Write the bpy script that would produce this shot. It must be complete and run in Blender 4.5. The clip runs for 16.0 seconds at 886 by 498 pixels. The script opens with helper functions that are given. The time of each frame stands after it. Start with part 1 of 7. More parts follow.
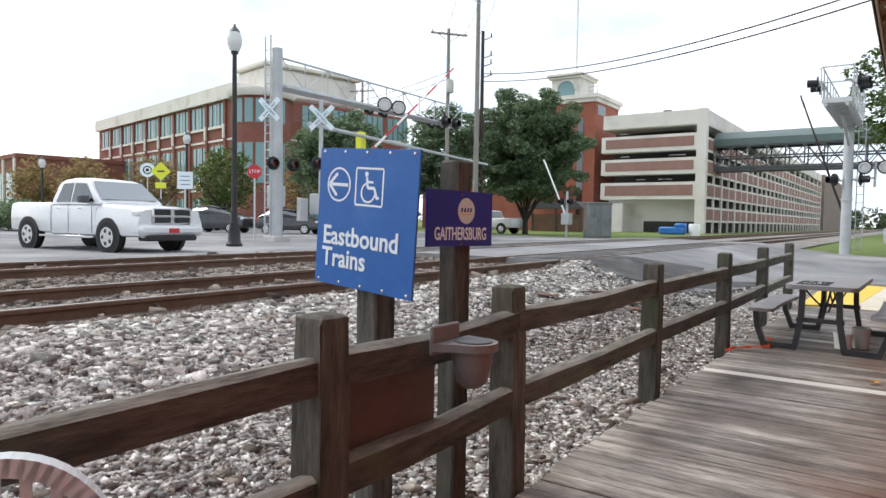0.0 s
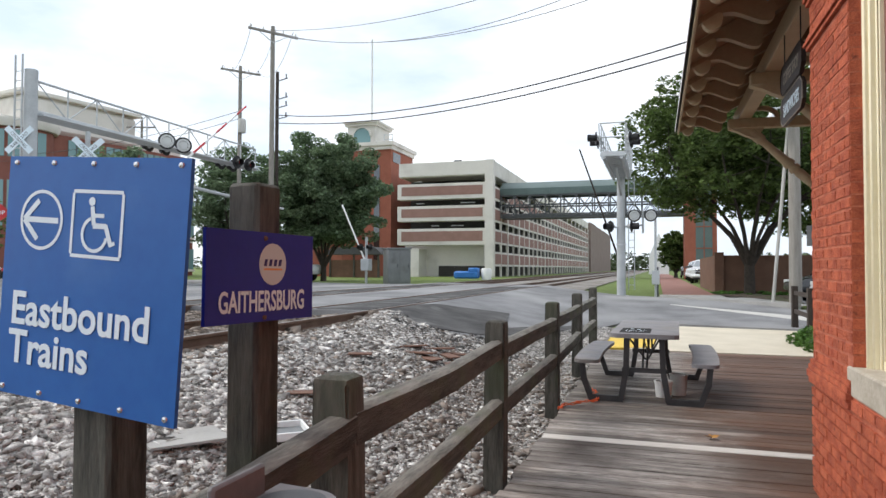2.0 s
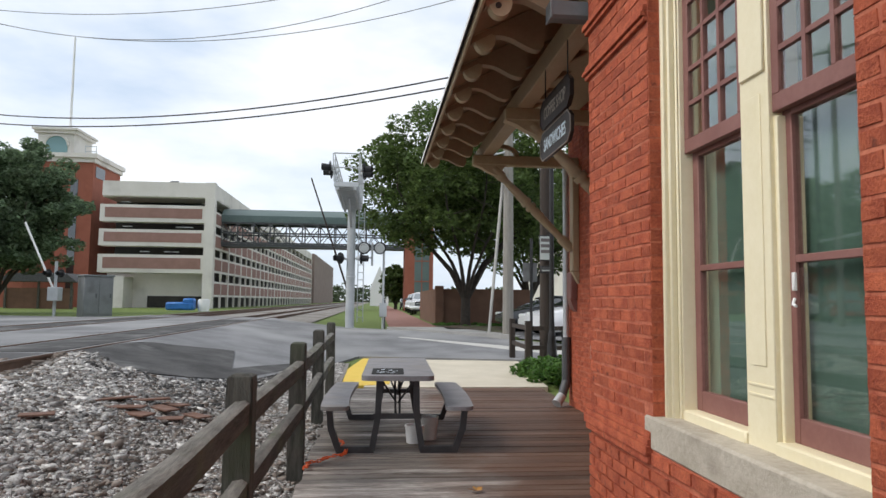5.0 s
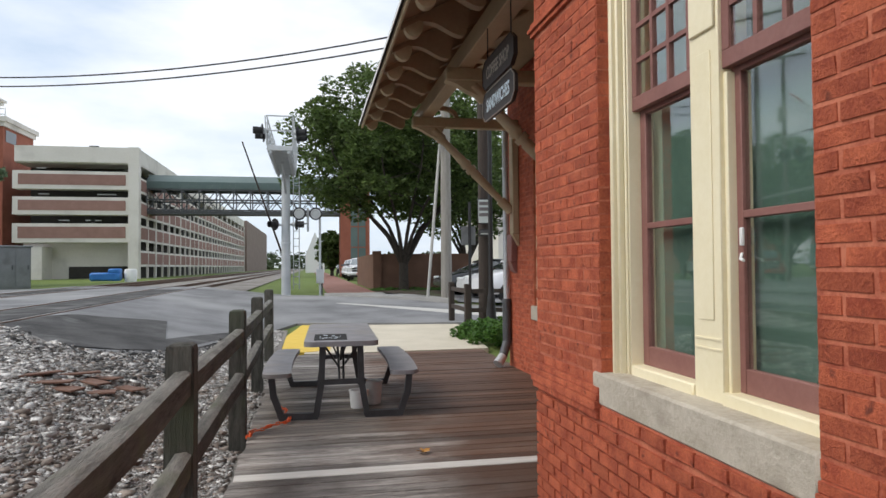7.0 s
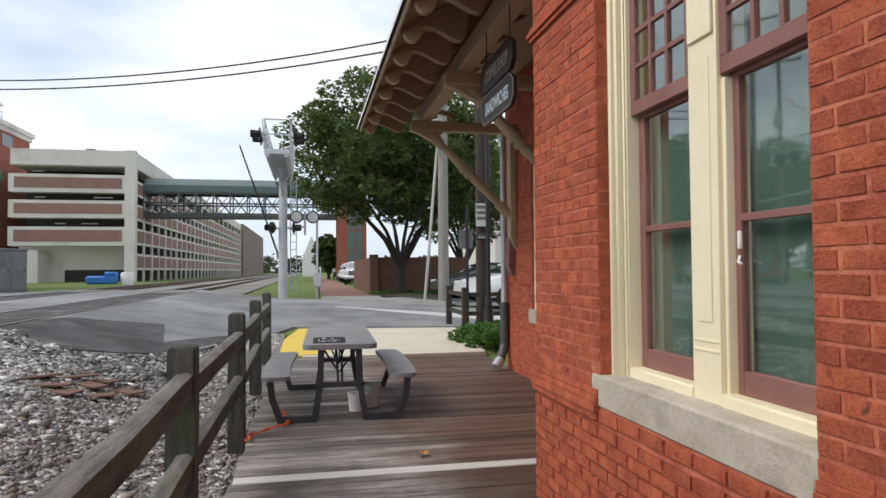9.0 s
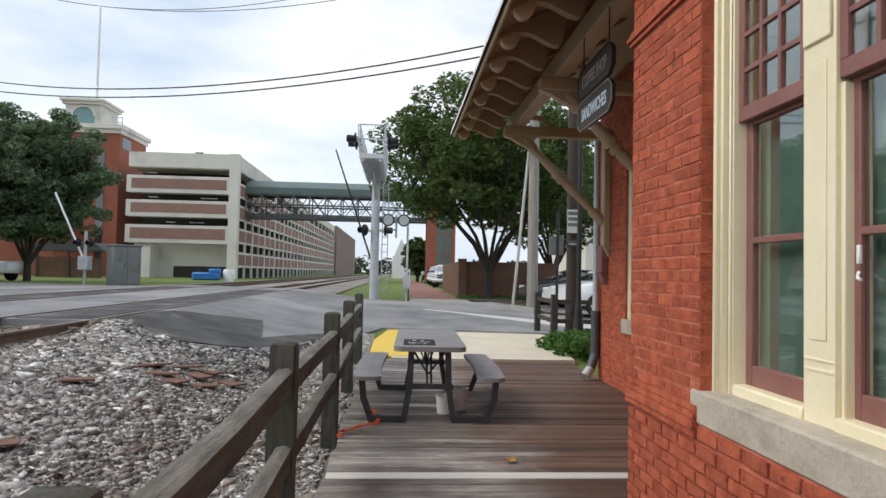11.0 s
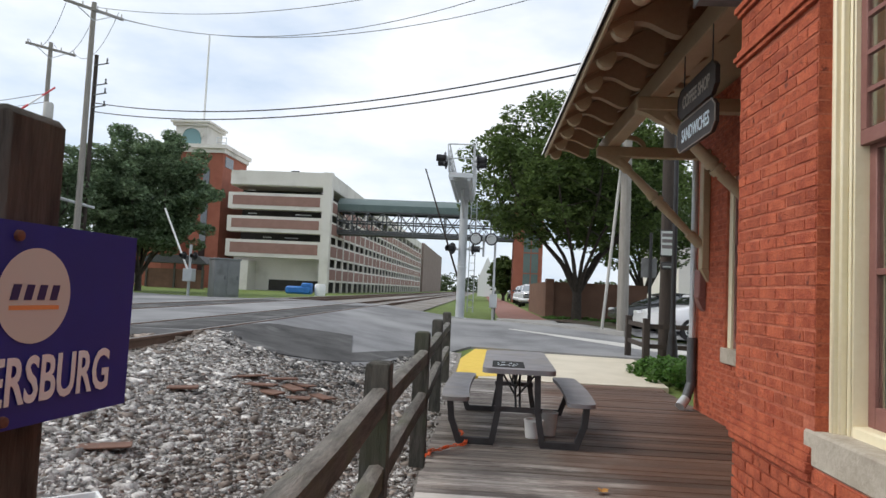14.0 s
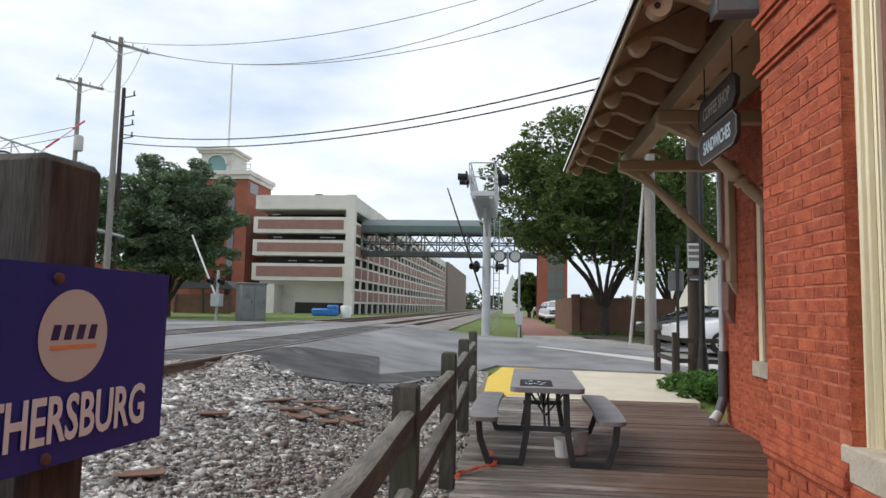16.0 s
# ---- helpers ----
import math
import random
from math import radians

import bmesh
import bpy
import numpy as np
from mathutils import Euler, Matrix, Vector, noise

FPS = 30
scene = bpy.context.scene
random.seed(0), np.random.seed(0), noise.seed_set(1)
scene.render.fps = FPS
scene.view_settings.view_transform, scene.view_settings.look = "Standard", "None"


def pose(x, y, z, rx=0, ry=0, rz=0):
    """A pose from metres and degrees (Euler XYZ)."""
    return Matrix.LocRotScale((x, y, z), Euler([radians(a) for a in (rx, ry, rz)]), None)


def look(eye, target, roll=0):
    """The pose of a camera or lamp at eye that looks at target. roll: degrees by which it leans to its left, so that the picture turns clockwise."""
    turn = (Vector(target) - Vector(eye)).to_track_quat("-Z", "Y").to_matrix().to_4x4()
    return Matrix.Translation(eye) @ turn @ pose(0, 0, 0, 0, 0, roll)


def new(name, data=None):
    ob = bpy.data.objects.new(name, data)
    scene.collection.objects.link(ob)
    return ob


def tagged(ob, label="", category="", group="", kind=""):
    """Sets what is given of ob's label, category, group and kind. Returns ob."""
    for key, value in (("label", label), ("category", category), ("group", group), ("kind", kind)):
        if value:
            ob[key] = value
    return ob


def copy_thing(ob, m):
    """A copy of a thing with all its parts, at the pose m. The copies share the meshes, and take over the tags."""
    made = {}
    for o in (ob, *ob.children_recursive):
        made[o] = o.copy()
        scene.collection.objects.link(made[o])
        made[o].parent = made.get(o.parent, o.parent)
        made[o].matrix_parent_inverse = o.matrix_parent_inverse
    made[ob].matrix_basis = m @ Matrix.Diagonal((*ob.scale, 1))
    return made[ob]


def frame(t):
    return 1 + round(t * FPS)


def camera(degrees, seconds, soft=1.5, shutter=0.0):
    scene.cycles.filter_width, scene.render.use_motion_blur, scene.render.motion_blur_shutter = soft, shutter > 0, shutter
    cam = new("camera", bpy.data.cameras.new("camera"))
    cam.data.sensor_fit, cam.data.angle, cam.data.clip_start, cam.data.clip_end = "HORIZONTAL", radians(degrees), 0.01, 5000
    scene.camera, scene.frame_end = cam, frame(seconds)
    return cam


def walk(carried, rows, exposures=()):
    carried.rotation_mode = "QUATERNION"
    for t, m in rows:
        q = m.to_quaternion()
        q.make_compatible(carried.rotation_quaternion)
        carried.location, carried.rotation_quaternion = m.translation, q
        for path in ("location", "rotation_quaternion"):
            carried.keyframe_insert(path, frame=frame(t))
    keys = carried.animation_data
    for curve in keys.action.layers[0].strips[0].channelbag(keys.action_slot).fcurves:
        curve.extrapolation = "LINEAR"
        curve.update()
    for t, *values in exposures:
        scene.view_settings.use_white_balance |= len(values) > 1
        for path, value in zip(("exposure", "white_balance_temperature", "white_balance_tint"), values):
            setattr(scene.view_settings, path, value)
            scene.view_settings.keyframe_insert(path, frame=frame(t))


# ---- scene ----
cam = camera(67.4, 16.0)
PATH = [
    (0, (-1.31, 2.817, 1.441), (-2.462, 4.45, 1.355), 0.9),
    (0.5, (-1.475, 3.039, 1.463), (-2.439, 4.789, 1.383), 0.6),
    (1, (-1.722, 3.258, 1.494), (-2.333, 5.162, 1.447), -0.5),
    (1.5, (-1.787, 3.549, 1.479), (-2.283, 5.487, 1.469), -0.1),
    (2, (-1.994, 3.791, 1.48), (-2.607, 5.694, 1.537), 0.2),
    (2.5, (-2.215, 4.029, 1.5), (-2.531, 6.002, 1.587), 0.0),
    (3, (-2.207, 4.313, 1.49), (-2.356, 6.305, 1.589), -0.5),
    (3.5, (-2.396, 4.455, 1.514), (-2.468, 6.451, 1.625), -0.5),
    (4, (-2.575, 4.527, 1.538), (-2.518, 6.522, 1.667), -0.1),
    (4.5, (-2.527, 4.603, 1.525), (-2.422, 6.595, 1.667), 0.6),
    (5, (-2.37, 4.686, 1.513), (-2.171, 6.67, 1.669), 0.6),
    (5.2, (-2.379, 4.727, 1.513), (-2.165, 6.71, 1.649), 0.4),
    (7.5, (-2.436, 4.77, 1.494), (-2.028, 6.727, 1.544), -0.5),
    (8, (-2.449, 4.765, 1.495), (-2.042, 6.723, 1.553), -0.5),
    (10.5, (-2.446, 4.733, 1.487), (-2.132, 6.707, 1.555), 0.5),
    (11, (-2.483, 4.734, 1.498), (-2.346, 6.728, 1.572), 1.2),
    (11.5, (-2.506, 4.739, 1.495), (-2.469, 6.737, 1.565), 2.3),
    (12, (-2.523, 4.742, 1.496), (-2.549, 6.74, 1.564), 2.3),
    (12.5, (-2.526, 4.741, 1.502), (-2.601, 6.738, 1.572), 1.8),
    (13, (-2.53, 4.733, 1.508), (-2.634, 6.729, 1.589), 1.7),
    (13.5, (-2.539, 4.737, 1.52), (-2.668, 6.73, 1.622), 2.0),
    (14, (-2.533, 4.737, 1.524), (-2.656, 6.73, 1.644), 2.6),
    (14.5, (-2.53, 4.738, 1.522), (-2.623, 6.731, 1.654), 2.6),
    (15, (-2.527, 4.728, 1.523), (-2.626, 6.72, 1.668), 2.2),
    (15.5, (-2.529, 4.722, 1.529), (-2.682, 6.71, 1.689), 1.3),
    (16, (-2.529, 4.716, 1.54), (-2.725, 6.699, 1.713), 1.1),
]
walk(cam, [(t, look(eye, target, roll)) for t, eye, target, roll in PATH],
     exposures=[(0.0, 0.70), (1.0, 0.70), (2.0, 0.52), (2.5, 0.48), (3.0, 0.34), (4.0, 0.27), (16.0, 0.27)])

# ---- sky and sun ----
SUN_EL, SUN_AZ = 46.0, 262.0
world = bpy.data.worlds.new("sky")
scene.world = world
world.use_nodes = True
wn, wl = world.node_tree.nodes, world.node_tree.links
wn.clear()
sky = wn.new("ShaderNodeTexSky")
sky.sky_type, sky.sun_disc = "NISHITA", False
sky.sun_elevation, sky.sun_rotation = radians(SUN_EL), radians(SUN_AZ)
skycol = wn.new("ShaderNodeMixRGB")
skycol.blend_type = "MULTIPLY"
skycol.inputs["Fac"].default_value = 1.0
skycol.inputs["Color2"].default_value = (0.13, 0.13, 0.13, 1)
wl.new(sky.outputs[0], skycol.inputs["Color1"])
wco = wn.new("ShaderNodeTexCoord")
wmap = wn.new("ShaderNodeMapping")
wmap.inputs["Scale"].default_value = (1.0, 1.0, 2.6)
wl.new(wco.outputs["Generated"], wmap.inputs["Vector"])
cloud = wn.new("ShaderNodeTexNoise")
cloud.inputs["Scale"].default_value, cloud.inputs["Detail"].default_value = 2.3, 7
cloud.inputs["Roughness"].default_value = 0.52
wl.new(wmap.outputs[0], cloud.inputs["Vector"])
cramp = wn.new("ShaderNodeValToRGB")
cramp.color_ramp.elements[0].position, cramp.color_ramp.elements[1].position = 0.38, 0.59
wl.new(cloud.outputs["Fac"], cramp.inputs[0])
cmix = wn.new("ShaderNodeMixRGB")
cmix.inputs["Color1"].default_value = (0.59, 0.69, 0.83, 1)
cmix.inputs["Color2"].default_value = (0.98, 1.0, 1.03, 1)
wl.new(cramp.outputs[0], cmix.inputs["Fac"])
over = wn.new("ShaderNodeMixRGB")
over.inputs["Fac"].default_value = 0.85
wl.new(skycol.outputs[0], over.inputs["Color1"])
wl.new(cmix.outputs[0], over.inputs["Color2"])
bg = wn.new("ShaderNodeBackground")
bg.inputs["Strength"].default_value = 1.0
wl.new(over.outputs[0], bg.inputs["Color"])
wout = wn.new("ShaderNodeOutputWorld")
wl.new(bg.outputs[0], wout.inputs["Surface"])

sun_data = bpy.data.lights.new("sun", "SUN")
sun_data.energy, sun_data.angle, sun_data.color = 1.5, radians(24), (1.0, 0.95, 0.88)
sun_ob = new("sun", sun_data)
az, el = radians(SUN_AZ), radians(SUN_EL)
sun_dir = Vector((math.sin(az) * math.cos(el), math.cos(az) * math.cos(el), math.sin(el)))
sun_ob.matrix_world = look(sun_dir * 60, (0, 0, 0))


# ---- materials ----
def mat(name, c1, c2, scale=8.0, rough=0.75, bump=0.3, metal=0.0, rand=0.0, stretch=(1, 1, 1), fine=6.0,
        island=False, depth=0.004, crisp=0.17, thin=0.0, stain=None, stain_scale=0.6, stain_at=(0.5, 0.7), spec=0.4, coat=0.0, wall_tint=None):
    """Two colours mixed by noise at two scales, optional stains of a third colour, bump from the fine noise."""
    m = bpy.data.materials.new(name)
    m.use_nodes = True
    n, l = m.node_tree.nodes, m.node_tree.links
    b = n["Principled BSDF"]
    b.inputs["Metallic"].default_value = metal
    b.inputs["Specular IOR Level"].default_value = spec
    b.inputs["Coat Weight"].default_value = coat
    co = n.new("ShaderNodeTexCoord")
    mp = n.new("ShaderNodeMapping")
    mp.inputs["Scale"].default_value = stretch
    if rand and not island:
        oi = n.new("ShaderNodeObjectInfo")
        om = n.new("ShaderNodeVectorMath")
        om.operation = "SCALE"
        om.inputs[0].default_value = (37.0, 53.0, 71.0)
        l.new(oi.outputs["Random"], om.inputs["Scale"])
        ad = n.new("ShaderNodeVectorMath")
        l.new(co.outputs["Object"], ad.inputs[0])
        l.new(om.outputs[0], ad.inputs[1])
        l.new(ad.outputs[0], mp.inputs["Vector"])
    else:
        l.new(co.outputs["Object"], mp.inputs["Vector"])
    big = n.new("ShaderNodeTexNoise")
    big.inputs["Scale"].default_value, big.inputs["Detail"].default_value = scale, 5
    small = n.new("ShaderNodeTexNoise")
    small.inputs["Scale"].default_value, small.inputs["Detail"].default_value = scale * fine, 6
    small.inputs["Roughness"].default_value = 0.65
    l.new(mp.outputs[0], big.inputs["Vector"])
    l.new(mp.outputs[0], small.inputs["Vector"])
    add = n.new("ShaderNodeMath")
    add.operation = "MULTIPLY_ADD"
    add.inputs[1].default_value = 0.45
    l.new(small.outputs["Fac"], add.inputs[0])
    sc = n.new("ShaderNodeMath")
    sc.operation = "MULTIPLY"
    sc.inputs[1].default_value = 0.55
    l.new(big.outputs["Fac"], sc.inputs[0])
    l.new(sc.outputs[0], add.inputs[2])
    ramp = n.new("ShaderNodeMapRange")
    ramp.inputs["From Min"].default_value, ramp.inputs["From Max"].default_value = 0.5 - crisp, 0.5 + crisp
    l.new(add.outputs[0], ramp.inputs["Value"])
    mix = n.new("ShaderNodeMixRGB")
    mix.inputs["Color1"].default_value, mix.inputs["Color2"].default_value = (*c1, 1), (*c2, 1)
    l.new(ramp.outputs[0], mix.inputs["Fac"])
    last = mix.outputs[0]
    if stain:
        st = n.new("ShaderNodeTexNoise")
        st.inputs["Scale"].default_value, st.inputs["Detail"].default_value = stain_scale, 6
        geo = n.new("ShaderNodeNewGeometry")
        l.new(geo.outputs["Position"], st.inputs["Vector"])
        sr = n.new("ShaderNodeMapRange")
        sr.inputs["From Min"].default_value, sr.inputs["From Max"].default_value = stain_at
        l.new(st.outputs["Fac"], sr.inputs["Value"])
        sm = n.new("ShaderNodeMixRGB")
        sm.inputs["Color2"].default_value = (*stain, 1)
        l.new(sr.outputs[0], sm.inputs["Fac"])
        l.new(last, sm.inputs["Color1"])
        last = sm.outputs[0]
    if wall_tint:
        # mixes in the tint towards +x, the wall side, broken up by noise
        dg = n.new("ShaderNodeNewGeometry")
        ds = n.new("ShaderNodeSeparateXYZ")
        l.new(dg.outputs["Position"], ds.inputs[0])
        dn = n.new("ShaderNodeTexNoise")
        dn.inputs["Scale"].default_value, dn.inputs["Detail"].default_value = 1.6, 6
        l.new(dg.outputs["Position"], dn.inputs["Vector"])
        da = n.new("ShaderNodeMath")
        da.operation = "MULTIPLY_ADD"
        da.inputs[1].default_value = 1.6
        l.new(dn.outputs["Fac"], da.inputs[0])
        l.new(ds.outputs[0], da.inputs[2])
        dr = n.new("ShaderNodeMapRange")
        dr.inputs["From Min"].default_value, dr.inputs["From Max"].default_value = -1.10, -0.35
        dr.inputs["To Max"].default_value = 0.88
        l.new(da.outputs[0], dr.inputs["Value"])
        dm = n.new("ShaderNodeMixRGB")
        dm.inputs["Color2"].default_value = (*wall_tint, 1)
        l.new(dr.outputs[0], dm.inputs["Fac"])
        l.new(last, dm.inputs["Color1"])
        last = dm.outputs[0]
    if rand or island:
        src = n.new("ShaderNodeNewGeometry") if island else n.new("ShaderNodeObjectInfo")
        rr = n.new("ShaderNodeMapRange")
        rr.inputs["To Min"].default_value, rr.inputs["To Max"].default_value = 1 - rand, 1 + rand
        l.new(src.outputs["Random Per Island" if island else "Random"], rr.inputs["Value"])
        hs = n.new("ShaderNodeHueSaturation")
        l.new(rr.outputs[0], hs.inputs["Value"])
        l.new(last, hs.inputs["Color"])
        last = hs.outputs[0]
    l.new(last, b.inputs["Base Color"])
    rm = n.new("ShaderNodeMapRange")
    rm.inputs["To Min"].default_value, rm.inputs["To Max"].default_value = max(0.02, rough - 0.1), min(1.0, rough + 0.1)
    l.new(small.outputs["Fac"], rm.inputs["Value"])
    l.new(rm.outputs[0], b.inputs["Roughness"])
    if thin:
        tr = n.new("ShaderNodeBsdfTranslucent")
        l.new(last, tr.inputs["Color"])
        mx = n.new("ShaderNodeMixShader")
        mx.inputs["Fac"].default_value = thin
        l.new(b.outputs[0], mx.inputs[1])
        l.new(tr.outputs[0], mx.inputs[2])
        l.new(mx.outputs[0], n["Material Output"].inputs["Surface"])
    if bump:
        bp = n.new("ShaderNodeBump")
        bp.inputs["Strength"].default_value, bp.inputs["Distance"].default_value = bump, depth
        l.new(small.outputs["Fac"], bp.inputs["Height"])
        l.new(bp.outputs[0], b.inputs["Normal"])
    return m


def plain(name, c, rough=0.5, metal=0.0, emit=0.0):
    m = bpy.data.materials.new(name)
    m.use_nodes = True
    b = m.node_tree.nodes["Principled BSDF"]
    b.inputs["Base Color"].default_value = (*c, 1)
    b.inputs["Roughness"].default_value, b.inputs["Metallic"].default_value = rough, metal
    if emit:
        b.inputs["Emission Color"].default_value, b.inputs["Emission Strength"].default_value = (*c, 1), emit
    return m


BRICK = mat("red brick", (0.33, 0.064, 0.031), (0.56, 0.140, 0.064), 9, 0.88, 1.0, rand=0.15, fine=9, depth=0.014,
            stain=(0.17, 0.042, 0.025), stain_scale=16.0, stain_at=(0.62, 0.72), crisp=0.11)
BRICK_JOINED = mat("red brick joined", (0.33, 0.064, 0.031), (0.56, 0.140, 0.064), 9, 0.88, 1.0, rand=0.15, fine=9,
                   island=True, depth=0.014, stain=(0.17, 0.042, 0.025), stain_scale=16.0, stain_at=(0.62, 0.72), crisp=0.11)
MORTAR = mat("brick mortar", (0.33, 0.074, 0.040), (0.56, 0.185, 0.105), 7, 0.9, 0.5, fine=10, crisp=0.11)
PLANK = mat("weathered plank", (0.095, 0.079, 0.068), (0.47, 0.43, 0.39), 3.0, 0.66, 0.9, rand=0.34, stretch=(0.40, 4.2, 3),
            fine=8, crisp=0.11, stain=(0.075, 0.055, 0.043), stain_scale=1.4, stain_at=(0.42, 0.72), wall_tint=(0.105, 0.050, 0.028))
PLANK_WARM = mat("red-brown plank", (0.055, 0.043, 0.035), (0.25, 0.215, 0.185), 3.0, 0.62, 0.8, rand=0.35, stretch=(0.35, 9, 4),
                 fine=7, crisp=0.10, stain=(0.30, 0.275, 0.245), stain_scale=1.1, stain_at=(0.52, 0.72), wall_tint=(0.105, 0.050, 0.028))
PLANK_PALE = mat("pale painted plank", (0.50, 0.47, 0.43), (0.70, 0.67, 0.62), 3.0, 0.7, 0.6, stretch=(0.35, 9, 4), fine=7)
POST = mat("old timber", (0.033, 0.032, 0.027), (0.122, 0.118, 0.098), 5, 0.85, 0.9, rand=0.15, stretch=(5, 5, 0.6), fine=5,
           stain=(0.070, 0.083, 0.048), stain_scale=2.0, stain_at=(0.55, 0.74), depth=0.008, crisp=0.13)
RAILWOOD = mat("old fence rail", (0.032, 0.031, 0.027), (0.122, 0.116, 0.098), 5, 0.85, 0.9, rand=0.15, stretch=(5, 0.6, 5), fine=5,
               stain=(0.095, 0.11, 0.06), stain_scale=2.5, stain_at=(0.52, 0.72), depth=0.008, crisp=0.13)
# weathered grey and the light on top are both put into this colour
RAILTOP = mat("paler rail top", (0.085, 0.082, 0.072), (0.27, 0.255, 0.225), 5, 0.88, 0.9, rand=0.15, stretch=(5, 0.6, 5), fine=5,
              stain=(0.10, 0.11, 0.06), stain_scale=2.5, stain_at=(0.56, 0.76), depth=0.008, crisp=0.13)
GRAVEL = mat("ballast bed", (0.15, 0.14, 0.127), (0.42, 0.395, 0.365), 14, 0.95, 1.0, fine=5, depth=0.03,
             stain=(0.17, 0.14, 0.115), stain_scale=0.35, stain_at=(0.45, 0.7))
STONE = mat("ballast stone", (0.20, 0.186, 0.168), (0.60, 0.58, 0.555), 13, 0.9, 0.5, rand=0.65, island=True, fine=6, crisp=0.11)
CRUMBS = mat("asphalt crumbs", (0.04, 0.04, 0.04), (0.10, 0.095, 0.09), 6, 0.9, 0.3, rand=0.5, island=True, fine=6)
STONE_DARK = mat("dusty ballast stone", (0.11, 0.088, 0.072), (0.28, 0.235, 0.20), 6, 0.9, 0.3, rand=0.6, island=True, fine=6)
ASPHALT = mat("asphalt", (0.125, 0.125, 0.13), (0.235, 0.235, 0.24), 0.9, 0.88, 0.6, fine=40, depth=0.008, crisp=0.12,
              stain=(0.30, 0.30, 0.30), stain_scale=0.22, stain_at=(0.46, 0.66))
ASPHALT_DARK = mat("dark asphalt patch", (0.045, 0.044, 0.044), (0.12, 0.118, 0.117), 1.6, 0.95, 0.7, fine=30, depth=0.008, spec=0.12, crisp=0.13,
                   stain=(0.17, 0.168, 0.165), stain_scale=1.1, stain_at=(0.56, 0.70))
SOIL = mat("dark mulch", (0.04, 0.028, 0.02), (0.12, 0.09, 0.065), 3, 0.95, 0.9, fine=12, depth=0.02, stain=(0.06, 0.085, 0.03), stain_scale=1.2, stain_at=(0.52, 0.66))
CONCRETE = mat("pale concrete", (0.50, 0.45, 0.35), (0.63, 0.57, 0.46), 1.5, 0.85, 0.3, fine=20, depth=0.003)
KERB = mat("kerb concrete", (0.42, 0.41, 0.38), (0.56, 0.55, 0.52), 2, 0.9, 0.3, fine=15)
PAVEMENT = mat("worn pavement concrete", (0.28, 0.275, 0.26), (0.40, 0.39, 0.37), 1.6, 0.9, 0.3, fine=18)
YELLOW = mat("yellow warning surface", (0.62, 0.42, 0.05), (0.74, 0.53, 0.10), 6, 0.7, 0.5, fine=12)
GRASS = mat("grass", (0.075, 0.12, 0.022), (0.17, 0.22, 0.055), 1.4, 0.95, 0.8, fine=25, depth=0.03)
RAILSTEEL = mat("rusty rail", (0.10, 0.055, 0.035), (0.19, 0.12, 0.085), 4, 0.7, 0.4, fine=10, metal=0.2)
RAILHEAD = mat("worn rail head", (0.30, 0.27, 0.25), (0.45, 0.42, 0.40), 4, 0.35, 0.1, metal=0.8)
TIE = mat("wooden tie", (0.07, 0.05, 0.038), (0.16, 0.12, 0.09), 4, 0.9, 0.8, rand=0.2, fine=8)
RUST = mat("rusted iron plate", (0.10, 0.052, 0.036), (0.20, 0.11, 0.078), 8, 0.85, 0.5, fine=6)
CREAM = mat("cream paint", (0.78, 0.69, 0.46), (0.86, 0.78, 0.57), 2.5, 0.55, 0.15, fine=12)
CREAM_DIM = mat("tan timber paint", (0.40, 0.31, 0.19), (0.50, 0.40, 0.26), 2.5, 0.6, 0.2, fine=10)
SOFFIT = mat("brown soffit paint", (0.28, 0.19, 0.115), (0.38, 0.27, 0.17), 2.5, 0.65, 0.3, fine=10)
SASH = mat("red-brown sash paint", (0.20, 0.085, 0.072), (0.28, 0.135, 0.115), 4, 0.55, 0.2, fine=10)
SILLSTONE = mat("sandstone sill", (0.38, 0.33, 0.26), (0.54, 0.485, 0.40), 4, 0.9, 0.9, fine=10, depth=0.008, crisp=0.13,
                stain=(0.26, 0.215, 0.165), stain_scale=2.6, stain_at=(0.54, 0.72))
SHINGLE = mat("dark roof shingle", (0.05, 0.05, 0.055), (0.10, 0.10, 0.10), 6, 0.9, 0.5)
GALV = mat("galvanised steel", (0.47, 0.49, 0.50), (0.62, 0.64, 0.65), 2.5, 0.5, 0.15, metal=0.35, fine=10)
SILVER = mat("silver mast paint", (0.38, 0.40, 0.41), (0.52, 0.54, 0.55), 2.0, 0.55, 0.15, metal=0.1, fine=10)
BLACK = mat("black paint", (0.012, 0.012, 0.013), (0.03, 0.03, 0.032), 4, 0.5, 0.15, fine=8)
DARKMETAL = mat("dark grey metal", (0.07, 0.075, 0.08), (0.12, 0.125, 0.13), 4, 0.55, 0.2, metal=0.3, fine=8)
CABINET = mat("grey cabinet paint", (0.15, 0.16, 0.165), (0.22, 0.23, 0.235), 1.5, 0.5, 0.15, fine=12,
              stain=(0.11, 0.11, 0.11), stain_scale=1.0, stain_at=(0.55, 0.75))
WHITE = mat("white paint", (0.74, 0.74, 0.73), (0.82, 0.82, 0.81), 3, 0.5, 0.1, fine=8)
GARAGE = mat("precast concrete", (0.62, 0.59, 0.54), (0.74, 0.71, 0.66), 0.35, 0.85, 0.2, fine=20,
             stain=(0.50, 0.47, 0.43), stain_scale=0.3, stain_at=(0.55, 0.75))
GARAGE_BRICK = mat("thin garage brick", (0.235, 0.135, 0.112), (0.315, 0.185, 0.155), 1.2, 0.9, 0.3, fine=20, rand=0.10)
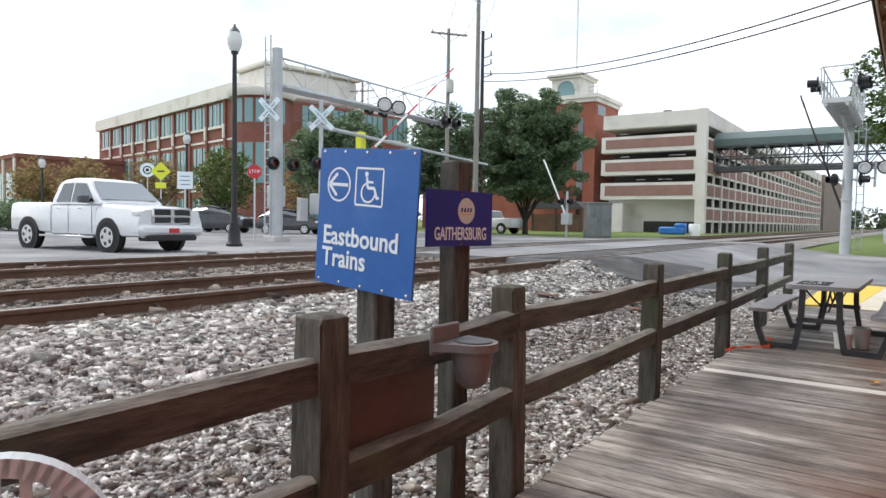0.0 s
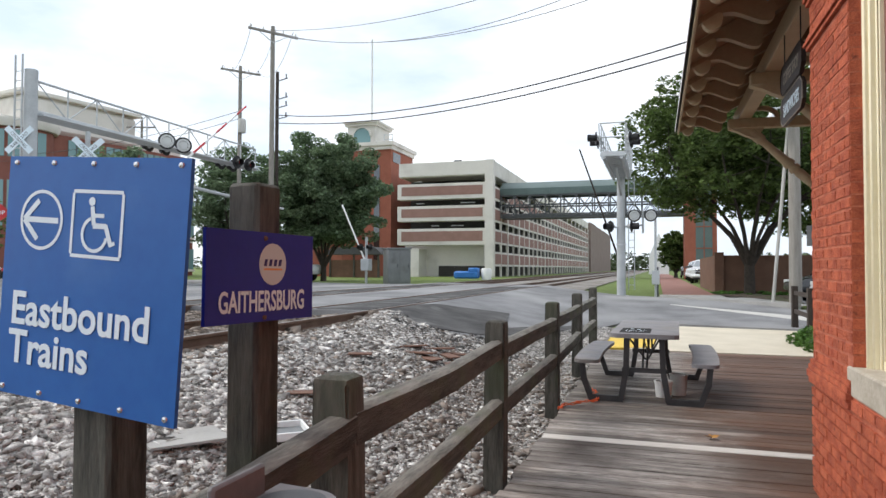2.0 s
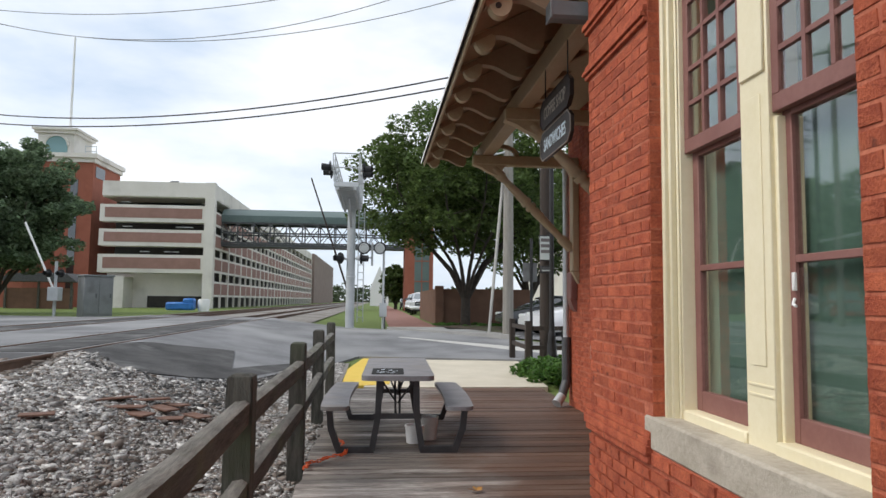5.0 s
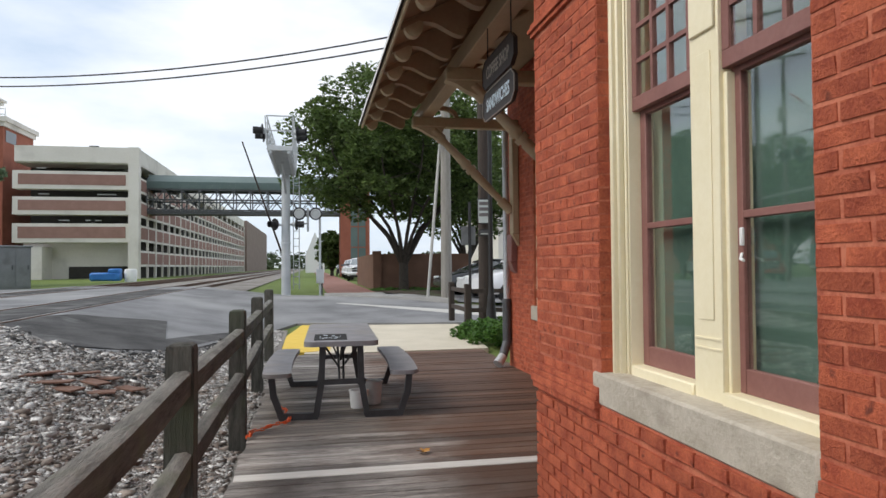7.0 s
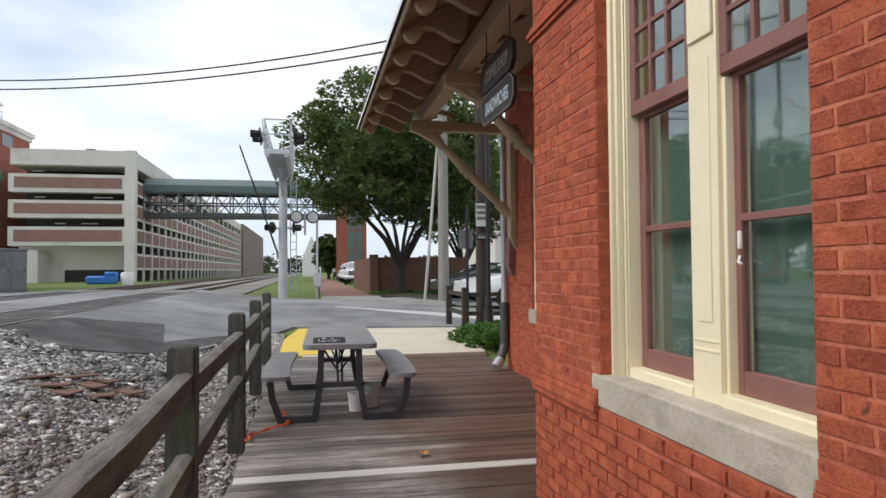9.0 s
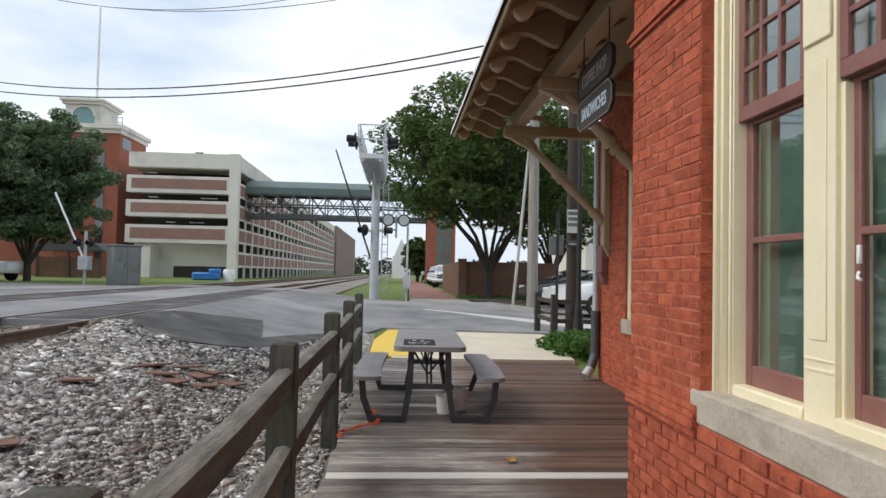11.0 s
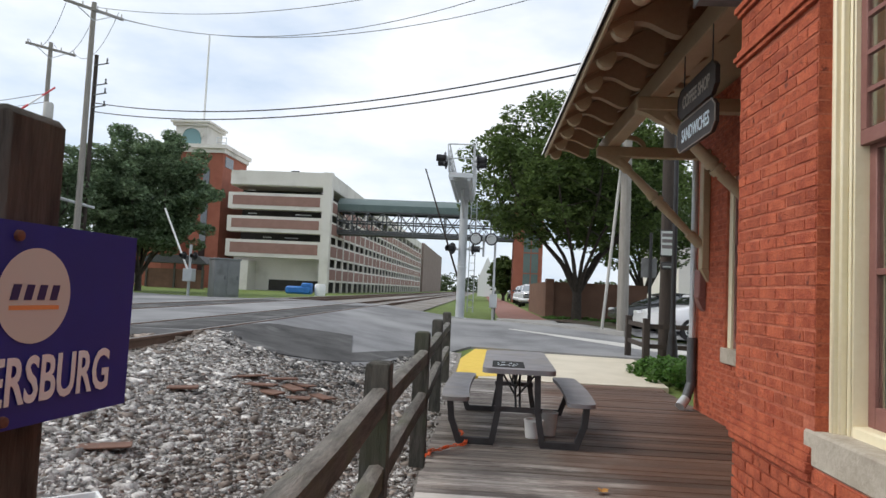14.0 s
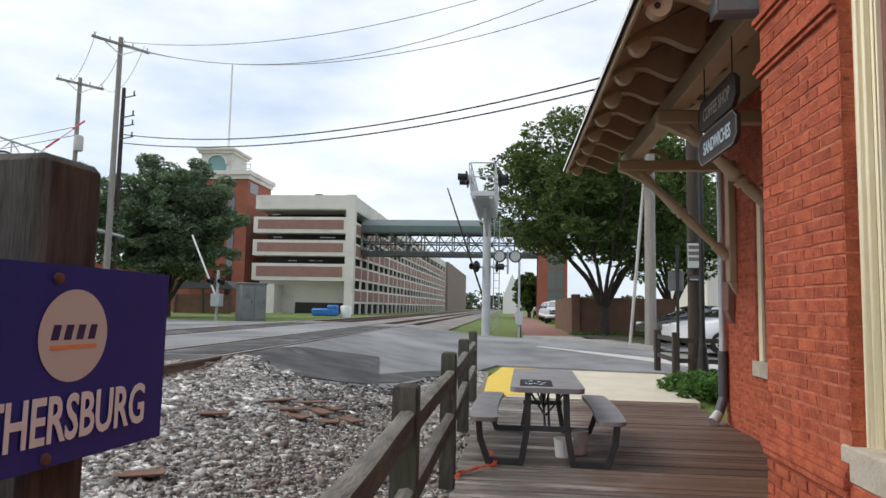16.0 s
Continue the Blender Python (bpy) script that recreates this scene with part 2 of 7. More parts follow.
TOWER_BRICK = mat("tower brick", (0.25, 0.082, 0.052), (0.34, 0.12, 0.078), 0.9, 0.9, 0.3, fine=25)
# distance haze is mixed into this brick's colour
FAR_BRICK = mat("far brick greyed by haze", (0.19, 0.14, 0.12), (0.26, 0.20, 0.175), 0.5, 0.9, 0.3, fine=20)
OFFICE_BRICK = mat("office brick", (0.18, 0.068, 0.05), (0.26, 0.105, 0.08), 0.6, 0.9, 0.3, fine=25)
BLUE = mat("blue sign enamel", (0.015, 0.10, 0.36), (0.025, 0.135, 0.43), 3, 0.4, 0.05, fine=6,
           stain=(0.06, 0.18, 0.46), stain_scale=2.5, stain_at=(0.6, 0.8))
PURPLE = mat("purple sign enamel", (0.007, 0.013, 0.21), (0.013, 0.021, 0.28), 3, 0.4, 0.05, fine=6)
SIGNWHITE = plain("white sign print", (0.72, 0.82, 0.88), 0.5)
SIGNBEIGE = plain("beige sign disc", (0.54, 0.60, 0.59), 0.5)
DECAL = plain("matt black sticker", (0.012, 0.012, 0.013), 0.95)
SIGNORANGE = plain("orange sign stripe", (0.72, 0.33, 0.12), 0.5)
NAVY = plain("navy print", (0.02, 0.015, 0.11), 0.5)
TABLEPLASTIC = mat("grey table plastic", (0.19, 0.185, 0.195), (0.30, 0.29, 0.30), 6, 0.6, 0.4, fine=10,
                   stain=(0.25, 0.235, 0.22), stain_scale=2.5, stain_at=(0.5, 0.72))
TABLESTEEL = mat("dark table frame", (0.028, 0.028, 0.03), (0.06, 0.06, 0.062), 8, 0.5, 0.2, fine=8)
BARK = mat("tree bark", (0.03, 0.025, 0.02), (0.075, 0.062, 0.05), 6, 0.95, 1.0, fine=6, depth=0.02)
LEAF = mat("tree leaf", (0.05, 0.088, 0.022), (0.13, 0.185, 0.05), 0.9, 0.65, 0.0, rand=0.5, island=True, fine=4, thin=0.38)
LEAF_COOL = mat("blue-green leaf", (0.09, 0.145, 0.08), (0.20, 0.27, 0.15), 0.9, 0.65, 0.0, rand=0.5, island=True, fine=4, thin=0.40)
LEAF_DRY = mat("yellowing leaf", (0.20, 0.165, 0.075), (0.38, 0.27, 0.12), 0.6, 0.7, 0.0, rand=0.4, island=True, fine=4, thin=0.42)
IVY = mat("ivy leaf", (0.05, 0.13, 0.02), (0.12, 0.23, 0.05), 3, 0.6, 0.0, rand=0.4, island=True, fine=4, thin=0.42)
POLEWOOD = mat("grey pole wood", (0.20, 0.185, 0.16), (0.33, 0.31, 0.28), 3, 0.9, 0.6, stretch=(4, 4, 0.4), fine=6)
POLEDARK = mat("dark pole wood", (0.03, 0.024, 0.021), (0.07, 0.055, 0.046), 3, 0.9, 0.6, stretch=(4, 4, 0.4), fine=6)
GREENMETAL = mat("green standing-seam roof", (0.085, 0.125, 0.12), (0.125, 0.17, 0.162), 0.5, 0.5, 0.1, fine=10)
PAVER = mat("red brick walk", (0.20, 0.095, 0.075), (0.30, 0.155, 0.125), 2, 0.9, 0.4, fine=20)
GARDENBRICK = mat("brown garden brick", (0.11, 0.06, 0.04), (0.18, 0.10, 0.065), 1.5, 0.9, 0.4, fine=20)
GREENTINT = mat("green blind", (0.055, 0.105, 0.085), (0.085, 0.14, 0.115), 1.5, 0.8, 0.1, fine=6)
TYRE = mat("tyre rubber", (0.015, 0.015, 0.015), (0.03, 0.03, 0.03), 10, 0.85, 0.3)
CHROME = plain("bright metal trim", (0.62, 0.63, 0.64), 0.25, 0.9)
CARWHITE = mat("white car paint", (0.66, 0.67, 0.69), (0.72, 0.73, 0.745), 1, 0.25, 0.0, coat=0.6)
CARDARK = mat("dark car paint", (0.02, 0.022, 0.025), (0.04, 0.042, 0.046), 1, 0.25, 0.0, coat=0.6)
CARRED = mat("red car paint", (0.26, 0.02, 0.025), (0.33, 0.03, 0.035), 1, 0.25, 0.0, coat=0.6)
CARSILVER = mat("silver car paint", (0.42, 0.44, 0.46), (0.50, 0.52, 0.54), 1, 0.3, 0.0, metal=0.4, coat=0.6)
CARBLUE = mat("blue tarpaulin", (0.02, 0.13, 0.45), (0.05, 0.22, 0.58), 2, 0.5, 0.3)
CARGLASS = plain("dark car glass", (0.02, 0.024, 0.026), 0.08)
WINGLASS = plain("office glass", (0.17, 0.30, 0.31), 0.08)
# shade inside openings, painted as a near-black surface
DARKVOID = mat("painted interior shade", (0.035, 0.033, 0.03), (0.06, 0.055, 0.05), 1, 0.95, 0.1)
LAMPGLASS = plain("milky lamp globe", (0.62, 0.64, 0.63), 0.35)
REDLENS = plain("unlit red lens", (0.16, 0.012, 0.012), 0.2)
STOPRED = plain("stop sign red", (0.50, 0.03, 0.035), 0.45)
SIGNYELLOW = plain("school sign yellow", (0.70, 0.72, 0.04), 0.45)
ORANGE = plain("orange chain plastic", (0.75, 0.13, 0.035), 0.5)
LEAFLITTER = plain("dry leaf", (0.45, 0.22, 0.05), 0.8)
WIRE = plain("black cable", (0.025, 0.025, 0.03), 0.6)
WIRE_GREY = plain("grey cable", (0.25, 0.26, 0.28), 0.6)
BROWNPANEL = mat("brown board", (0.085, 0.074, 0.072), (0.14, 0.122, 0.118), 2.5, 0.75, 0.3, fine=10)
ASHGREY = mat("grey ashtray plastic", (0.13, 0.12, 0.125), (0.19, 0.18, 0.18), 4, 0.5, 0.15, fine=8)
BACKDROP_TREES = mat("far woods", (0.04, 0.06, 0.03), (0.09, 0.115, 0.06), 0.3, 0.95, 0.5, fine=10)

# pale base colour adds sky glare beyond what the glass reflects
SCREENGLASS = plain("windscreen with painted sky glare", (0.20, 0.23, 0.25), 0.1)
SCREENGLASS.node_tree.nodes["Principled BSDF"].inputs["IOR"].default_value = 2.1
CARGLASS.node_tree.nodes["Principled BSDF"].inputs["IOR"].default_value = 2.1
glass = bpy.data.materials.new("window glass")
glass.use_nodes = True
gb = glass.node_tree.nodes["Principled BSDF"]
gb.inputs["Base Color"].default_value = (0.85, 0.9, 0.88, 1)
gb.inputs["Roughness"].default_value, gb.inputs["Transmission Weight"].default_value = 0.02, 1.0
gb.inputs["IOR"].default_value = 1.85
GLASS = glass


# ---- builders ----
def box(bm, x0, y0, z0, x1, y1, z1, bevel=0.0, m=None):
    v = [bm.verts.new(p) for p in ((x0, y0, z0), (x1, y0, z0), (x1, y1, z0), (x0, y1, z0),
                                   (x0, y0, z1), (x1, y0, z1), (x1, y1, z1), (x0, y1, z1))]
    f = [bm.faces.new([v[i] for i in q]) for q in ((3, 2, 1, 0), (4, 5, 6, 7), (0, 1, 5, 4), (1, 2, 6, 5), (2, 3, 7, 6), (3, 0, 4, 7))]
    if bevel:
        es = list({e for q in f for e in q.edges})
        r = bmesh.ops.bevel(bm, geom=es, offset=bevel, segments=1, affect="EDGES")
        v = list({w for q in r["faces"] for w in q.verts} | {w for w in v if w.is_valid})
    if m is not None:
        bmesh.ops.transform(bm, matrix=m, verts=v)
    return bm


def rod(bm, p, q, r0, r1=None, n=10, caps=True):
    p, q = Vector(p), Vector(q)
    r1 = r0 if r1 is None else r1
    u = (q - p).normalized()
    a = u.orthogonal().normalized()
    b = u.cross(a)
    rings = [[bm.verts.new(c + (a * math.cos(2 * math.pi * i / n) + b * math.sin(2 * math.pi * i / n)) * r) for i in range(n)]
             for c, r in ((p, r0), (q, r1))]
    for i in range(n):
        bm.faces.new((rings[0][i], rings[0][(i + 1) % n], rings[1][(i + 1) % n], rings[1][i])).smooth = n > 6
    if caps:
        bm.faces.new(rings[0][::-1])
        bm.faces.new(rings[1])
    return bm


def beam(bm, p, q, w, h):
    """A square bar from p to q, w across and h high."""
    p, q = Vector(p), Vector(q)
    u = (q - p).normalized()
    side = u.cross(Vector((0, 0, 1)))
    side = side.normalized() if side.length > 1e-4 else Vector((1, 0, 0))
    up = side.cross(u)
    vs = [[bm.verts.new(c + side * sx * w / 2 + up * sz * h / 2) for sx, sz in ((-1, -1), (1, -1), (1, 1), (-1, 1))] for c in (p, q)]
    for i in range(4):
        bm.faces.new((vs[0][i], vs[0][(i + 1) % 4], vs[1][(i + 1) % 4], vs[1][i]))
    bm.faces.new(vs[0][::-1])
    bm.faces.new(vs[1])
    return bm


def lathe(bm, prof, n=16, at=(0, 0, 0)):
    """Turns (radius, height) pairs about the upright axis."""
    c = Vector(at)
    rings = [[bm.verts.new(c + Vector((r * math.cos(2 * math.pi * i / n), r * math.sin(2 * math.pi * i / n), z))) for i in range(n)] for r, z in prof]
    for a, b in zip(rings, rings[1:]):
        for i in range(n):
            bm.faces.new((a[i], a[(i + 1) % n], b[(i + 1) % n], b[i])).smooth = True
    bm.faces.new(rings[0][::-1])
    bm.faces.new(rings[-1])
    return bm


def prism(bm, pts, u, v, w, depth, origin=(0, 0, 0)):
    """A flat outline pts in the axes u, v, pushed out along w."""
    o, u, v, w = Vector(origin), Vector(u), Vector(v), Vector(w)
    a = [bm.verts.new(o + u * x + v * y) for x, y in pts]
    b = [bm.verts.new(o + u * x + v * y + w * depth) for x, y in pts]
    bm.faces.new(a[::-1])
    bm.faces.new(b)
    for i in range(len(pts)):
        j = (i + 1) % len(pts)
        bm.faces.new((a[i], a[j], b[j], b[i]))
    return bm


def finish(name, bm, material):
    bmesh.ops.recalc_face_normals(bm, faces=bm.faces)
    me = bpy.data.meshes.new(name)
    bm.to_mesh(me)
    bm.free()
    me.set_sharp_from_angle(angle=radians(42))
    me.materials.append(material)
    return new(name, me)


def part(name, bm, material, parent, label=""):
    ob = finish(name, bm, material)
    ob.parent = parent
    return tagged(ob, label)


def thing(name, label, category, at=(0, 0, 0), rz=0.0, group=""):
    ob = new(name)
    ob.matrix_basis = pose(*at, 0, 0, rz)
    return tagged(ob, label, category, group)


def structure(name, bm, material, label=""):
    return tagged(finish(name, bm, material), label, kind="structure")


def raw(name, verts, faces, material, parent=None):
    me = bpy.data.meshes.new(name)
    me.from_pydata(verts, [], faces)
    me.materials.append(material)
    ob = new(name, me)
    ob.parent = parent
    return ob


def B():
    return bmesh.new()


def words(name, text, size, parent, material, at, rot, depth=0.002, squeeze=1.0, align="CENTER", bold=0.0):
    cu = bpy.data.curves.new(name, "FONT")
    cu.body, cu.size, cu.extrude, cu.align_x, cu.offset = text, size, depth, align, size * bold
    cu.resolution_u = 3
    tmp = new(name, cu)
    dep = bpy.context.evaluated_depsgraph_get()
    me = bpy.data.meshes.new_from_object(tmp.evaluated_get(dep))
    bpy.data.objects.remove(tmp)
    me.materials.clear()
    me.materials.append(material)
    ob = new(name, me)
    ob.parent = parent
    ob.matrix_basis = pose(*at, *rot) @ Matrix.Diagonal((squeeze, 1, 1, 1))
    return ob


# ---- the lie of the land ----
def smooth(a, b, v):
    v = min(1.0, max(0.0, (v - a) / (b - a)))
    return v * v * (3 - 2 * v)


def land(x, y):
    """Height of the ground: low beside the deck, up to the tracks, gently up beyond the road."""
    west = smooth(-3.0, -6.8, x)
    far = smooth(20.0, 31.0, y)
    near_z = -0.13 + 0.13 * smooth(15.0, 18.0, y)
    z = near_z + (0.30 - near_z) * far
    top = 0.50 - 0.10 * smooth(-14.5, -19.0, x)
    return z + (top - z) * west


def sheet(name, pts, material, lift=0.0, step=1.0, label=""):
    """A level-sided patch laid over the land: the polygon pts, cut into a grid."""
    bm = B()
    vs = [bm.verts.new((x, y, 0)) for x, y in pts]
    bm.faces.new(vs)
    for axis in (0, 1):
        lo, hi = min(p[axis] for p in pts), max(p[axis] for p in pts)
        c = lo + step
        while c < hi:
            no = Vector((1, 0, 0)) if axis == 0 else Vector((0, 1, 0))
            bmesh.ops.bisect_plane(bm, geom=bm.verts[:] + bm.edges[:] + bm.faces[:], plane_co=no * c, plane_no=no)
            c += step
    for v in bm.verts:
        v.co.z = land(v.co.x, v.co.y) + lift
    for f in bm.faces:
        if f.normal.z < 0:
            f.normal_flip()
    me = bpy.data.meshes.new(name)
    bm.to_mesh(me)
    bm.free()
    me.materials.append(material)
    return tagged(new(name, me), label, kind="structure")

# ---- ground, road, tracks ----
RAIL_X = (-7.3, -8.8, -11.65, -13.15)
RAIL_TOP = 0.655
gx = np.unique(np.concatenate([np.linspace(-3000, -60, 12), np.arange(-60, -16, 4.0), np.arange(-16, 6, 0.5), np.arange(6, 60, 6.0), np.linspace(60, 3000, 12)]))
gy = np.unique(np.concatenate([np.linspace(-3000, -40, 10), np.arange(-40, 0, 4.0), np.arange(0, 36, 1.0), np.arange(36, 240, 12.0), np.linspace(240, 3000, 12)]))
gv = [(x, y, land(x, y) - 0.03) for y in gy for x in gx]
gw = len(gx)
gf = [(j * gw + i, j * gw + i + 1, (j + 1) * gw + i + 1, (j + 1) * gw + i) for j in range(len(gy) - 1) for i in range(gw - 1)]
tagged(raw("ground", gv, gf, GRASS), "green grass ground reaching to the horizon", kind="structure")


def strip(name, xs, ys, material, lift, label=""):
    xs, ys = list(xs), list(ys)
    v = [(x, y, land(x, y) + (lift(x, y) if callable(lift) else lift)) for y in ys for x in xs]
    w = len(xs)
    f = [(j * w + i, j * w + i + 1, (j + 1) * w + i + 1, (j + 1) * w + i) for j in range(len(ys) - 1) for i in range(w - 1)]
    return tagged(raw(name, v, f, material), label, kind="structure")


EDGE_X = (-7.0, -6.5, -6.0, -5.5, -5.05, -4.6, -3.95, -3.3)
EDGE_Y = (15.7, 15.2, 14.75, 14.85, 15.45, 16.0, 18.3, 20.6)


def road_edge(x):
    """How far the ballast reaches before the torn edge of the road."""
    return float(np.interp(x, EDGE_X, EDGE_Y))


def rough_bed(x, y):
    edge = road_edge(x)
    rise = 0.13 * smooth(-5.4, -6.9, x) * smooth(edge - 1.6, edge + 0.1, y) * (1 - smooth(-7.1, -7.3, x))
    under = smooth(edge + 0.05, edge + 0.45, y)
    rise = rise * (1 - under) - 0.06 * under
    return 0.015 + rise + 0.03 * noise.noise((x * 1.1, y * 1.1, 0.3)) + 0.012 * noise.noise((x * 6, y * 6, 3.3))


strip("ballast_bed", np.arange(-15.2, -2.9, 0.12), np.arange(-12, 24, 0.16), GRAVEL, rough_bed, "loose grey railway ballast")
strip("ballast_far", np.arange(-15.2, -4.4, 0.9), np.arange(33, 420, 6.0), GRAVEL, 0.02, "railway ballast beyond the crossing")
strip("ballast_behind", np.arange(-15.2, -2.9, 0.9), np.arange(-150, -11.9, 4.0), GRAVEL, 0.0, "railway ballast behind the station")


def hump(x, y):
    return 0.03 + 0.105 * smooth(-6.3, -7.0, x) * (1 - smooth(-14.0, -15.2, x))


def ragged(pts, amp, seed, step=0.22):
    """The outline with its sides broken up like torn asphalt."""
    r, res = random.Random(seed), []
    for (xa, ya), (xb, yb) in zip(pts, pts[1:] + pts[:1]):
        m = max(1, int(math.hypot(xb - xa, yb - ya) / step))
        for k in range(m):
            res.append((xa + (xb - xa) * k / m + r.uniform(-amp, amp), ya + (yb - ya) * k / m + r.uniform(-amp, amp)))
    return res


def tri_sheet(name, pts, material, lift, step, label="", thick=0.004):
    bm = B()
    bm.faces.new([bm.verts.new((x, y, 0)) for x, y in pts])
    bmesh.ops.triangulate(bm, faces=bm.faces[:], ngon_method="EAR_CLIP")
    for axis in (0, 1):
        lo, hi = min(p[axis] for p in pts), max(p[axis] for p in pts)
        no = Vector((1, 0, 0)) if axis == 0 else Vector((0, 1, 0))
        c = max(lo, -24.0) + step
        while c < min(hi, 46.0):
            bmesh.ops.bisect_plane(bm, geom=bm.verts[:] + bm.edges[:] + bm.faces[:], plane_co=no * c, plane_no=no)
            c += step
    for v in bm.verts:
        v.co.z = land(v.co.x, v.co.y) + (lift(v.co.x, v.co.y) if callable(lift) else lift)
    bmesh.ops.recalc_face_normals(bm, faces=bm.faces)
    if sum(f.normal.z for f in bm.faces) < 0:
        bmesh.ops.reverse_faces(bm, faces=bm.faces)
    # a thick edge all round
    out = bmesh.ops.extrude_edge_only(bm, edges=[e for e in bm.edges if e.is_boundary])
    for v in out["geom"]:
        if isinstance(v, bmesh.types.BMVert):
            v.co.z -= thick
    me = bpy.data.meshes.new(name)
    bm.to_mesh(me)
    bm.free()
    me.materials.append(material)
    return tagged(new(name, me), label, kind="structure")


for outline in (ragged(list(zip(EDGE_X, EDGE_Y)), 0.05, 6, 0.25)[:28] + [(-3.3, 20.6), (-2.8, 22.2), (-1.6, 32.0), (-3.8, 33.6), (-6.6, 36.5), (-7.2, 36.85), (-7.2, 15.85)],
                [(-2.8, 22.2), (1.3, 21.5), (2.2, 26.8), (-1.6, 32.0)],
                [(1.3, 21.5), (4, 20.0), (4.6, 25.0), (2.2, 26.8)],
                [(4, 20.0), (45, 0), (45, 16), (4.6, 25.0)],
                [(-7.2, 15.85), (-7.2, 36.85), (-14.5, 41.0), (-15.0, 41.3), (-15.0, 15.85)],
                [(-15.0, -12), (-15.0, 41.3), (-18, 43.5), (-70, 60), (-70, -12)]):
    tri_sheet("road", outline, ASPHALT, hump, 1.0, "worn grey asphalt road over the level crossing", 0.25)
tri_sheet("asphalt_patch", ragged([(-7.15, 16.0), (-6.5, 15.35), (-6.0, 14.95), (-5.55, 15.05), (-5.1, 15.6), (-4.75, 16.0), (-5.1, 16.5), (-5.2, 17.6), (-5.45, 19.6), (-6.4, 19.0), (-7.15, 18.2)], 0.07, 3), ASPHALT_DARK,
          lambda x, y: hump(x, y) + 0.014, 0.5, "dark asphalt patch beside the rail", 0.02)
tri_sheet("asphalt_seam", ragged([(-4.7, 16.15), (-4.0, 18.35), (-3.4, 20.5), (-3.55, 20.7), (-4.25, 18.8), (-5.0, 16.6)], 0.05, 8), ASPHALT_DARK, lambda x, y: hump(x, y) + 0.010, 0.5, "dark broken road edge", 0.02)
tri_sheet("crossing_panel", [(-8.62, 15.95), (-7.48, 15.95), (-7.48, 33.0), (-8.62, 33.0)], ASPHALT_DARK, lambda x, y: hump(x, y) + 0.012, 1.0, "dark asphalt between the rails of the crossing", 0.02)
tri_sheet("crossing_panel", [(-12.97, 15.95), (-11.83, 15.95), (-11.83, 36.0), (-12.97, 36.0)], ASPHALT_DARK, lambda x, y: hump(x, y) + 0.012, 1.0, "dark asphalt between the rails of the crossing", 0.02)
tri_sheet("lot", [(2.6, 27.4), (5.0, 26.2), (60, 3), (60, 60), (6.2, 60), (6.2, 38)], ASPHALT, 0.02, 2.0, "asphalt parking lot")
tri_sheet("walk", [(-1.75, 33.0), (0.45, 33.0), (0.45, 150), (-1.75, 150)], PAVER, 0.03, 3.0, "red brick footpath")
tri_sheet("mulch_bed", [(0.5, 33.4), (2.6, 29.2), (5.9, 30.5), (5.9, 39.35), (0.5, 39.35)], SOIL, 0.01, 1.0, "dark mulch under the shade tree")
tri_sheet("kerb_walk", [(-1.9, 32.2), (2.1, 27.1), (2.7, 27.6), (0.5, 31.2), (0.5, 33.1), (-1.9, 33.1)], PAVEMENT, 0.10, 1.0, "concrete pavement corner")
bm = B()
prism(bm, [(-1.9, 32.1), (2.15, 26.95), (2.3, 27.05), (-1.75, 32.25)], (1, 0, 0), (0, 1, 0), (0, 0, 1), 0.22, (0, 0, 0.18))
structure("kerb", bm, PAVEMENT, "low concrete kerb")
# white edge line on the road
tri_sheet("road_line", [(-1.6, 27.6), (2.4, 22.9), (6, 20.9), (6.05, 21.05), (2.5, 23.0), (-1.5, 27.7)], KERB, 0.036, 0.8, "worn white road line")

# rails and ties
for k, x in enumerate(RAIL_X):
    bm = B()
    z1 = RAIL_TOP
    prof = [(-0.07, z1 - 0.17), (0.07, z1 - 0.17), (0.07, z1 - 0.155), (0.012, z1 - 0.13), (0.012, z1 - 0.045), (0.036, z1 - 0.035),
            (0.036, z1 - 0.004), (0.03, z1), (-0.03, z1), (-0.036, z1 - 0.004), (-0.036, z1 - 0.035), (-0.012, z1 - 0.045), (-0.012, z1 - 0.13), (-0.07, z1 - 0.155)]
    prism(bm, prof, (1, 0, 0), (0, 0, 1), (0, 1, 0), 560, (x, -150, 0))
    rail = tagged(finish("rail", bm, RAILSTEEL), "rusty steel railway rail with a worn head", "rail", "rails of the tracks")
    bm = B()
    box(bm, x - 0.024, -150, z1 + 0.0005, x + 0.024, 410, z1 + 0.003)
    part("rail_head", bm, RAILHEAD, rail, "worn bright running surface")
bm = B()
box(bm, -1.25, -0.11, -0.16, 1.25, 0.11, 0.0, 0.012)
tie = tagged(finish("railway_tie", bm, TIE), "dark weathered wooden railway tie in ballast", "tie", "railway ties")
tie.matrix_basis = pose(-8.05, -2.0, RAIL_TOP - 0.165)
for cx, nth in ((-8.05, 0), (-12.4, 1)):
    for i in range(36):
        if nth == 0 and i == 0:
            continue
        copy_thing(tie, pose(cx + random.uniform(-0.05, 0.05), -2.0 + i * 0.53, RAIL_TOP - 0.165, 0, 0, random.uniform(-1, 1)))


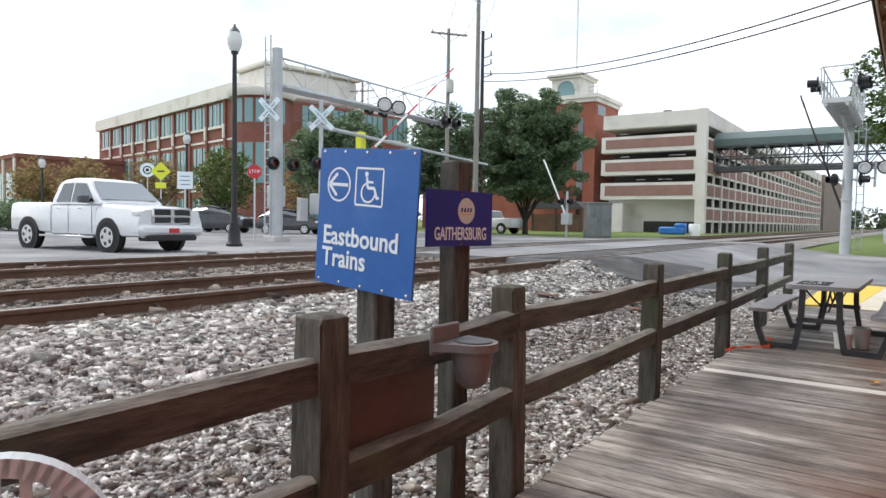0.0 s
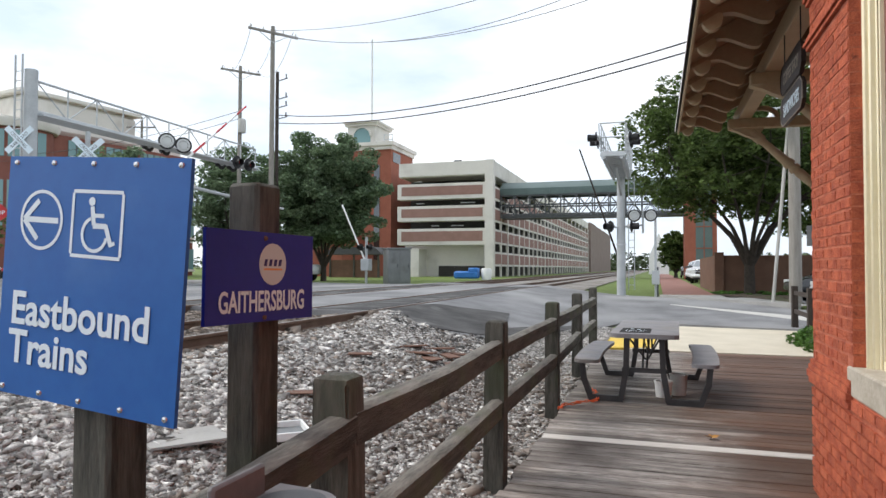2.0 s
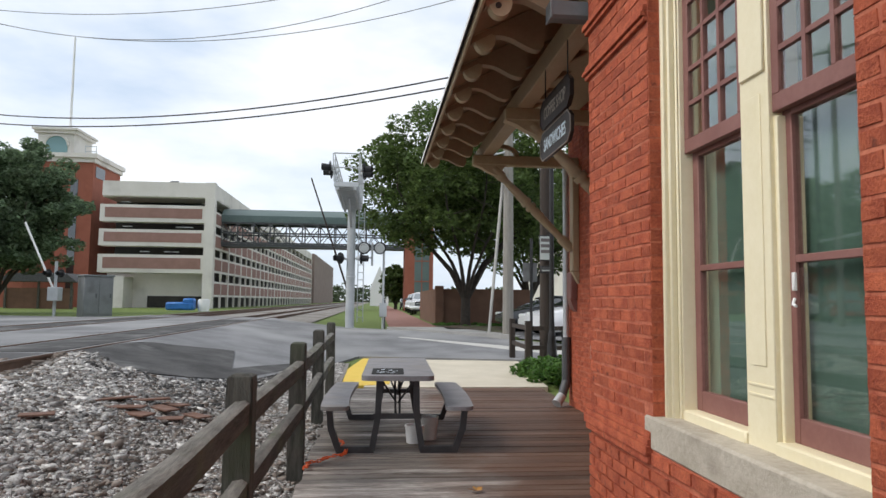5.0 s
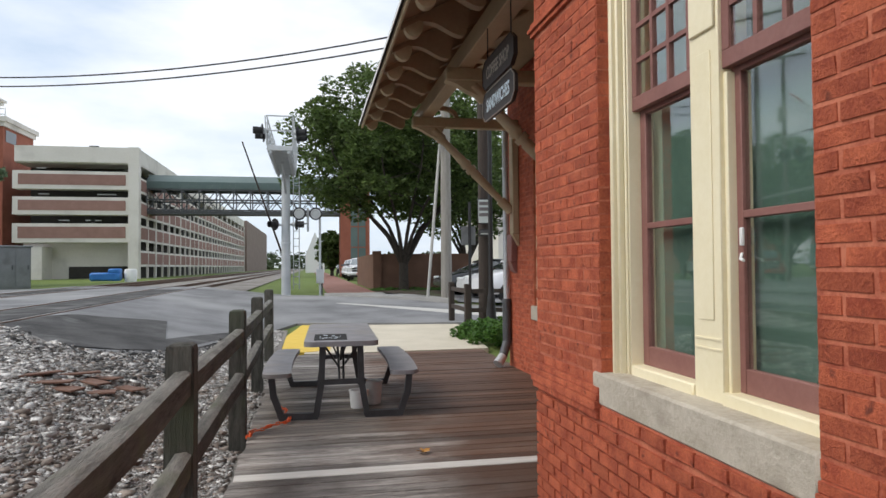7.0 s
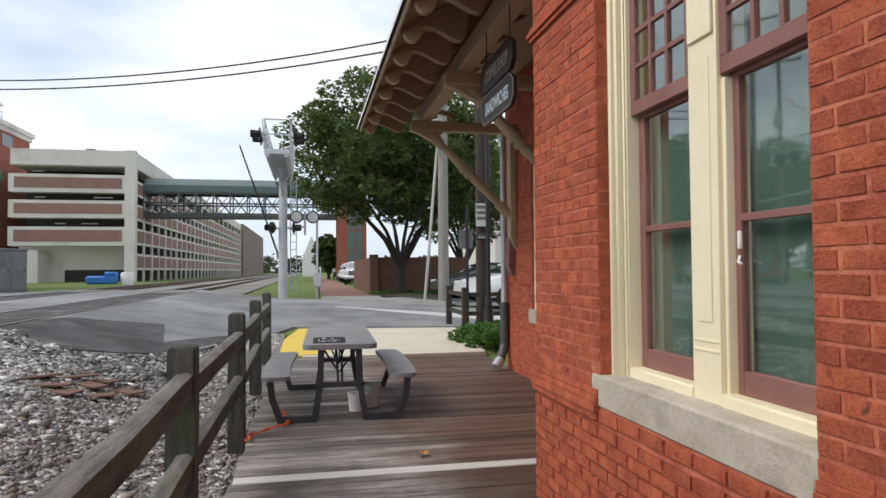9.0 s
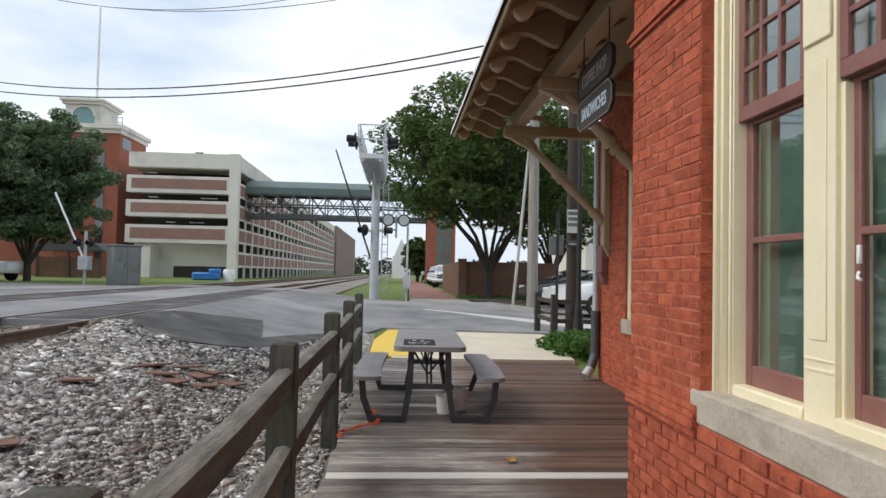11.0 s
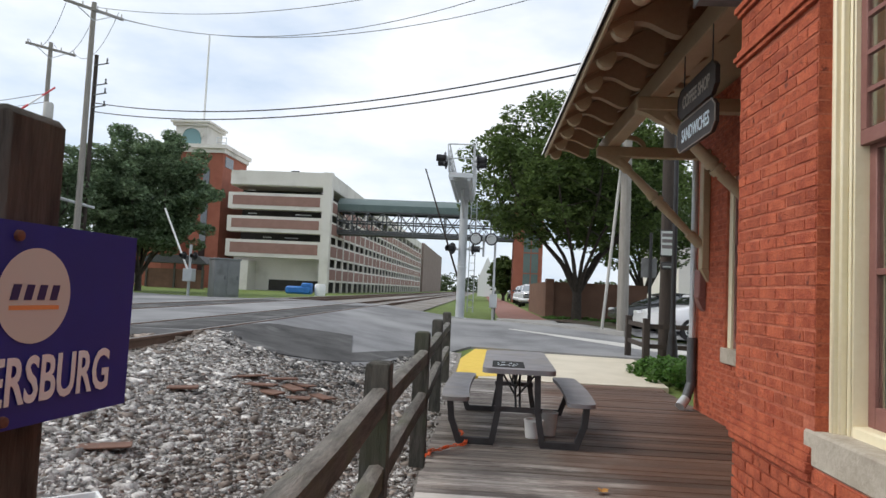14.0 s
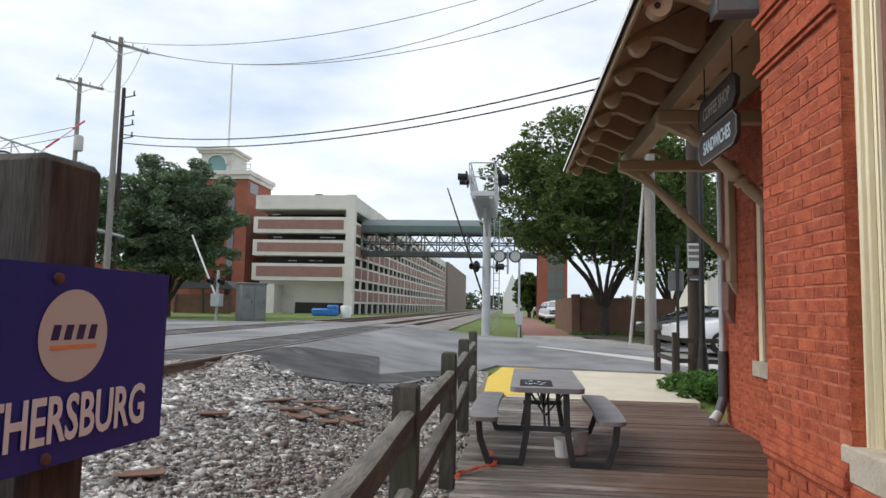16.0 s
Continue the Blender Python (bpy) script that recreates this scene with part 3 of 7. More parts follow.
# crushed stone: irregular many-sided pebbles, joined
def stones(name, count, xr, yr, size, material, seed, parent=None, keep=None):
    r = np.random.RandomState(seed)
    ico = np.array([(-1, -1, -1), (1, -1, -1), (1, 1, -1), (-1, 1, -1), (-1, -1, 1), (1, -1, 1), (1, 1, 1), (-1, 1, 1)]) * 0.72
    tris = np.array([(0, 2, 1), (0, 3, 2), (4, 5, 6), (4, 6, 7), (0, 1, 5), (0, 5, 4), (1, 2, 6), (1, 6, 5), (2, 3, 7), (2, 7, 6), (3, 0, 4), (3, 4, 7)])
    xs, ys = r.uniform(*xr, count), r.uniform(*yr, count)
    if keep:
        ok = np.array([keep(x, y) for x, y in zip(xs, ys)])
        xs, ys = xs[ok], ys[ok]
    n = len(xs)
    zs = np.array([land(x, y) + rough_bed(x, y) for x, y in zip(xs, ys)])
    s = size * r.lognormal(0, 0.38, n)
    if material is STONE:
        s = s * np.array([0.70 + 0.42 * smooth(-4.0, -5.6, x) for x in xs])
    v = (ico[None] + r.uniform(-0.62, 0.62, (n, 8, 3))) * np.stack([s * 1.15, s * r.uniform(0.45, 0.95, n), s * r.uniform(0.28, 0.62, n)], 1)[:, None]
    a, b = r.uniform(0, 6.28, n), r.normal(0, 0.5, n)
    ca, sa, cb, sb = np.cos(a)[:, None], np.sin(a)[:, None], np.cos(b)[:, None], np.sin(b)[:, None]
    x, y, z = v[..., 0], v[..., 1] * cb - v[..., 2] * sb, v[..., 1] * sb + v[..., 2] * cb
    v = np.stack([x * ca - y * sa + xs[:, None], x * sa + y * ca + ys[:, None], z + (zs + s * 0.12)[:, None]], -1).reshape(-1, 3)
    f = (tris[None] + np.arange(n)[:, None, None] * 8).reshape(-1, 3)
    me = bpy.data.meshes.new(name)
    me.vertices.add(len(v))
    me.vertices.foreach_set("co", v.ravel())
    me.loops.add(len(f) * 3)
    me.loops.foreach_set("vertex_index", f.ravel())
    me.polygons.add(len(f))
    me.polygons.foreach_set("loop_start", np.arange(0, len(f) * 3, 3))
    me.update(calc_edges=True)
    me.materials.append(material)
    return new(name, me)


def off_road(x, y):
    return y < road_edge(x) + 0.12 + 0.3 * noise.noise((x * 2, y * 2, 0))


tagged(stones("ballast_stone", 86000, (-6.9, -3.05), (1.5, 9.0), 0.0205, STONE, 1, keep=off_road), "grey and white crushed ballast stones", "gravel", kind="stuff")
tagged(stones("ballast_stone", 54000, (-6.9, -3.05), (8.8, 20.6), 0.0195, STONE, 2, keep=off_road), "grey and white crushed ballast stones", "gravel", kind="stuff")
tagged(stones("dusty_stone", 15000, (-15.0, -6.5), (1.0, 15.8), 0.032, STONE_DARK, 3, keep=lambda x, y: not any(abs(x - q) < 0.09 for q in RAIL_X)), "brown dusty ballast between the rails", "gravel", kind="stuff")
tagged(stones("brown_stone", 15000, (-6.9, -3.05), (2.5, 15.0), 0.0205, STONE_DARK, 7, keep=off_road), "brown dusty stones mixed into the ballast", "gravel", kind="stuff")
tagged(stones("asphalt_crumb", 13000, (-6.7, -3.6), (13.0, 20.0), 0.021, CRUMBS, 4, keep=lambda x, y: off_road(x, y) and y > road_edge(x) - 0.75 + 0.9 * noise.noise((x * 1.3, y * 1.3, 5))),
       "dark crumbled asphalt along the road edge", "rubble", kind="stuff")
tagged(stones("asphalt_crumb", 2600, (-5.6, -3.9), (12.6, 15.6), 0.019, CRUMBS, 5, keep=lambda x, y: (x + 4.7) ** 2 + ((y - 14.1) * 0.6) ** 2 < 0.30 + 0.35 * noise.noise((x * 2, y * 2, 7))),
       "dark crumbled asphalt beside the rusty plates", "rubble", kind="stuff")

# ---- deck ----
DECK_X0, DECK_Y1 = -2.98, 16.45
deck = structure("deck", box(B(), DECK_X0 + 0.02, -3.0, -0.30, 0.62, DECK_Y1 - 0.02, -0.045), TIE, "timber frame under the platform boards")
plank_meshes = []
for k in range(6):
    bm = B()
    box(bm, 0, 0, -0.038, 3.55, 0.138, 0, 0.004)
    for v in bm.verts:
        v.co.z += random.uniform(-0.0015, 0.0015)
    me = bpy.data.meshes.new("plank")
    bm.to_mesh(me)
    bm.free()
    plank_meshes.append(me)
y = -2.9
k = 0
while y < DECK_Y1 - 0.1:
    me = plank_meshes[k % 6]
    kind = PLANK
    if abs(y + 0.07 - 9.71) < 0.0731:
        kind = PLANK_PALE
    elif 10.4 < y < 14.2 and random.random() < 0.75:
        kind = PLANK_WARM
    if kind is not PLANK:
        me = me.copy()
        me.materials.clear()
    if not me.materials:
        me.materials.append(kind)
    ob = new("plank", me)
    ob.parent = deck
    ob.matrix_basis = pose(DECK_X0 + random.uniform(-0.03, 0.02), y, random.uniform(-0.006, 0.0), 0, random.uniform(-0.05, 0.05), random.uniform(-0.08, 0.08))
    y += 0.146
    k += 1

# concrete pad with the yellow warning corner, beyond the deck
bm = B()
prism(bm, [(-2.55, DECK_Y1), (0.72, DECK_Y1), (1.3, 21.9), (-0.6, 22.4), (-2.2, 22.5)], (1, 0, 0), (0, 1, 0), (0, 0, 1), 0.14, (0, 0, -0.135))
structure("concrete_pad", bm, CONCRETE, "pale concrete pad at the end of the deck")
bm = B()
prism(bm, [(-2.95, DECK_Y1 + 0.05), (-2.1, DECK_Y1 + 0.4), (-1.75, 22.3), (-2.65, 22.3), (-2.95, 19.5)], (1, 0, 0), (0, 1, 0), (0, 0, 1), 0.14, (0, 0, -0.129))
pad = structure("yellow_edge", bm, YELLOW, "yellow warning strip along the pad")

# ---- split-rail fence ----
POSTS = [(-2.99, 2.3, 1.10), (-2.99, 4.46, 1.11), (-3.07, 5.95, 1.10), (-3.09, 8.42, 1.11), (-3.07, 10.98, 1.12), (-3.10, 13.6, 1.12), (-3.12, 16.3, 1.13)]
fence = thing("fence", "weathered brown timber post-and-rail fence beside the deck", "fence")
for i, (x, y, h) in enumerate(POSTS):
    bm = B()
    w = 0.072 if i else 0.08
    z0, lean = -0.45, random.uniform(-0.012, 0.012)
    lv = [[bm.verts.new((x + sx * q + lean * z, y + sy * q, z)) for sx, sy in ((-1, -1), (1, -1), (1, 1), (-1, 1))]
          for z, q in ((z0, w * 1.02), (0.3, w), (0.8, w * 0.985), (h - 0.035, w * 0.97), (h - 0.012, w * 0.88), (h, w * 0.6))]
    for a, b in zip(lv, lv[1:]):
        for s in range(4):
            bm.faces.new((a[s], a[(s + 1) % 4], b[(s + 1) % 4], b[s]))
    bm.faces.new(lv[0][::-1])
    bm.faces.new(lv[-1])
    bmesh.ops.bevel(bm, geom=[e for e in bm.edges if abs(e.verts[0].co.z - e.verts[1].co.z) > 0.1], offset=0.012, segments=2, affect="EDGES")
    part("post", bm, POST, fence)
for (xa, ya, ha), (xb, yb, hb) in zip(POSTS, POSTS[1:]):
    for zc in (0.90, 0.50):
        bm = B()
        pts = [Vector((xa + 0.02, ya, zc + random.uniform(-0.015, 0.015))), Vector(((xa + xb) / 2 + 0.015, (ya + yb) / 2, zc - random.uniform(0.0, 0.02))), Vector((xb + 0.02, yb, zc + random.uniform(-0.015, 0.015)))]
        sec = [(-0.042, -0.058), (0.042, -0.064), (0.046, 0.05), (0.02, 0.066), (-0.03, 0.062), (-0.045, 0.04)]
        rings = [[bm.verts.new(p + Vector((sx * random.uniform(0.92, 1.05), 0, sz * random.uniform(0.94, 1.05)))) for sx, sz in sec] for p in (pts[0], pts[0].lerp(pts[1], 0.5), pts[1], pts[1].lerp(pts[2], 0.5), pts[2])]
        for a, b in zip(rings, rings[1:]):
            for s in range(6):
                bm.faces.new((a[s], a[(s + 1) % 6], b[(s + 1) % 6], b[s]))
        bm.faces.new(rings[0])
        bm.faces.new(rings[-1][::-1])
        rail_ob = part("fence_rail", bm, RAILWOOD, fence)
        # upward faces take the paler wood, for weathering and light from above
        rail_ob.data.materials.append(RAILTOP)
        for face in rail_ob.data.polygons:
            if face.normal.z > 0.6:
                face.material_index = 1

# ---- station building ----
BAY_X, BAY_Y1, MAIN_X, MAIN_Y1 = -0.98, 8.91, 0.52, 14.47
WIN_Y0, WIN_Y1, SILL_Z0, SILL_Z1, WIN_Z1 = 6.46, 7.945, 0.78, 0.95, 3.25
station = structure("wall_station", box(B(), MAIN_X + 0.12, BAY_Y1, -0.3, MAIN_X + 0.35, MAIN_Y1, 4.3), MORTAR, "red brick main wall of the station")
bm = B()
C = 0.0032
for y0, y1, z0, z1 in ((-3.0, WIN_Y0, -0.3, 4.6), (WIN_Y1, BAY_Y1, -0.3, 4.6), (WIN_Y0, WIN_Y1, -0.3, SILL_Z0), (WIN_Y0, WIN_Y1, WIN_Z1, 4.6)):
    box(bm, BAY_X + C, y0, z0, BAY_X + 0.34, y1 - (C if y1 == BAY_Y1 else 0), z1)
bay = structure("wall_bay", bm, MORTAR, "red brick bay wall facing the platform")
bm = B()
box(bm, BAY_X + 0.34, BAY_Y1 - 0.30, -0.3, MAIN_X + 0.35, BAY_Y1 - C, 4.6)
bay_end = structure("wall_bay_end", bm, MORTAR, "red brick end of the bay")
bm = B()
box(bm, MAIN_X + 0.35, MAIN_Y1 - 0.25, -0.3, 9.0, MAIN_Y1 - C, 4.3)
box(bm, MAIN_X + C, BAY_Y1, -0.3, MAIN_X + 0.12, 11.75, 4.3)
box(bm, MAIN_X + C, 13.3, -0.3, MAIN_X + 0.12, MAIN_Y1, 4.3)
box(bm, MAIN_X + C, 11.75, -0.3, MAIN_X + 0.12, 13.3, 0.78)
box(bm, MAIN_X + C, 11.75, 3.1, MAIN_X + 0.12, 13.3, 4.3)
structure("wall_station_face", bm, MORTAR, "mortared backing of the main wall")
bm = B()
box(bm, BAY_X + 0.36, -3.0, -0.35, 9.0, MAIN_Y1 - 0.3, -0.31)
structure("floor_inside", bm, TIE)
bm = B()
box(bm, BAY_X + 0.36, -3.0, 4.35, 9.0, MAIN_Y1 - 0.3, 4.4)
structure("ceiling_inside", bm, CREAM_DIM)
bm = B()
box(bm, 8.8, -3.0, -0.3, 9.0, MAIN_Y1 - 0.3, 4.3)
box(bm, BAY_X + 0.36, -3.2, -0.3, 9.0, -3.0, 4.6)
structure("wall_back", bm, MORTAR)

# window in the bay: twin sashes, cream frame, stone sill
window = tagged(new("window_1"), "twin sash window with cream frame and green blinds", kind="structure")
FX, CW, MU0, MU1 = BAY_X + 0.125, 0.088, 7.11, 7.31
bm = B()
box(bm, BAY_X - 0.008, WIN_Y0 - 0.0, SILL_Z0, BAY_X + 0.20, WIN_Y1 + 0.09, SILL_Z1 - 0.004, 0.012)
part("window_sill", bm, SILLSTONE, window, "chipped grey sandstone sill")
bm = B()
for y0, y1 in ((WIN_Y0, WIN_Y0 + CW), (WIN_Y1 - CW, WIN_Y1)):
    box(bm, FX, y0, SILL_Z1 - 0.02, FX + 0.19, y1, WIN_Z1, 0.004)
for y0, y1, d in ((WIN_Y1 - 0.030, WIN_Y1, 0.062), (WIN_Y1 - 0.052, WIN_Y1 - 0.033, 0.040), (WIN_Y1 - 0.080, WIN_Y1 - 0.058, 0.012), (WIN_Y0, WIN_Y0 + 0.030, 0.062)):
    box(bm, FX - d, y0, SILL_Z1 - 0.02, FX, y1, WIN_Z1, 0.008)
part("window_frame", bm, CREAM, window, "moulded cream window casing")
bm = B()
box(bm, FX + 0.008, MU0, SILL_Z1 - 0.02, FX + 0.19, MU1, WIN_Z1, 0.004)
box(bm, FX + 0.028, MU0 - 0.022, SILL_Z1 - 0.02, FX + 0.19, MU0, 2.25, 0.004)
box(bm, FX + 0.028, MU1, SILL_Z1 - 0.02, FX + 0.19, MU1 + 0.022, 2.25, 0.004)
box(bm, FX + 0.003, MU0 + 0.05, SILL_Z1 + 0.32, FX + 0.008, MU1 - 0.05, 2.36, 0.003)
for zz in (SILL_Z1 + 0.20, SILL_Z1 + 0.24):
    box(bm, FX + 0.004, MU0 + 0.012, zz, FX + 0.008, MU1 - 0.012, zz + 0.008)
box(bm, FX - 0.004, MU0 + 0.012, 2.44, FX + 0.008, MU1 - 0.012, WIN_Z1, 0.005)
part("mullion", bm, CREAM, window, "panelled cream mullion")
bm = B()
box(bm, FX - 0.004, WIN_Y0 + CW, SILL_Z1 - 0.022, FX + 0.1, MU0, SILL_Z1 + 0.045, 0.008)
box(bm, FX - 0.004, MU1, SILL_Z1 - 0.022, FX + 0.1, WIN_Y1 - CW, SILL_Z1 + 0.045, 0.008)
part("inner_sill", bm, CREAM, window, "cream wooden sub-sill")
MEET = 2.285
for y0, y1 in ((WIN_Y0 + CW, MU0), (MU1, WIN_Y1 - CW)):
    xs = FX + 0.066
    bm = B()
    st = 0.055
    box(bm, xs, y0, SILL_Z1 + 0.045, xs + 0.04, y0 + st, MEET, 0.003)
    box(bm, xs, y1 - st, SILL_Z1 + 0.045, xs + 0.04, y1, MEET, 0.003)
    box(bm, xs, y0 + st, SILL_Z1 + 0.045, xs + 0.04, y1 - st, SILL_Z1 + 0.14, 0.003)
    box(bm, xs, y0 + st, MEET - 0.04, xs + 0.04, y1 - st, MEET, 0.003)
    box(bm, xs, y0 + st, 1.672, xs + 0.04, y1 - st, 1.702, 0.003)
    low = part("lower_sash", bm, SASH, window, "red-brown lower sash")
    for z0, z1 in ((SILL_Z1 + 0.14, 1.672), (1.702, MEET - 0.04)):
        bm = B()
        box(bm, xs + 0.016, y0 + st, z0, xs + 0.020, y1 - st, z1)
        part("pane", bm, GLASS, low, "glass pane").visible_shadow = False
    bm = B()
    xu = xs - 0.042
    box(bm, xu, y0, MEET - 0.02, xu + 0.035, y1, MEET + 0.05, 0.003)
    box(bm, xu, y0, MEET + 0.05, xu + 0.035, y0 + 0.05, WIN_Z1, 0.003)
    box(bm, xu, y1 - 0.05, MEET + 0.05, xu + 0.035, y1, WIN_Z1, 0.003)
    ncol, cw = 3, (y1 - y0 - 0.10) / 3
    for c in range(1, ncol):
        box(bm, xu, y0 + 0.05 + c * cw - 0.011, MEET + 0.05, xu + 0.03, y0 + 0.05 + c * cw + 0.011, WIN_Z1)
    for rz in range(1, 6):
        zc = MEET + 0.05 + rz * 0.175
        box(bm, xu + 0.002, y0 + 0.05, zc - 0.011, xu + 0.028, y1 - 0.05, zc + 0.011)
    up = part("upper_sash", bm, SASH, window, "small-paned upper sash")
    for c in range(ncol):
        for rz in range(6):
            bm = B()
            z0 = MEET + 0.05 + rz * 0.175 + (0.011 if rz else 0)
            box(bm, xu + 0.012, y0 + 0.05 + c * cw + (0.011 if c else 0), z0, xu + 0.016, y0 + 0.05 + (c + 1) * cw - (0.011 if c < 2 else 0), min(WIN_Z1, MEET + 0.05 + (rz + 1) * 0.175 - 0.011))
            part("pane", bm, GLASS, up).visible_shadow = False
    bm = B()
    n = 14
    cols = [[bm.verts.new((xs + 0.075 + 0.004 * math.sin(i * 0.9), y0 + (y1 - y0) * i / n, zz)) for zz in (SILL_Z1, WIN_Z1)] for i in range(n + 1)]
    for a, b in zip(cols, cols[1:]):
        bm.faces.new((a[0], b[0], b[1], a[1])).smooth = True
    part("blind", bm, GREENTINT, window, "green fabric blind")
bm = B()
box(bm, FX + 0.052, 7.045, 1.565, FX + 0.066, 7.062, 1.635, 0.003)
rod(bm, (FX + 0.062, 7.06, 1.535), (FX + 0.045, 7.045, 1.515), 0.006, n=8)
rod(bm, (FX + 0.045, 7.045, 1.515), (FX + 0.040, 7.02, 1.507), 0.006, n=8)
part("latch", bm, WHITE, window, "small white sash latch")

# window in the main wall
window2 = tagged(new("window_2"), "tall cream-framed window beside the sign bracket", kind="structure")
bm = B()
box(bm, MAIN_X - 0.03, 11.7, 0.76, MAIN_X + 0.12, 13.38, 0.95, 0.01)
part("window_sill", bm, SILLSTONE, window2, "grey stone sill")
bm = B()
for y0, y1 in ((11.75, 11.87), (13.18, 13.30), (12.46, 12.58)):
    box(bm, MAIN_X + 0.03, y0, 0.95, MAIN_X + 0.11, y1, 3.1, 0.006)
part("window_frame", bm, CREAM, window2)
bm = B()
for y0, y1 in ((11.87, 12.46), (12.58, 13.18)):
    for za, zb in ((0.95, 1.05), (2.15, 2.22), (3.02, 3.1)):
        box(bm, MAIN_X + 0.06, y0, za, MAIN_X + 0.10, y1, zb)
    box(bm, MAIN_X + 0.06, y0, 1.05, MAIN_X + 0.10, y0 + 0.05, 3.02)
    box(bm, MAIN_X + 0.06, y1 - 0.05, 1.05, MAIN_X + 0.10, y1, 3.02)
part("sash", bm, SASH, window2)
for y0, y1 in ((11.92, 12.41), (12.63, 13.13)):
    bm = B()
    box(bm, MAIN_X + 0.078, y0, 1.05, MAIN_X + 0.082, y1, 3.02)
    part("pane", bm, GLASS, window2).visible_shadow = False

# string courses and the proud plinth of the bay
for z0, z1, d in ((0.71, 0.75, 0.026), (0.75, 0.80, 0.036), (0.80, 0.835, 0.026), (0.835, 0.87, 0.016), (2.99, 3.02, 0.02), (3.02, 3.05, 0.035), (3.05, 3.085, 0.02), (3.30, 3.33, 0.02), (3.33, 3.37, 0.035)):
    bm = B()
    for y0, y1 in ((-3.0, WIN_Y0 - 0.004), (WIN_Y1 + 0.004, BAY_Y1 + d)):
        if z0 > 3.2:
            y0, y1 = (WIN_Y1 - 1.6, BAY_Y1 + d) if y0 > 0 else (-3.0, WIN_Y1 - 1.6)
        box(bm, BAY_X - d, y0, z0, BAY_X + 0.02, y1, z1, 0.004)
    box(bm, BAY_X + 0.02, BAY_Y1 - 0.01, z0, MAIN_X, BAY_Y1 + d, z1, 0.004)
    structure("trim_string_course", bm, BRICK_JOINED, "moulded red brick string course")

# ---- eave: rafters, soffit, purlin, brackets ----
EAVE_X, EAVE_Z, RIDGE_X, RIDGE_Z = -1.66, 3.60, 3.2, 6.2
SLOPE = (RIDGE_Z - EAVE_Z) / (RIDGE_X - EAVE_X)
ROOF_Y0, ROOF_Y1 = 9.0, 14.72
roof = tagged(new("roof"), "dark shingled station roof with a deep brown eave", kind="structure")
bm = B()
prism(bm, [(EAVE_X, EAVE_Z + 0.02), (RIDGE_X, RIDGE_Z + 0.02), (RIDGE_X, RIDGE_Z + 0.045), (EAVE_X, EAVE_Z + 0.045)], (1, 0, 0), (0, 0, 1), (0, 1, 0), ROOF_Y1 - ROOF_Y0, (0, ROOF_Y0, 0))
part("soffit", bm, SOFFIT, roof, "brown boarded soffit")
bm = B()
prism(bm, [(EAVE_X - 0.05, EAVE_Z + 0.03), (RIDGE_X, RIDGE_Z + 0.05), (RIDGE_X, RIDGE_Z + 0.09), (EAVE_X - 0.05, EAVE_Z + 0.065)], (1, 0, 0), (0, 0, 1), (0, 1, 0), ROOF_Y1 - ROOF_Y0 + 0.06, (0, ROOF_Y0 - 0.02, 0))
part("shingles", bm, SHINGLE, roof, "dark roof shingles")
bm = B()
box(bm, EAVE_X - 0.02, ROOF_Y0, EAVE_Z - 0.03, EAVE_X + 0.005, ROOF_Y1, EAVE_Z + 0.035, 0.004)
part("fascia", bm, CREAM_DIM, roof, "thin eave board")
bm = B()
box(bm, EAVE_X - 0.056, ROOF_Y0 - 0.02, EAVE_Z + 0.008, EAVE_X - 0.051, ROOF_Y1 + 0.04, EAVE_Z + 0.045)
part("drip_edge", bm, WHITE, roof, "white metal drip edge")
ry = 9.18
while ry < 14.7:
    prof = []
    L, n = 1.62, 72
    for i in range(n + 1):
        q = L * i / n
        base = EAVE_Z + 0.02 + SLOPE * q
        if q < 0.17:
            low = base - 0.05
        elif q < 0.60:
            low = 3.645 - 0.105 * smooth(0.24, 0.54, q) if q < 0.54 else 3.54 + 0.10 * (1 - math.sqrt(max(0.0, 1 - ((q - 0.54) / 0.06) ** 2)))
        else:
            low = base - 0.14
        prof.append((EAVE_X + 0.02 + q, min(low, base - 0.05)))
    prof += [(EAVE_X + 0.02 + L, EAVE_Z + 0.02 + SLOPE * L), (EAVE_X + 0.02, EAVE_Z + 0.02)]
    bm = B()
    prism(bm, prof, (1, 0, 0), (0, 0, 1), (0, 1, 0), 0.09, (0, ry - 0.045, 0))
    tail = part("rafter", bm, SOFFIT, roof, "scrolled rafter tail")
    # the knob is tan, not brown: the light on it is in its colour
    bm = B()
    knob = [(EAVE_X + 0.125 + 0.085 * math.cos(2 * math.pi * k / 20), EAVE_Z + 0.012 + 0.105 * math.sin(2 * math.pi * k / 20)) for k in range(20)]
    prism(bm, knob, (1, 0, 0), (0, 0, 1), (0, 1, 0), 0.084, (0, ry - 0.042, 0))
    bmesh.ops.bevel(bm, geom=[e for e in bm.edges if e.calc_face_angle(0) > 1.2], offset=0.014, segments=2, affect="EDGES")
    part("scroll_end", bm, CREAM_DIM, tail, "rounded rafter end in lighter paint for the light it catches")
    if ry < 9.5:
        # a dark disc paints the shade inside the drilled hole
        bm = B()
        rod(bm, (EAVE_X + 0.11, ry - 0.050, EAVE_Z - 0.015), (EAVE_X + 0.11, ry - 0.040, EAVE_Z - 0.015), 0.022, n=14)
        part("hole", bm, DARKVOID, tail, "dark disc for the shade in a drilled hole")
    ry += 0.668
bm = B()
box(bm, -0.885, ROOF_Y0, 3.60, -0.715, ROOF_Y1 - 0.05, 3.80, 0.01)
part("purlin", bm, CREAM_DIM, roof, "tan eave beam")
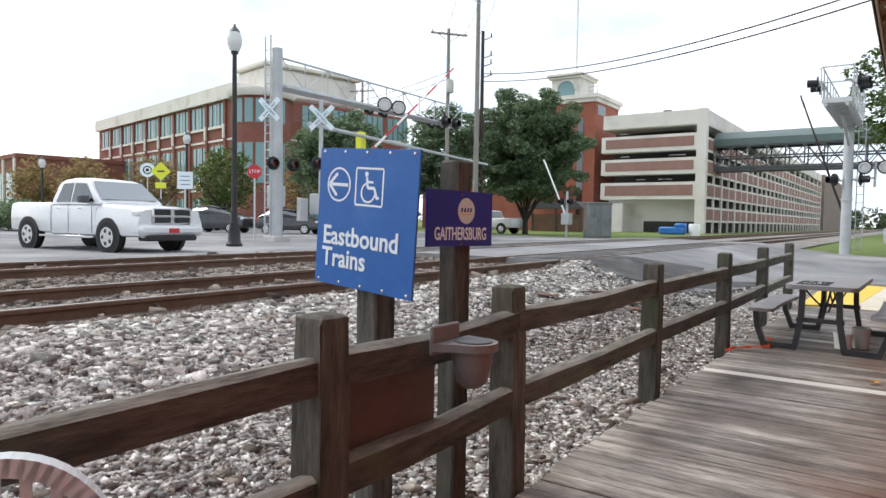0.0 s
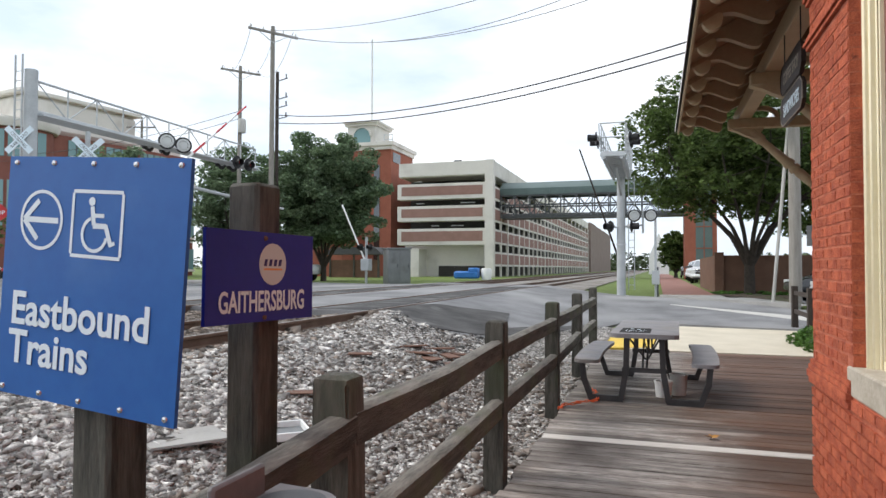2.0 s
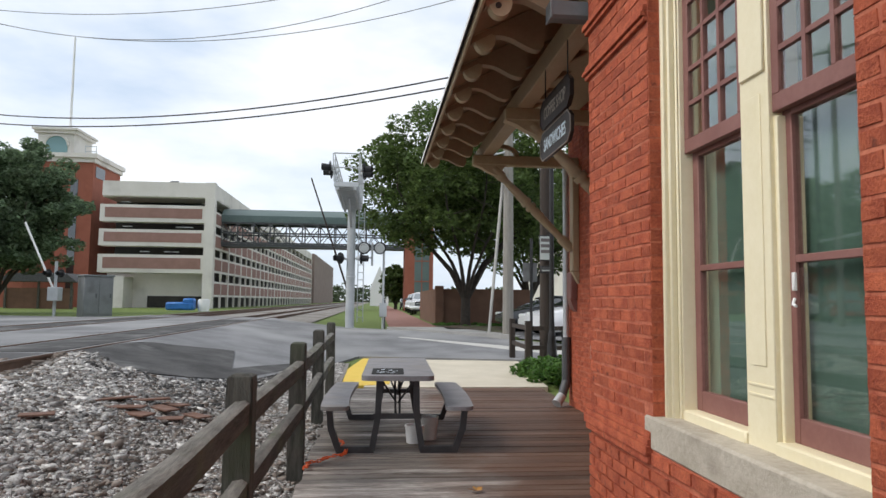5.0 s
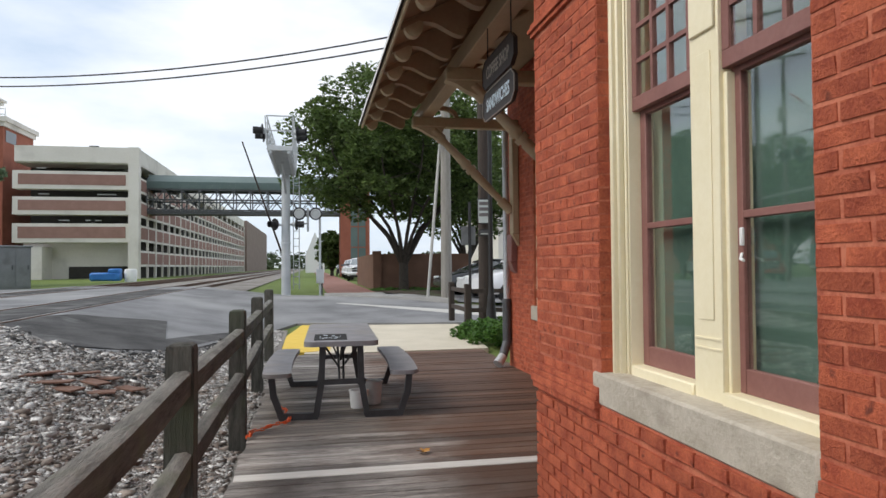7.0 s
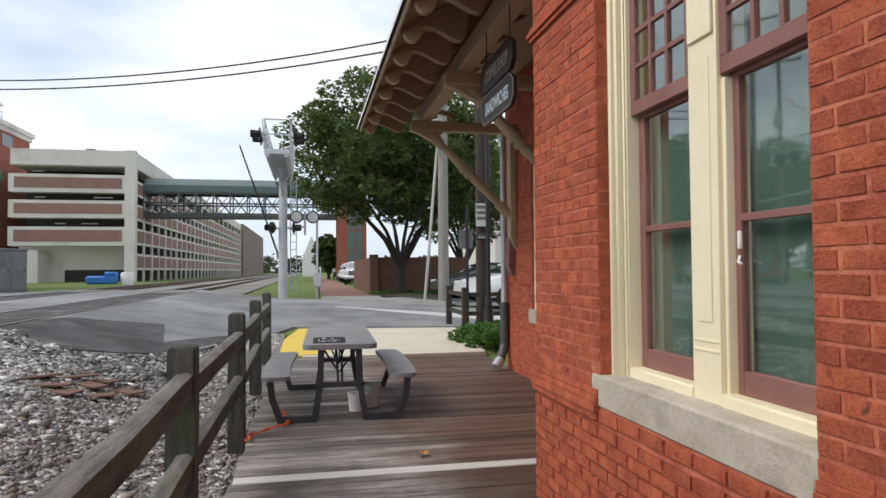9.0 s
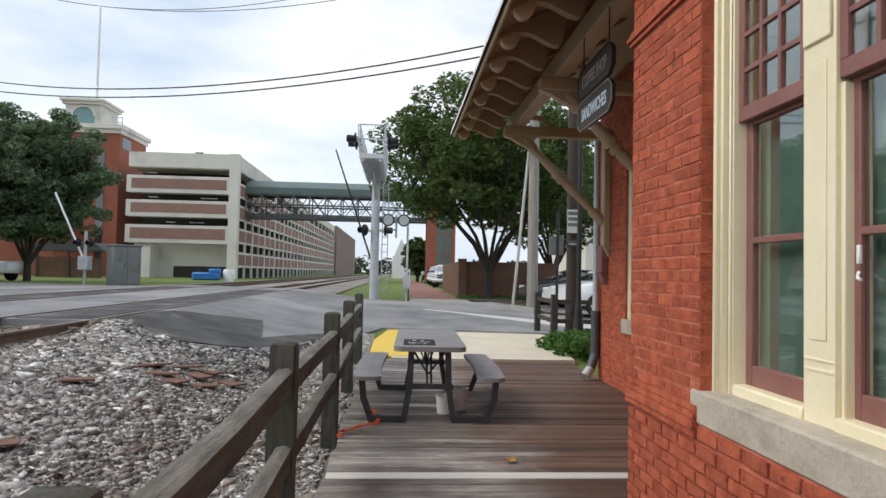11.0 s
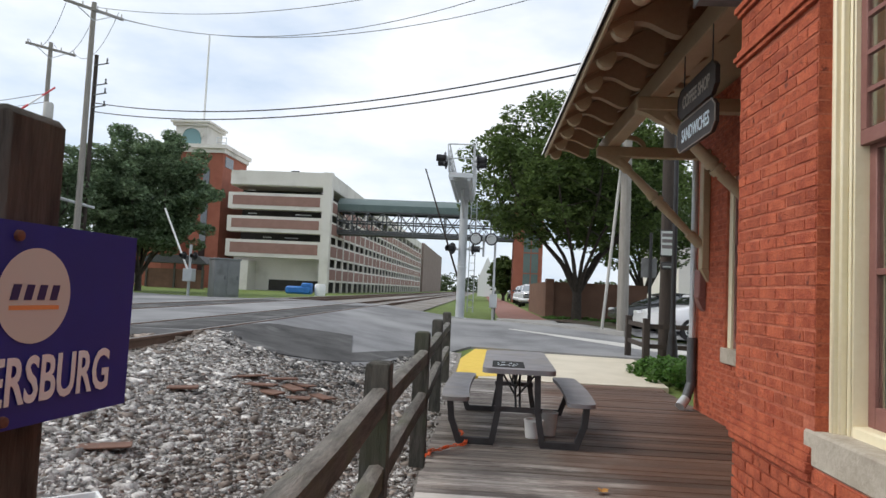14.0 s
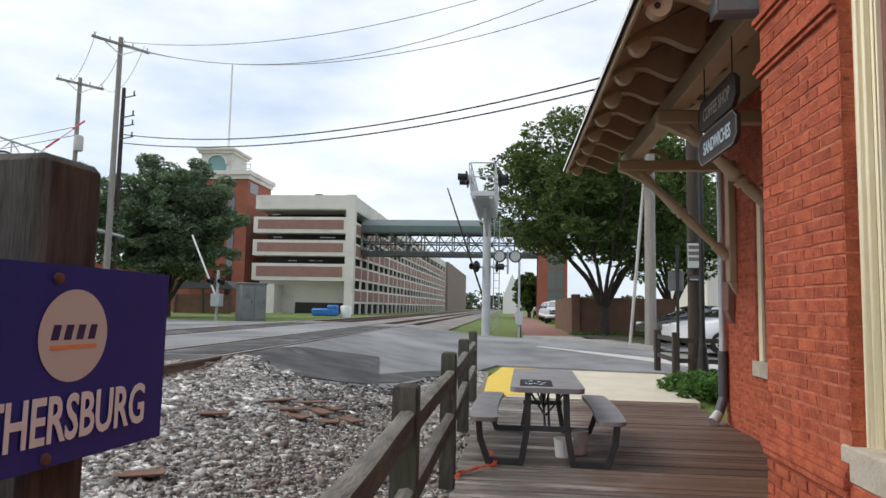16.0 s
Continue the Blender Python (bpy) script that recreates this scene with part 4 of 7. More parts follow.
gut = thing("gutter", "grey metal gutter end at the corner of the bay", "gutter", (-1.21, 9.0, 3.46))
bm = B()
prism(bm, [(0, 0.02), (0.02, 0), (0.10, 0), (0.12, 0.03), (0.13, 0.12), (0.115, 0.12), (0.105, 0.035), (0.02, 0.02), (0.012, 0.12), (0, 0.12)], (0, 1, 0), (0, 0, 1), (1, 0, 0), 0.33)
part("trough", bm, CABINET, gut)
bm = B()
box(bm, -0.004, -0.004, -0.004, 0.012, 0.134, 0.124, 0.003)
part("end_cap", bm, CABINET, gut)


def eave_bracket(y):
    br = thing("eave_bracket", "tan turned timber bracket holding up the eave", "bracket", (0, y, 0), group="eave brackets")
    bm = B()
    box(bm, -1.02, -0.07, 3.46, MAIN_X - 0.02, 0.07, 3.60, 0.012)
    part("arm", bm, CREAM_DIM, br)
    bm = B()
    a, b = Vector((-0.72, 0, 3.42)), Vector((MAIN_X - 0.10, 0, 2.28))
    for s0, s1, r0, r1 in ((0, 0.12, 0.075, 0.075), (0.12, 0.16, 0.06, 0.05), (0.16, 0.40, 0.05, 0.068), (0.40, 0.44, 0.08, 0.08), (0.44, 0.46, 0.055, 0.055), (0.46, 0.50, 0.082, 0.082),
                           (0.50, 0.52, 0.055, 0.055), (0.52, 0.86, 0.068, 0.048), (0.86, 0.90, 0.07, 0.07), (0.90, 1.0, 0.07, 0.07)):
        rod(bm, a.lerp(b, s0), a.lerp(b, s1), r0, r1, 12)
    part("brace", bm, CREAM_DIM, br, "turned diagonal brace")
    bm = B()
    prism(bm, [(-1.02, 3.46), (-0.55, 3.46), (-0.66, 3.30), (-0.80, 3.36), (-0.90, 3.42)], (1, 0, 0), (0, 0, 1), (0, 1, 0), 0.12, (0, -0.06, 0))
    part("knee", bm, CREAM_DIM, br, "scrolled knee block")
    bm = B()
    box(bm, MAIN_X - 0.10, -0.08, 1.95, MAIN_X - 0.002, 0.08, 3.60, 0.012)
    prism(bm, [(0, 1.95), (-0.10, 1.95), (-0.02, 1.80), (0, 1.78)], (1, 0, 0), (0, 0, 1), (0, 1, 0), 0.14, (MAIN_X - 0.002, -0.07, 0))
    part("wall_post", bm, CREAM_DIM, br, "tan wall pad")
    bm = B()
    arc = [(-0.60 - q * math.cos(math.pi * i / 12), 3.602 + (q - 0.08) * math.sin(math.pi * i / 12)) for q, order in ((0.25, range(13)), (0.19, range(12, -1, -1))) for i in order]
    prism(bm, arc, (1, 0, 0), (0, 0, 1), (0, 1, 0), 0.06, (0, -0.03, 0))
    part("arch", bm, CREAM_DIM, br, "small curved arch above the arm")
    return br


eave_bracket(14.0)
eave_bracket(11.65)
# small red-brown timber corbel by the corner
bm = B()
box(bm, MAIN_X - 0.10, 14.02, 1.55, MAIN_X - 0.001, 14.24, 1.95, 0.015)
prism(bm, [(-0.10, 1.55), (-0.001, 1.55), (-0.001, 1.38), (-0.05, 1.42)], (1, 0, 0), (0, 0, 1), (0, 1, 0), 0.18, (MAIN_X, 14.04, 0))
tagged(finish("corbel", bm, SASH), "red-brown timber corbel on the brick wall", "corbel")
# downpipe with a shoe at the corner
pipe = thing("downpipe", "dark downpipe with galvanised shoe at the wall corner", "downpipe")
bm = B()
rod(bm, (MAIN_X - 0.07, 14.37, 0.35), (MAIN_X - 0.07, 14.37, 1.0), 0.065, n=12)
rod(bm, (MAIN_X - 0.07, 14.37, 0.36), (MAIN_X - 0.16, 14.30, 0.14), 0.065, n=12)
part("lower_pipe", bm, DARKMETAL, pipe)
bm = B()
rod(bm, (MAIN_X - 0.16, 14.30, 0.15), (MAIN_X - 0.26, 14.22, 0.05), 0.068, 0.072, n=12)
part("shoe", bm, GALV, pipe, "galvanised outlet shoe")
bm = B()
rod(bm, (MAIN_X - 0.07, 14.37, 1.0), (MAIN_X - 0.07, 14.37, 3.75), 0.045, n=12)
part("upper_pipe", bm, GALV, pipe)

# ---- picnic table ----
table = thing("picnic_table", "grey plastic picnic table with two attached benches on the deck", "picnic table", (-2.105, 12.41, 0), -1.6)


def slab(name, hw, hl, z0, z1, parent, cx=0.0, bow=0.0):
    """A rounded board; bow bends its long edges outwards."""
    bm = B()
    pts = []
    n = 12
    r = min(0.09, hw * 0.6)
    for cxs, cys, a0 in ((1, 1, 0), (-1, 1, 90), (-1, -1, 180), (1, -1, 270)):
        for k in range(5):
            a = radians(a0 + 22.5 * k)
            pts.append((cxs * (hw - r) + r * math.cos(a), cys * (hl - r) + r * math.sin(a)))
    dense = []
    for (xa, ya), (xb, yb) in zip(pts, pts[1:] + pts[:1]):
        m = 8 if math.hypot(xa - xb, ya - yb) > 0.5 else 1
        for k in range(m):
            x, y = xa + (xb - xa) * k / m, ya + (yb - ya) * k / m
            dense.append((cx + x + bow * (1 - (y / hl) ** 2), y))
    prism(bm, dense, (1, 0, 0), (0, 1, 0), (0, 0, 1), z1 - z0, (0, 0, z0))
    bmesh.ops.bevel(bm, geom=[e for e in bm.edges if e.is_manifold and e.calc_face_angle(0) > 1.2], offset=0.01, segments=2, affect="EDGES")
    return part(name, bm, TABLEPLASTIC, parent)


top = slab("tabletop", 0.365, 1.04, 0.715, 0.765, table)
bm = B()
box(bm, -0.27, -0.90, 0.7655, 0.06, -0.32, 0.7685)
part("worn_print", bm, DECAL, top, "dark worn sticker patch")
rr = random.Random(5)
for i in range(16):
    bm = B()
    x, y = rr.uniform(-0.22, -0.02), rr.uniform(-0.80, -0.46)
    box(bm, x, y, 0.7688, x + rr.uniform(0.008, 0.04), y + rr.uniform(0.01, 0.05), 0.7698)
    part("sticker_remain", bm, SIGNWHITE, top, "pale sticker remains")
for s in (-1, 1):
    slab("bench", 0.14, 1.02, 0.42, 0.46, table, s * 0.62, s * 0.035)
for ye in (-0.95, 0.90):
    for s in (-1, 1):
        bm = B()
        beam(bm, (s * 0.185, ye, 0.715), (s * 0.195, ye, 0.34), 0.07, 0.06)
        beam(bm, (s * 0.195, ye, 0.36), (s * 0.25, ye, 0.03), 0.07, 0.06)
        part("table_leg", bm, TABLESTEEL, table)
        bm = B()
        beam(bm, (s * 0.23, ye, 0.035), (s * 0.60, ye, 0.035), 0.06, 0.065)
        part("foot_bar", bm, TABLESTEEL, table)
        bm = B()
        beam(bm, (s * 0.575, ye, 0.02), (s * 0.655, ye, 0.24), 0.065, 0.06)
        beam(bm, (s * 0.655, ye, 0.22), (s * 0.675, ye, 0.42), 0.065, 0.06)
        part("bench_leg", bm, TABLESTEEL, table)
    bm = B()
    beam(bm, (-0.24, ye, 0.36), (0.24, ye, 0.36), 0.04, 0.05)
    part("cross_bar", bm, TABLESTEEL, table)
    bm = B()
    for s in (-1, 1):
        rod(bm, (s * 0.16, ye, 0.71), (s * 0.01, ye * 0.35, 0.40), 0.011, n=6)
        rod(bm, (s * 0.02, ye, 0.36), (s * 0.03, ye * 0.25, 0.71), 0.012, n=6)
    part("brace_wire", bm, TABLESTEEL, table)
# white bucket and a grey one under the table
bm = B()
lathe(bm, [(0.085, 0), (0.10, 0.17), (0.107, 0.17), (0.107, 0.185), (0.09, 0.185), (0.075, 0.02)], 18)
ob = tagged(finish("bucket", bm, WHITE), "small white plastic bucket under the table", "bucket")
ob.matrix_basis = pose(-1.93, 11.93, 0.0)
bm = B()
lathe(bm, [(0.08, 0), (0.10, 0.23), (0.107, 0.23), (0.107, 0.245), (0.09, 0.245), (0.075, 0.02)], 18)
ob = tagged(finish("bucket", bm, KERB), "grey plastic pail under the picnic table", "bucket")
ob.matrix_basis = pose(-1.76, 12.1, 0.0)
# orange chain from the fence post to the table foot
chain = thing("chain", "orange plastic chain lying between fence post and table foot", "chain")
pts = [Vector((-2.98, 10.75, 0.03)), Vector((-2.95, 10.95, 0.03)), Vector((-2.80, 11.15, 0.03)), Vector((-2.62, 11.35, 0.03)), Vector((-2.66, 11.6, 0.03)), Vector((-2.72, 11.84, 0.06))]
k = 0
for a, b in zip(pts, pts[1:]):
    n = max(2, int((b - a).length / 0.035))
    for i in range(n):
        bm = B()
        p = a.lerp(b, (i + 0.5) / n) + Vector((0.018 * math.sin(k * 0.9), 0.018 * math.cos(k * 1.3), 0))
        u = (b - a).normalized() * 0.022
        sd = Vector((-u.y, u.x, 0)).normalized() * 0.011 if k % 2 else Vector((0, 0, 0.011))
        q = [p - u + sd, p + u + sd, p + u - sd, p - u - sd]
        for c, d in zip(q, q[1:] + q[:1]):
            rod(bm, c, d, 0.0055, n=5)
        part("link", bm, ORANGE, chain)
        k += 1
bm = B()
for i in range(5):
    a = i * 1.26
    p, q = Vector((0, 0, 0.008)), Vector((0.075 * math.cos(a), 0.06 * math.sin(a), 0.025))
    w = Vector((-math.sin(a), math.cos(a), 0)) * 0.022
    vs = [bm.verts.new(c) for c in (p, p.lerp(q, 0.5) + w + Vector((0, 0, 0.012)), q, p.lerp(q, 0.5) - w)]
    bm.faces.new(vs)
ob = tagged(finish("fallen_leaf", bm, LEAFLITTER), "curled orange-brown fallen leaf on the planks", "leaf")
ob.matrix_basis = pose(-1.55, 10.05, 0.004, 0, 0, 30)


# ---- signs by the fence ----
def post_mesh(w, h, z0=-0.4):
    bm = B()
    box(bm, -w, -w, z0, w, w, h, 0.012)
    return bm


blue = thing("platform_sign", "blue enamel sign reading Eastbound Trains on a timber post", "sign", (-3.47, 5.22, 0), -5)
part("sign_post", post_mesh(0.072, 1.45), POST, blue, "weathered timber post").matrix_basis = pose(-0.02, 0.10, 0)
SB = pose(0, 0, 1.437, 0, 4.0, 0) @ Matrix.Diagonal((1.245, 1, 1.22, 1))
bm = B()
box(bm, -0.275, -0.006, -0.28, 0.275, 0.006, 0.28)
plate = part("panel", bm, BLUE, blue, "blue enamelled plate")
plate.matrix_basis = SB
for i in range(5):
    for zz in (-0.265, 0.265):
        bm = B()
        lathe(bm, [(0.0075, 0), (0.006, 0.004), (0.002, 0.006)], 8)
        o = part("bolt", bm, CHROME, plate)
        o.matrix_basis = pose(-0.25 + i * 0.125, -0.006, zz, 90, 0, 0)
for row, text in enumerate(("Eastbound", "Trains")):
    words("lettering", text, 0.108, plate, SIGNWHITE, (-0.236, -0.0085, -0.112 - 0.090 * row), (90, 0, 0), 0.0008, 0.95, "LEFT", 0.02)


def ring(bm, r0, r1, n=40, y=-0.0075, c=(0, 0)):
    for i in range(n):
        a, b = 2 * math.pi * i / n, 2 * math.pi * (i + 1) / n
        bm.faces.new([bm.verts.new((c[0] + r * math.cos(t), y, c[1] + r * math.sin(t))) for r, t in ((r0, a), (r1, a), (r1, b), (r0, b))])
    return bm


def flat(bm, pts, y=-0.0075):
    bm.faces.new([bm.verts.new((x, y, z)) for x, z in pts])
    return bm


def bar(bm, a, b, w, y=-0.0075):
    a, b = Vector((a[0], y, a[1])), Vector((b[0], y, b[1]))
    u = (b - a).normalized()
    s = Vector((-u.z, 0, u.x)) * w / 2
    bm.faces.new([bm.verts.new(p) for p in (a - s, b - s, b + s, a + s)])
    return bm


bm = ring(B(), 0.062, 0.070, c=(-0.155, 0.145))
bar(bm, (-0.208, 0.145), (-0.10, 0.145), 0.013)
bar(bm, (-0.212, 0.145), (-0.165, 0.190), 0.013, -0.0077)
bar(bm, (-0.212, 0.145), (-0.165, 0.100), 0.013, -0.0079)
part("arrow_symbol", bm, SIGNWHITE, plate, "white circled arrow").location.z = -0.012
bm = B()
for a, b in (((-0.055, 0.215), (0.095, 0.215)), ((-0.055, 0.070), (0.095, 0.070))):
    bar(bm, a, b, 0.008)
for x in (-0.055, 0.095):
    bar(bm, (x, 0.074), (x, 0.211), 0.008)
ring(bm, 0.0, 0.010, 14, c=(0.003, 0.193))
bar(bm, (0.005, 0.182), (0.012, 0.140), 0.012)
bar(bm, (0.008, 0.162), (0.042, 0.162), 0.009, -0.0077)
bar(bm, (0.010, 0.139), (0.050, 0.139), 0.012, -0.0079)
bar(bm, (0.048, 0.141), (0.066, 0.098), 0.012, -0.0081)
bar(bm, (0.062, 0.098), (0.078, 0.104), 0.009, -0.0083)
for i in range(20):
    a, b = radians(110 + i * 12), radians(122 + i * 12)
    bm.faces.new([bm.verts.new((0.016 + r * math.cos(t), -0.0085, 0.120 + r * math.sin(t))) for r, t in ((0.033, a), (0.041, a), (0.041, b), (0.033, b))])
part("wheelchair_symbol", bm, SIGNWHITE, plate, "white wheelchair symbol").location.z = -0.012

purple = thing("station_sign", "purple enamel station name sign on a mossy timber post", "sign", (-3.151, 5.574, 0), 83.4)
part("sign_post", post_mesh(0.060, 1.745), POST, purple, "mossy timber post").matrix_basis = pose(0.045, 0.074, 0, 0, 0, -89)
bm = B()
box(bm, -0.248, -0.006, -0.137, 0.248, 0.006, 0.137)
pp = part("panel", bm, PURPLE, purple, "purple enamelled plate")
pp.matrix_basis = pose(0, 0, 1.451, 0, 0.5, 0)
bm = ring(B(), 0.0, 0.065, 40, -0.0072, (0.037, 0.039))
part("disc", bm, SIGNBEIGE, pp, "round beige emblem")
for x0 in (-0.007, 0.016, 0.039, 0.062):
    part("emblem_bar", flat(B(), [(x0, 0.033), (x0 + 0.014, 0.033), (x0 + 0.019, 0.054), (x0 + 0.005, 0.054)], -0.0076), NAVY, pp, "dark slanted emblem bar")
bm = bar(B(), (-0.007, 0.023), (0.081, 0.023), 0.006, -0.0076)
part("emblem_stripe", bm, SIGNORANGE, pp, "orange stripe")
words("lettering", "GAITHERSBURG", 0.088, pp, SIGNWHITE, (0, -0.0085, -0.104), (90, 0, 0), 0.0006, 0.635, "CENTER", 0.018)
for zz in (0.118, -0.125):
    bm = B()
    lathe(bm, [(0.008, 0), (0.007, 0.005), (0.002, 0.007)], 10)
    part("bolt", bm, RUST, pp).matrix_basis = pose(0, -0.006, zz, 90, 0, 0)

# brown board on the fence and the grey ashtray hung on it
bm = B()
box(bm, -3.060, 4.53, 0.44, -3.038, 5.22, 0.92, 0.003)
tagged(finish("fence_board", bm, BROWNPANEL), "plain brown board fixed behind the fence rails", "board")
ash = thing("ashtray", "grey wall ashtray with hinged round lid on the fence", "ashtray", (-2.88, 5.17, 0.88))
ash.scale = (0.82, 0.78, 0.95)
bm = B()
box(bm, -0.055, -0.20, 0.0, -0.03, 0.06, 0.13, 0.008)
part("back_plate", bm, ASHGREY, ash)
bm = B()
lathe(bm, [(0.045, -0.15), (0.08, -0.125), (0.105, -0.03), (0.108, 0.02), (0.095, 0.02), (0.05, -0.11)], 24, (0.085, 0, 0))
part("bowl", bm, ASHGREY, ash, "rounded grey bowl")
bm = B()
pts = [(0.085 + 0.135 * math.cos(radians(a)), 0.135 * math.sin(radians(a))) for a in range(-90, 91, 12)] + [(-0.035, 0.15), (-0.035, -0.20)]
prism(bm, pts, (1, 0, 0), (0, 1, 0), (0, 0, 1), 0.035, (0, 0, 0.02))
part("lid", bm, ASHGREY, ash, "flat lid with rim")
bm = B()
lathe(bm, [(0.10, 0), (0.10, 0.006), (0.09, 0.008)], 24, (0.09, 0, 0.055))
part("rim", bm, DARKMETAL, ash)

# pale metal plate and rusty plates in the ballast
def lying(name, label, cat, x, y, sx, sy, material, rz=0.0, t=0.012, rx=0.0):
    bm = B()
    box(bm, -sx / 2, -sy / 2, 0, sx / 2, sy / 2, t, 0.003)
    ob = tagged(finish(name, bm, material), label, cat)
    ob.matrix_basis = pose(x, y, land(x, y) + 0.05, rx, 0, rz)
    return ob


lying("junction_cover", "pale dented metal cover lying in the ballast", "cover", -5.12, 7.66, 0.52, 0.42, PAVEMENT, 52, 0.02)
tray = thing("plastic_tray", "pale empty tray with a raised rim lying in the ballast", "tray", (-4.78, 8.24, land(-4.78, 8.24) + 0.045), 40)
bm = B()
box(bm, -0.24, -0.19, 0.0, 0.24, 0.19, 0.012)
part("tray_floor", bm, CABINET, tray, "grey hollow of the tray")
for x0, y0, x1, y1 in ((-0.26, -0.21, 0.26, -0.19), (-0.26, 0.19, 0.26, 0.21), (-0.26, -0.19, -0.24, 0.19), (0.24, -0.19, 0.26, 0.19)):
    bm = B()
    box(bm, x0, y0, 0.0, x1, y1, 0.06, 0.004)
    part("rim", bm, WHITE, tray, "pale rim")
rr = random.Random(9)
for x, y, s in ((-5.15, 12.5, 0.5), (-4.95, 12.35, 0.45), (-4.85, 12.9, 0.6), (-5.35, 12.8, 0.45), (-4.65, 12.45, 0.35), (-4.45, 12.9, 0.4), (-5.55, 11.45, 0.30), (-5.1, 13.1, 0.55), (-4.8, 13.2, 0.4)):
    lying("rust_plate", "rusty brown iron plate lying on the ballast", "iron plate", x, y, s, 0.17, RUST, rr.uniform(-50, 50), 0.02, rr.uniform(-4, 4))
lying("rust_plate", "rusty brown tie plate among the stones", "iron plate", -5.18, 9.35, 0.42, 0.16, RUST, 25)

# chair with a curved slatted back by the fence, seen from behind
chair = thing("resin_chair", "off-white resin chair with curved slatted back on the deck", "chair", (-2.64, 3.28, 0.02), 60)
RES = mat("off-white resin", (0.43, 0.47, 0.49), (0.54, 0.58, 0.60), 4, 0.55, 0.1)
bm = B()
n = 28
for i in range(n):
    a, b = math.pi * i / n, math.pi * (i + 1) / n
    beam(bm, (0.22 * math.cos(a - 0.03), 0.20, 0.66 + 0.25 * math.sin(a - 0.03)), (0.22 * math.cos(b + 0.03), 0.20, 0.66 + 0.25 * math.sin(b + 0.03)), 0.045, 0.04)
for s in (-1, 1):
    beam(bm, (s * 0.22, 0.20, 0.42), (s * 0.22, 0.20, 0.67), 0.045, 0.04)
part("back_frame", bm, RES, chair)
for i in range(-3, 4):
    bm = B()
    x = i * 0.055
    beam(bm, (x, 0.20, 0.44), (x, 0.20, 0.66 + 0.25 * math.sqrt(max(0, 1 - (x / 0.22) ** 2)) - 0.01), 0.022, 0.012)
    part("slat", bm, RES, chair)
bm = B()
box(bm, -0.23, -0.24, 0.40, 0.23, 0.22, 0.44, 0.015)
part("seat", bm, RES, chair)
for sx in (-1, 1):
    for yy in (-0.21, 0.19):
        bm = B()
        beam(bm, (sx * 0.21, yy, 0.40), (sx * 0.24, yy * 1.1, 0.0), 0.04, 0.045)
        part("leg", bm, RES, chair)

# hanging signs under the eave
SIGNDIM = plain("faded sign lettering", (0.30, 0.26, 0.22), 0.8)
SIGNBROWN = mat("dark brown sign paint", (0.022, 0.014, 0.011), (0.04, 0.027, 0.021), 4, 0.5, 0.2)
for z0, text, nm in ((3.06, "COFFEE SHOP", "coffee"), (2.775, "SANDWICHES", "sandwich")):
    hs = thing("hanging_sign", "dark hanging sign board reading " + text + " under the eave", "hanging sign", (-0.88, 10.08, z0), -90)
    bm = B()
    w, h = 0.47, 0.25
    pts = [(-w + 0.08, 0), (w - 0.08, 0), (w, 0.06), (w, h - 0.06), (w - 0.08, h), (-w + 0.08, h), (-w, h - 0.06), (-w, 0.06)]
    prism(bm, pts, (1, 0, 0), (0, 0, 1), (0, 1, 0), 0.03, (0, -0.015, 0))
    bd = part("board", bm, SIGNBROWN, hs, "dark painted board")
    bm = B()
    for (xa, za), (xb, zb) in zip(pts, pts[1:] + pts[:1]):
        beam(bm, (xa, -0.017, za), (xb, -0.017, zb), 0.008, 0.008)
    part("border", bm, SIGNBROWN if nm == "coffee" else SIGNDIM, hs, "thin painted border")
    words("lettering", text, 0.15, bd, SIGNDIM if nm == "coffee" else SIGNWHITE, (0, -0.0175, 0.075), (90, 0, 0), 0.001, 0.72, "CENTER", 0.02)
    for x in (-0.35, 0.35):
        bm = B()
        rod(bm, (x, 0, h), (x, 0, h + 0.06 if nm == "sandwich" else h + 0.30), 0.006, n=6)
        part("hanger", bm, BLACK, hs)

# ivy by the corner
def leaves(name, centres, radii, count, size, material, seed, parent=None, flat_z=0.75):
    """Small leaf quads scattered in ellipsoid clumps."""
    r = np.random.RandomState(seed)
    cs, rs = np.array(centres), np.array(radii)
    if rs.ndim == 1:
        rs = np.repeat(rs[:, None], 3, 1) * np.array([1, 1, flat_z])
    wt = rs[:, 0] ** 2
    idx = r.choice(len(cs), count, p=wt / wt.sum())
    d = r.normal(size=(count, 3))
    d /= np.linalg.norm(d, axis=1)[:, None]
    rad = r.uniform(0.45, 1.0, count) ** 0.5
    c = cs[idx] + d * rs[idx] * rad[:, None]
    s = size * r.uniform(0.6, 1.3, count)
    u = r.normal(size=(count, 3))
    u[:, 2] *= 0.5
    u /= np.linalg.norm(u, axis=1)[:, None]
    w = np.cross(u, r.normal(size=(count, 3)) + np.array([0, 0, 1.2]))
    w /= np.linalg.norm(w, axis=1)[:, None]
    u, w = u * s[:, None], w * s[:, None] * 0.55
    v = np.stack([c - u, c - w * 0.9 + u * 0.1, c + u, c + w * 0.9 + u * 0.1], 1).reshape(-1, 3)
    me = bpy.data.meshes.new(name)
    me.vertices.add(len(v))
    me.vertices.foreach_set("co", v.ravel())
    me.loops.add(count * 4)
    me.loops.foreach_set("vertex_index", np.arange(count * 4))
    me.polygons.add(count)
    me.polygons.foreach_set("loop_start", np.arange(0, count * 4, 4))
    me.update(calc_edges=True)
    me.materials.append(material)
    ob = new(name, me)
    ob.parent = parent
    return ob


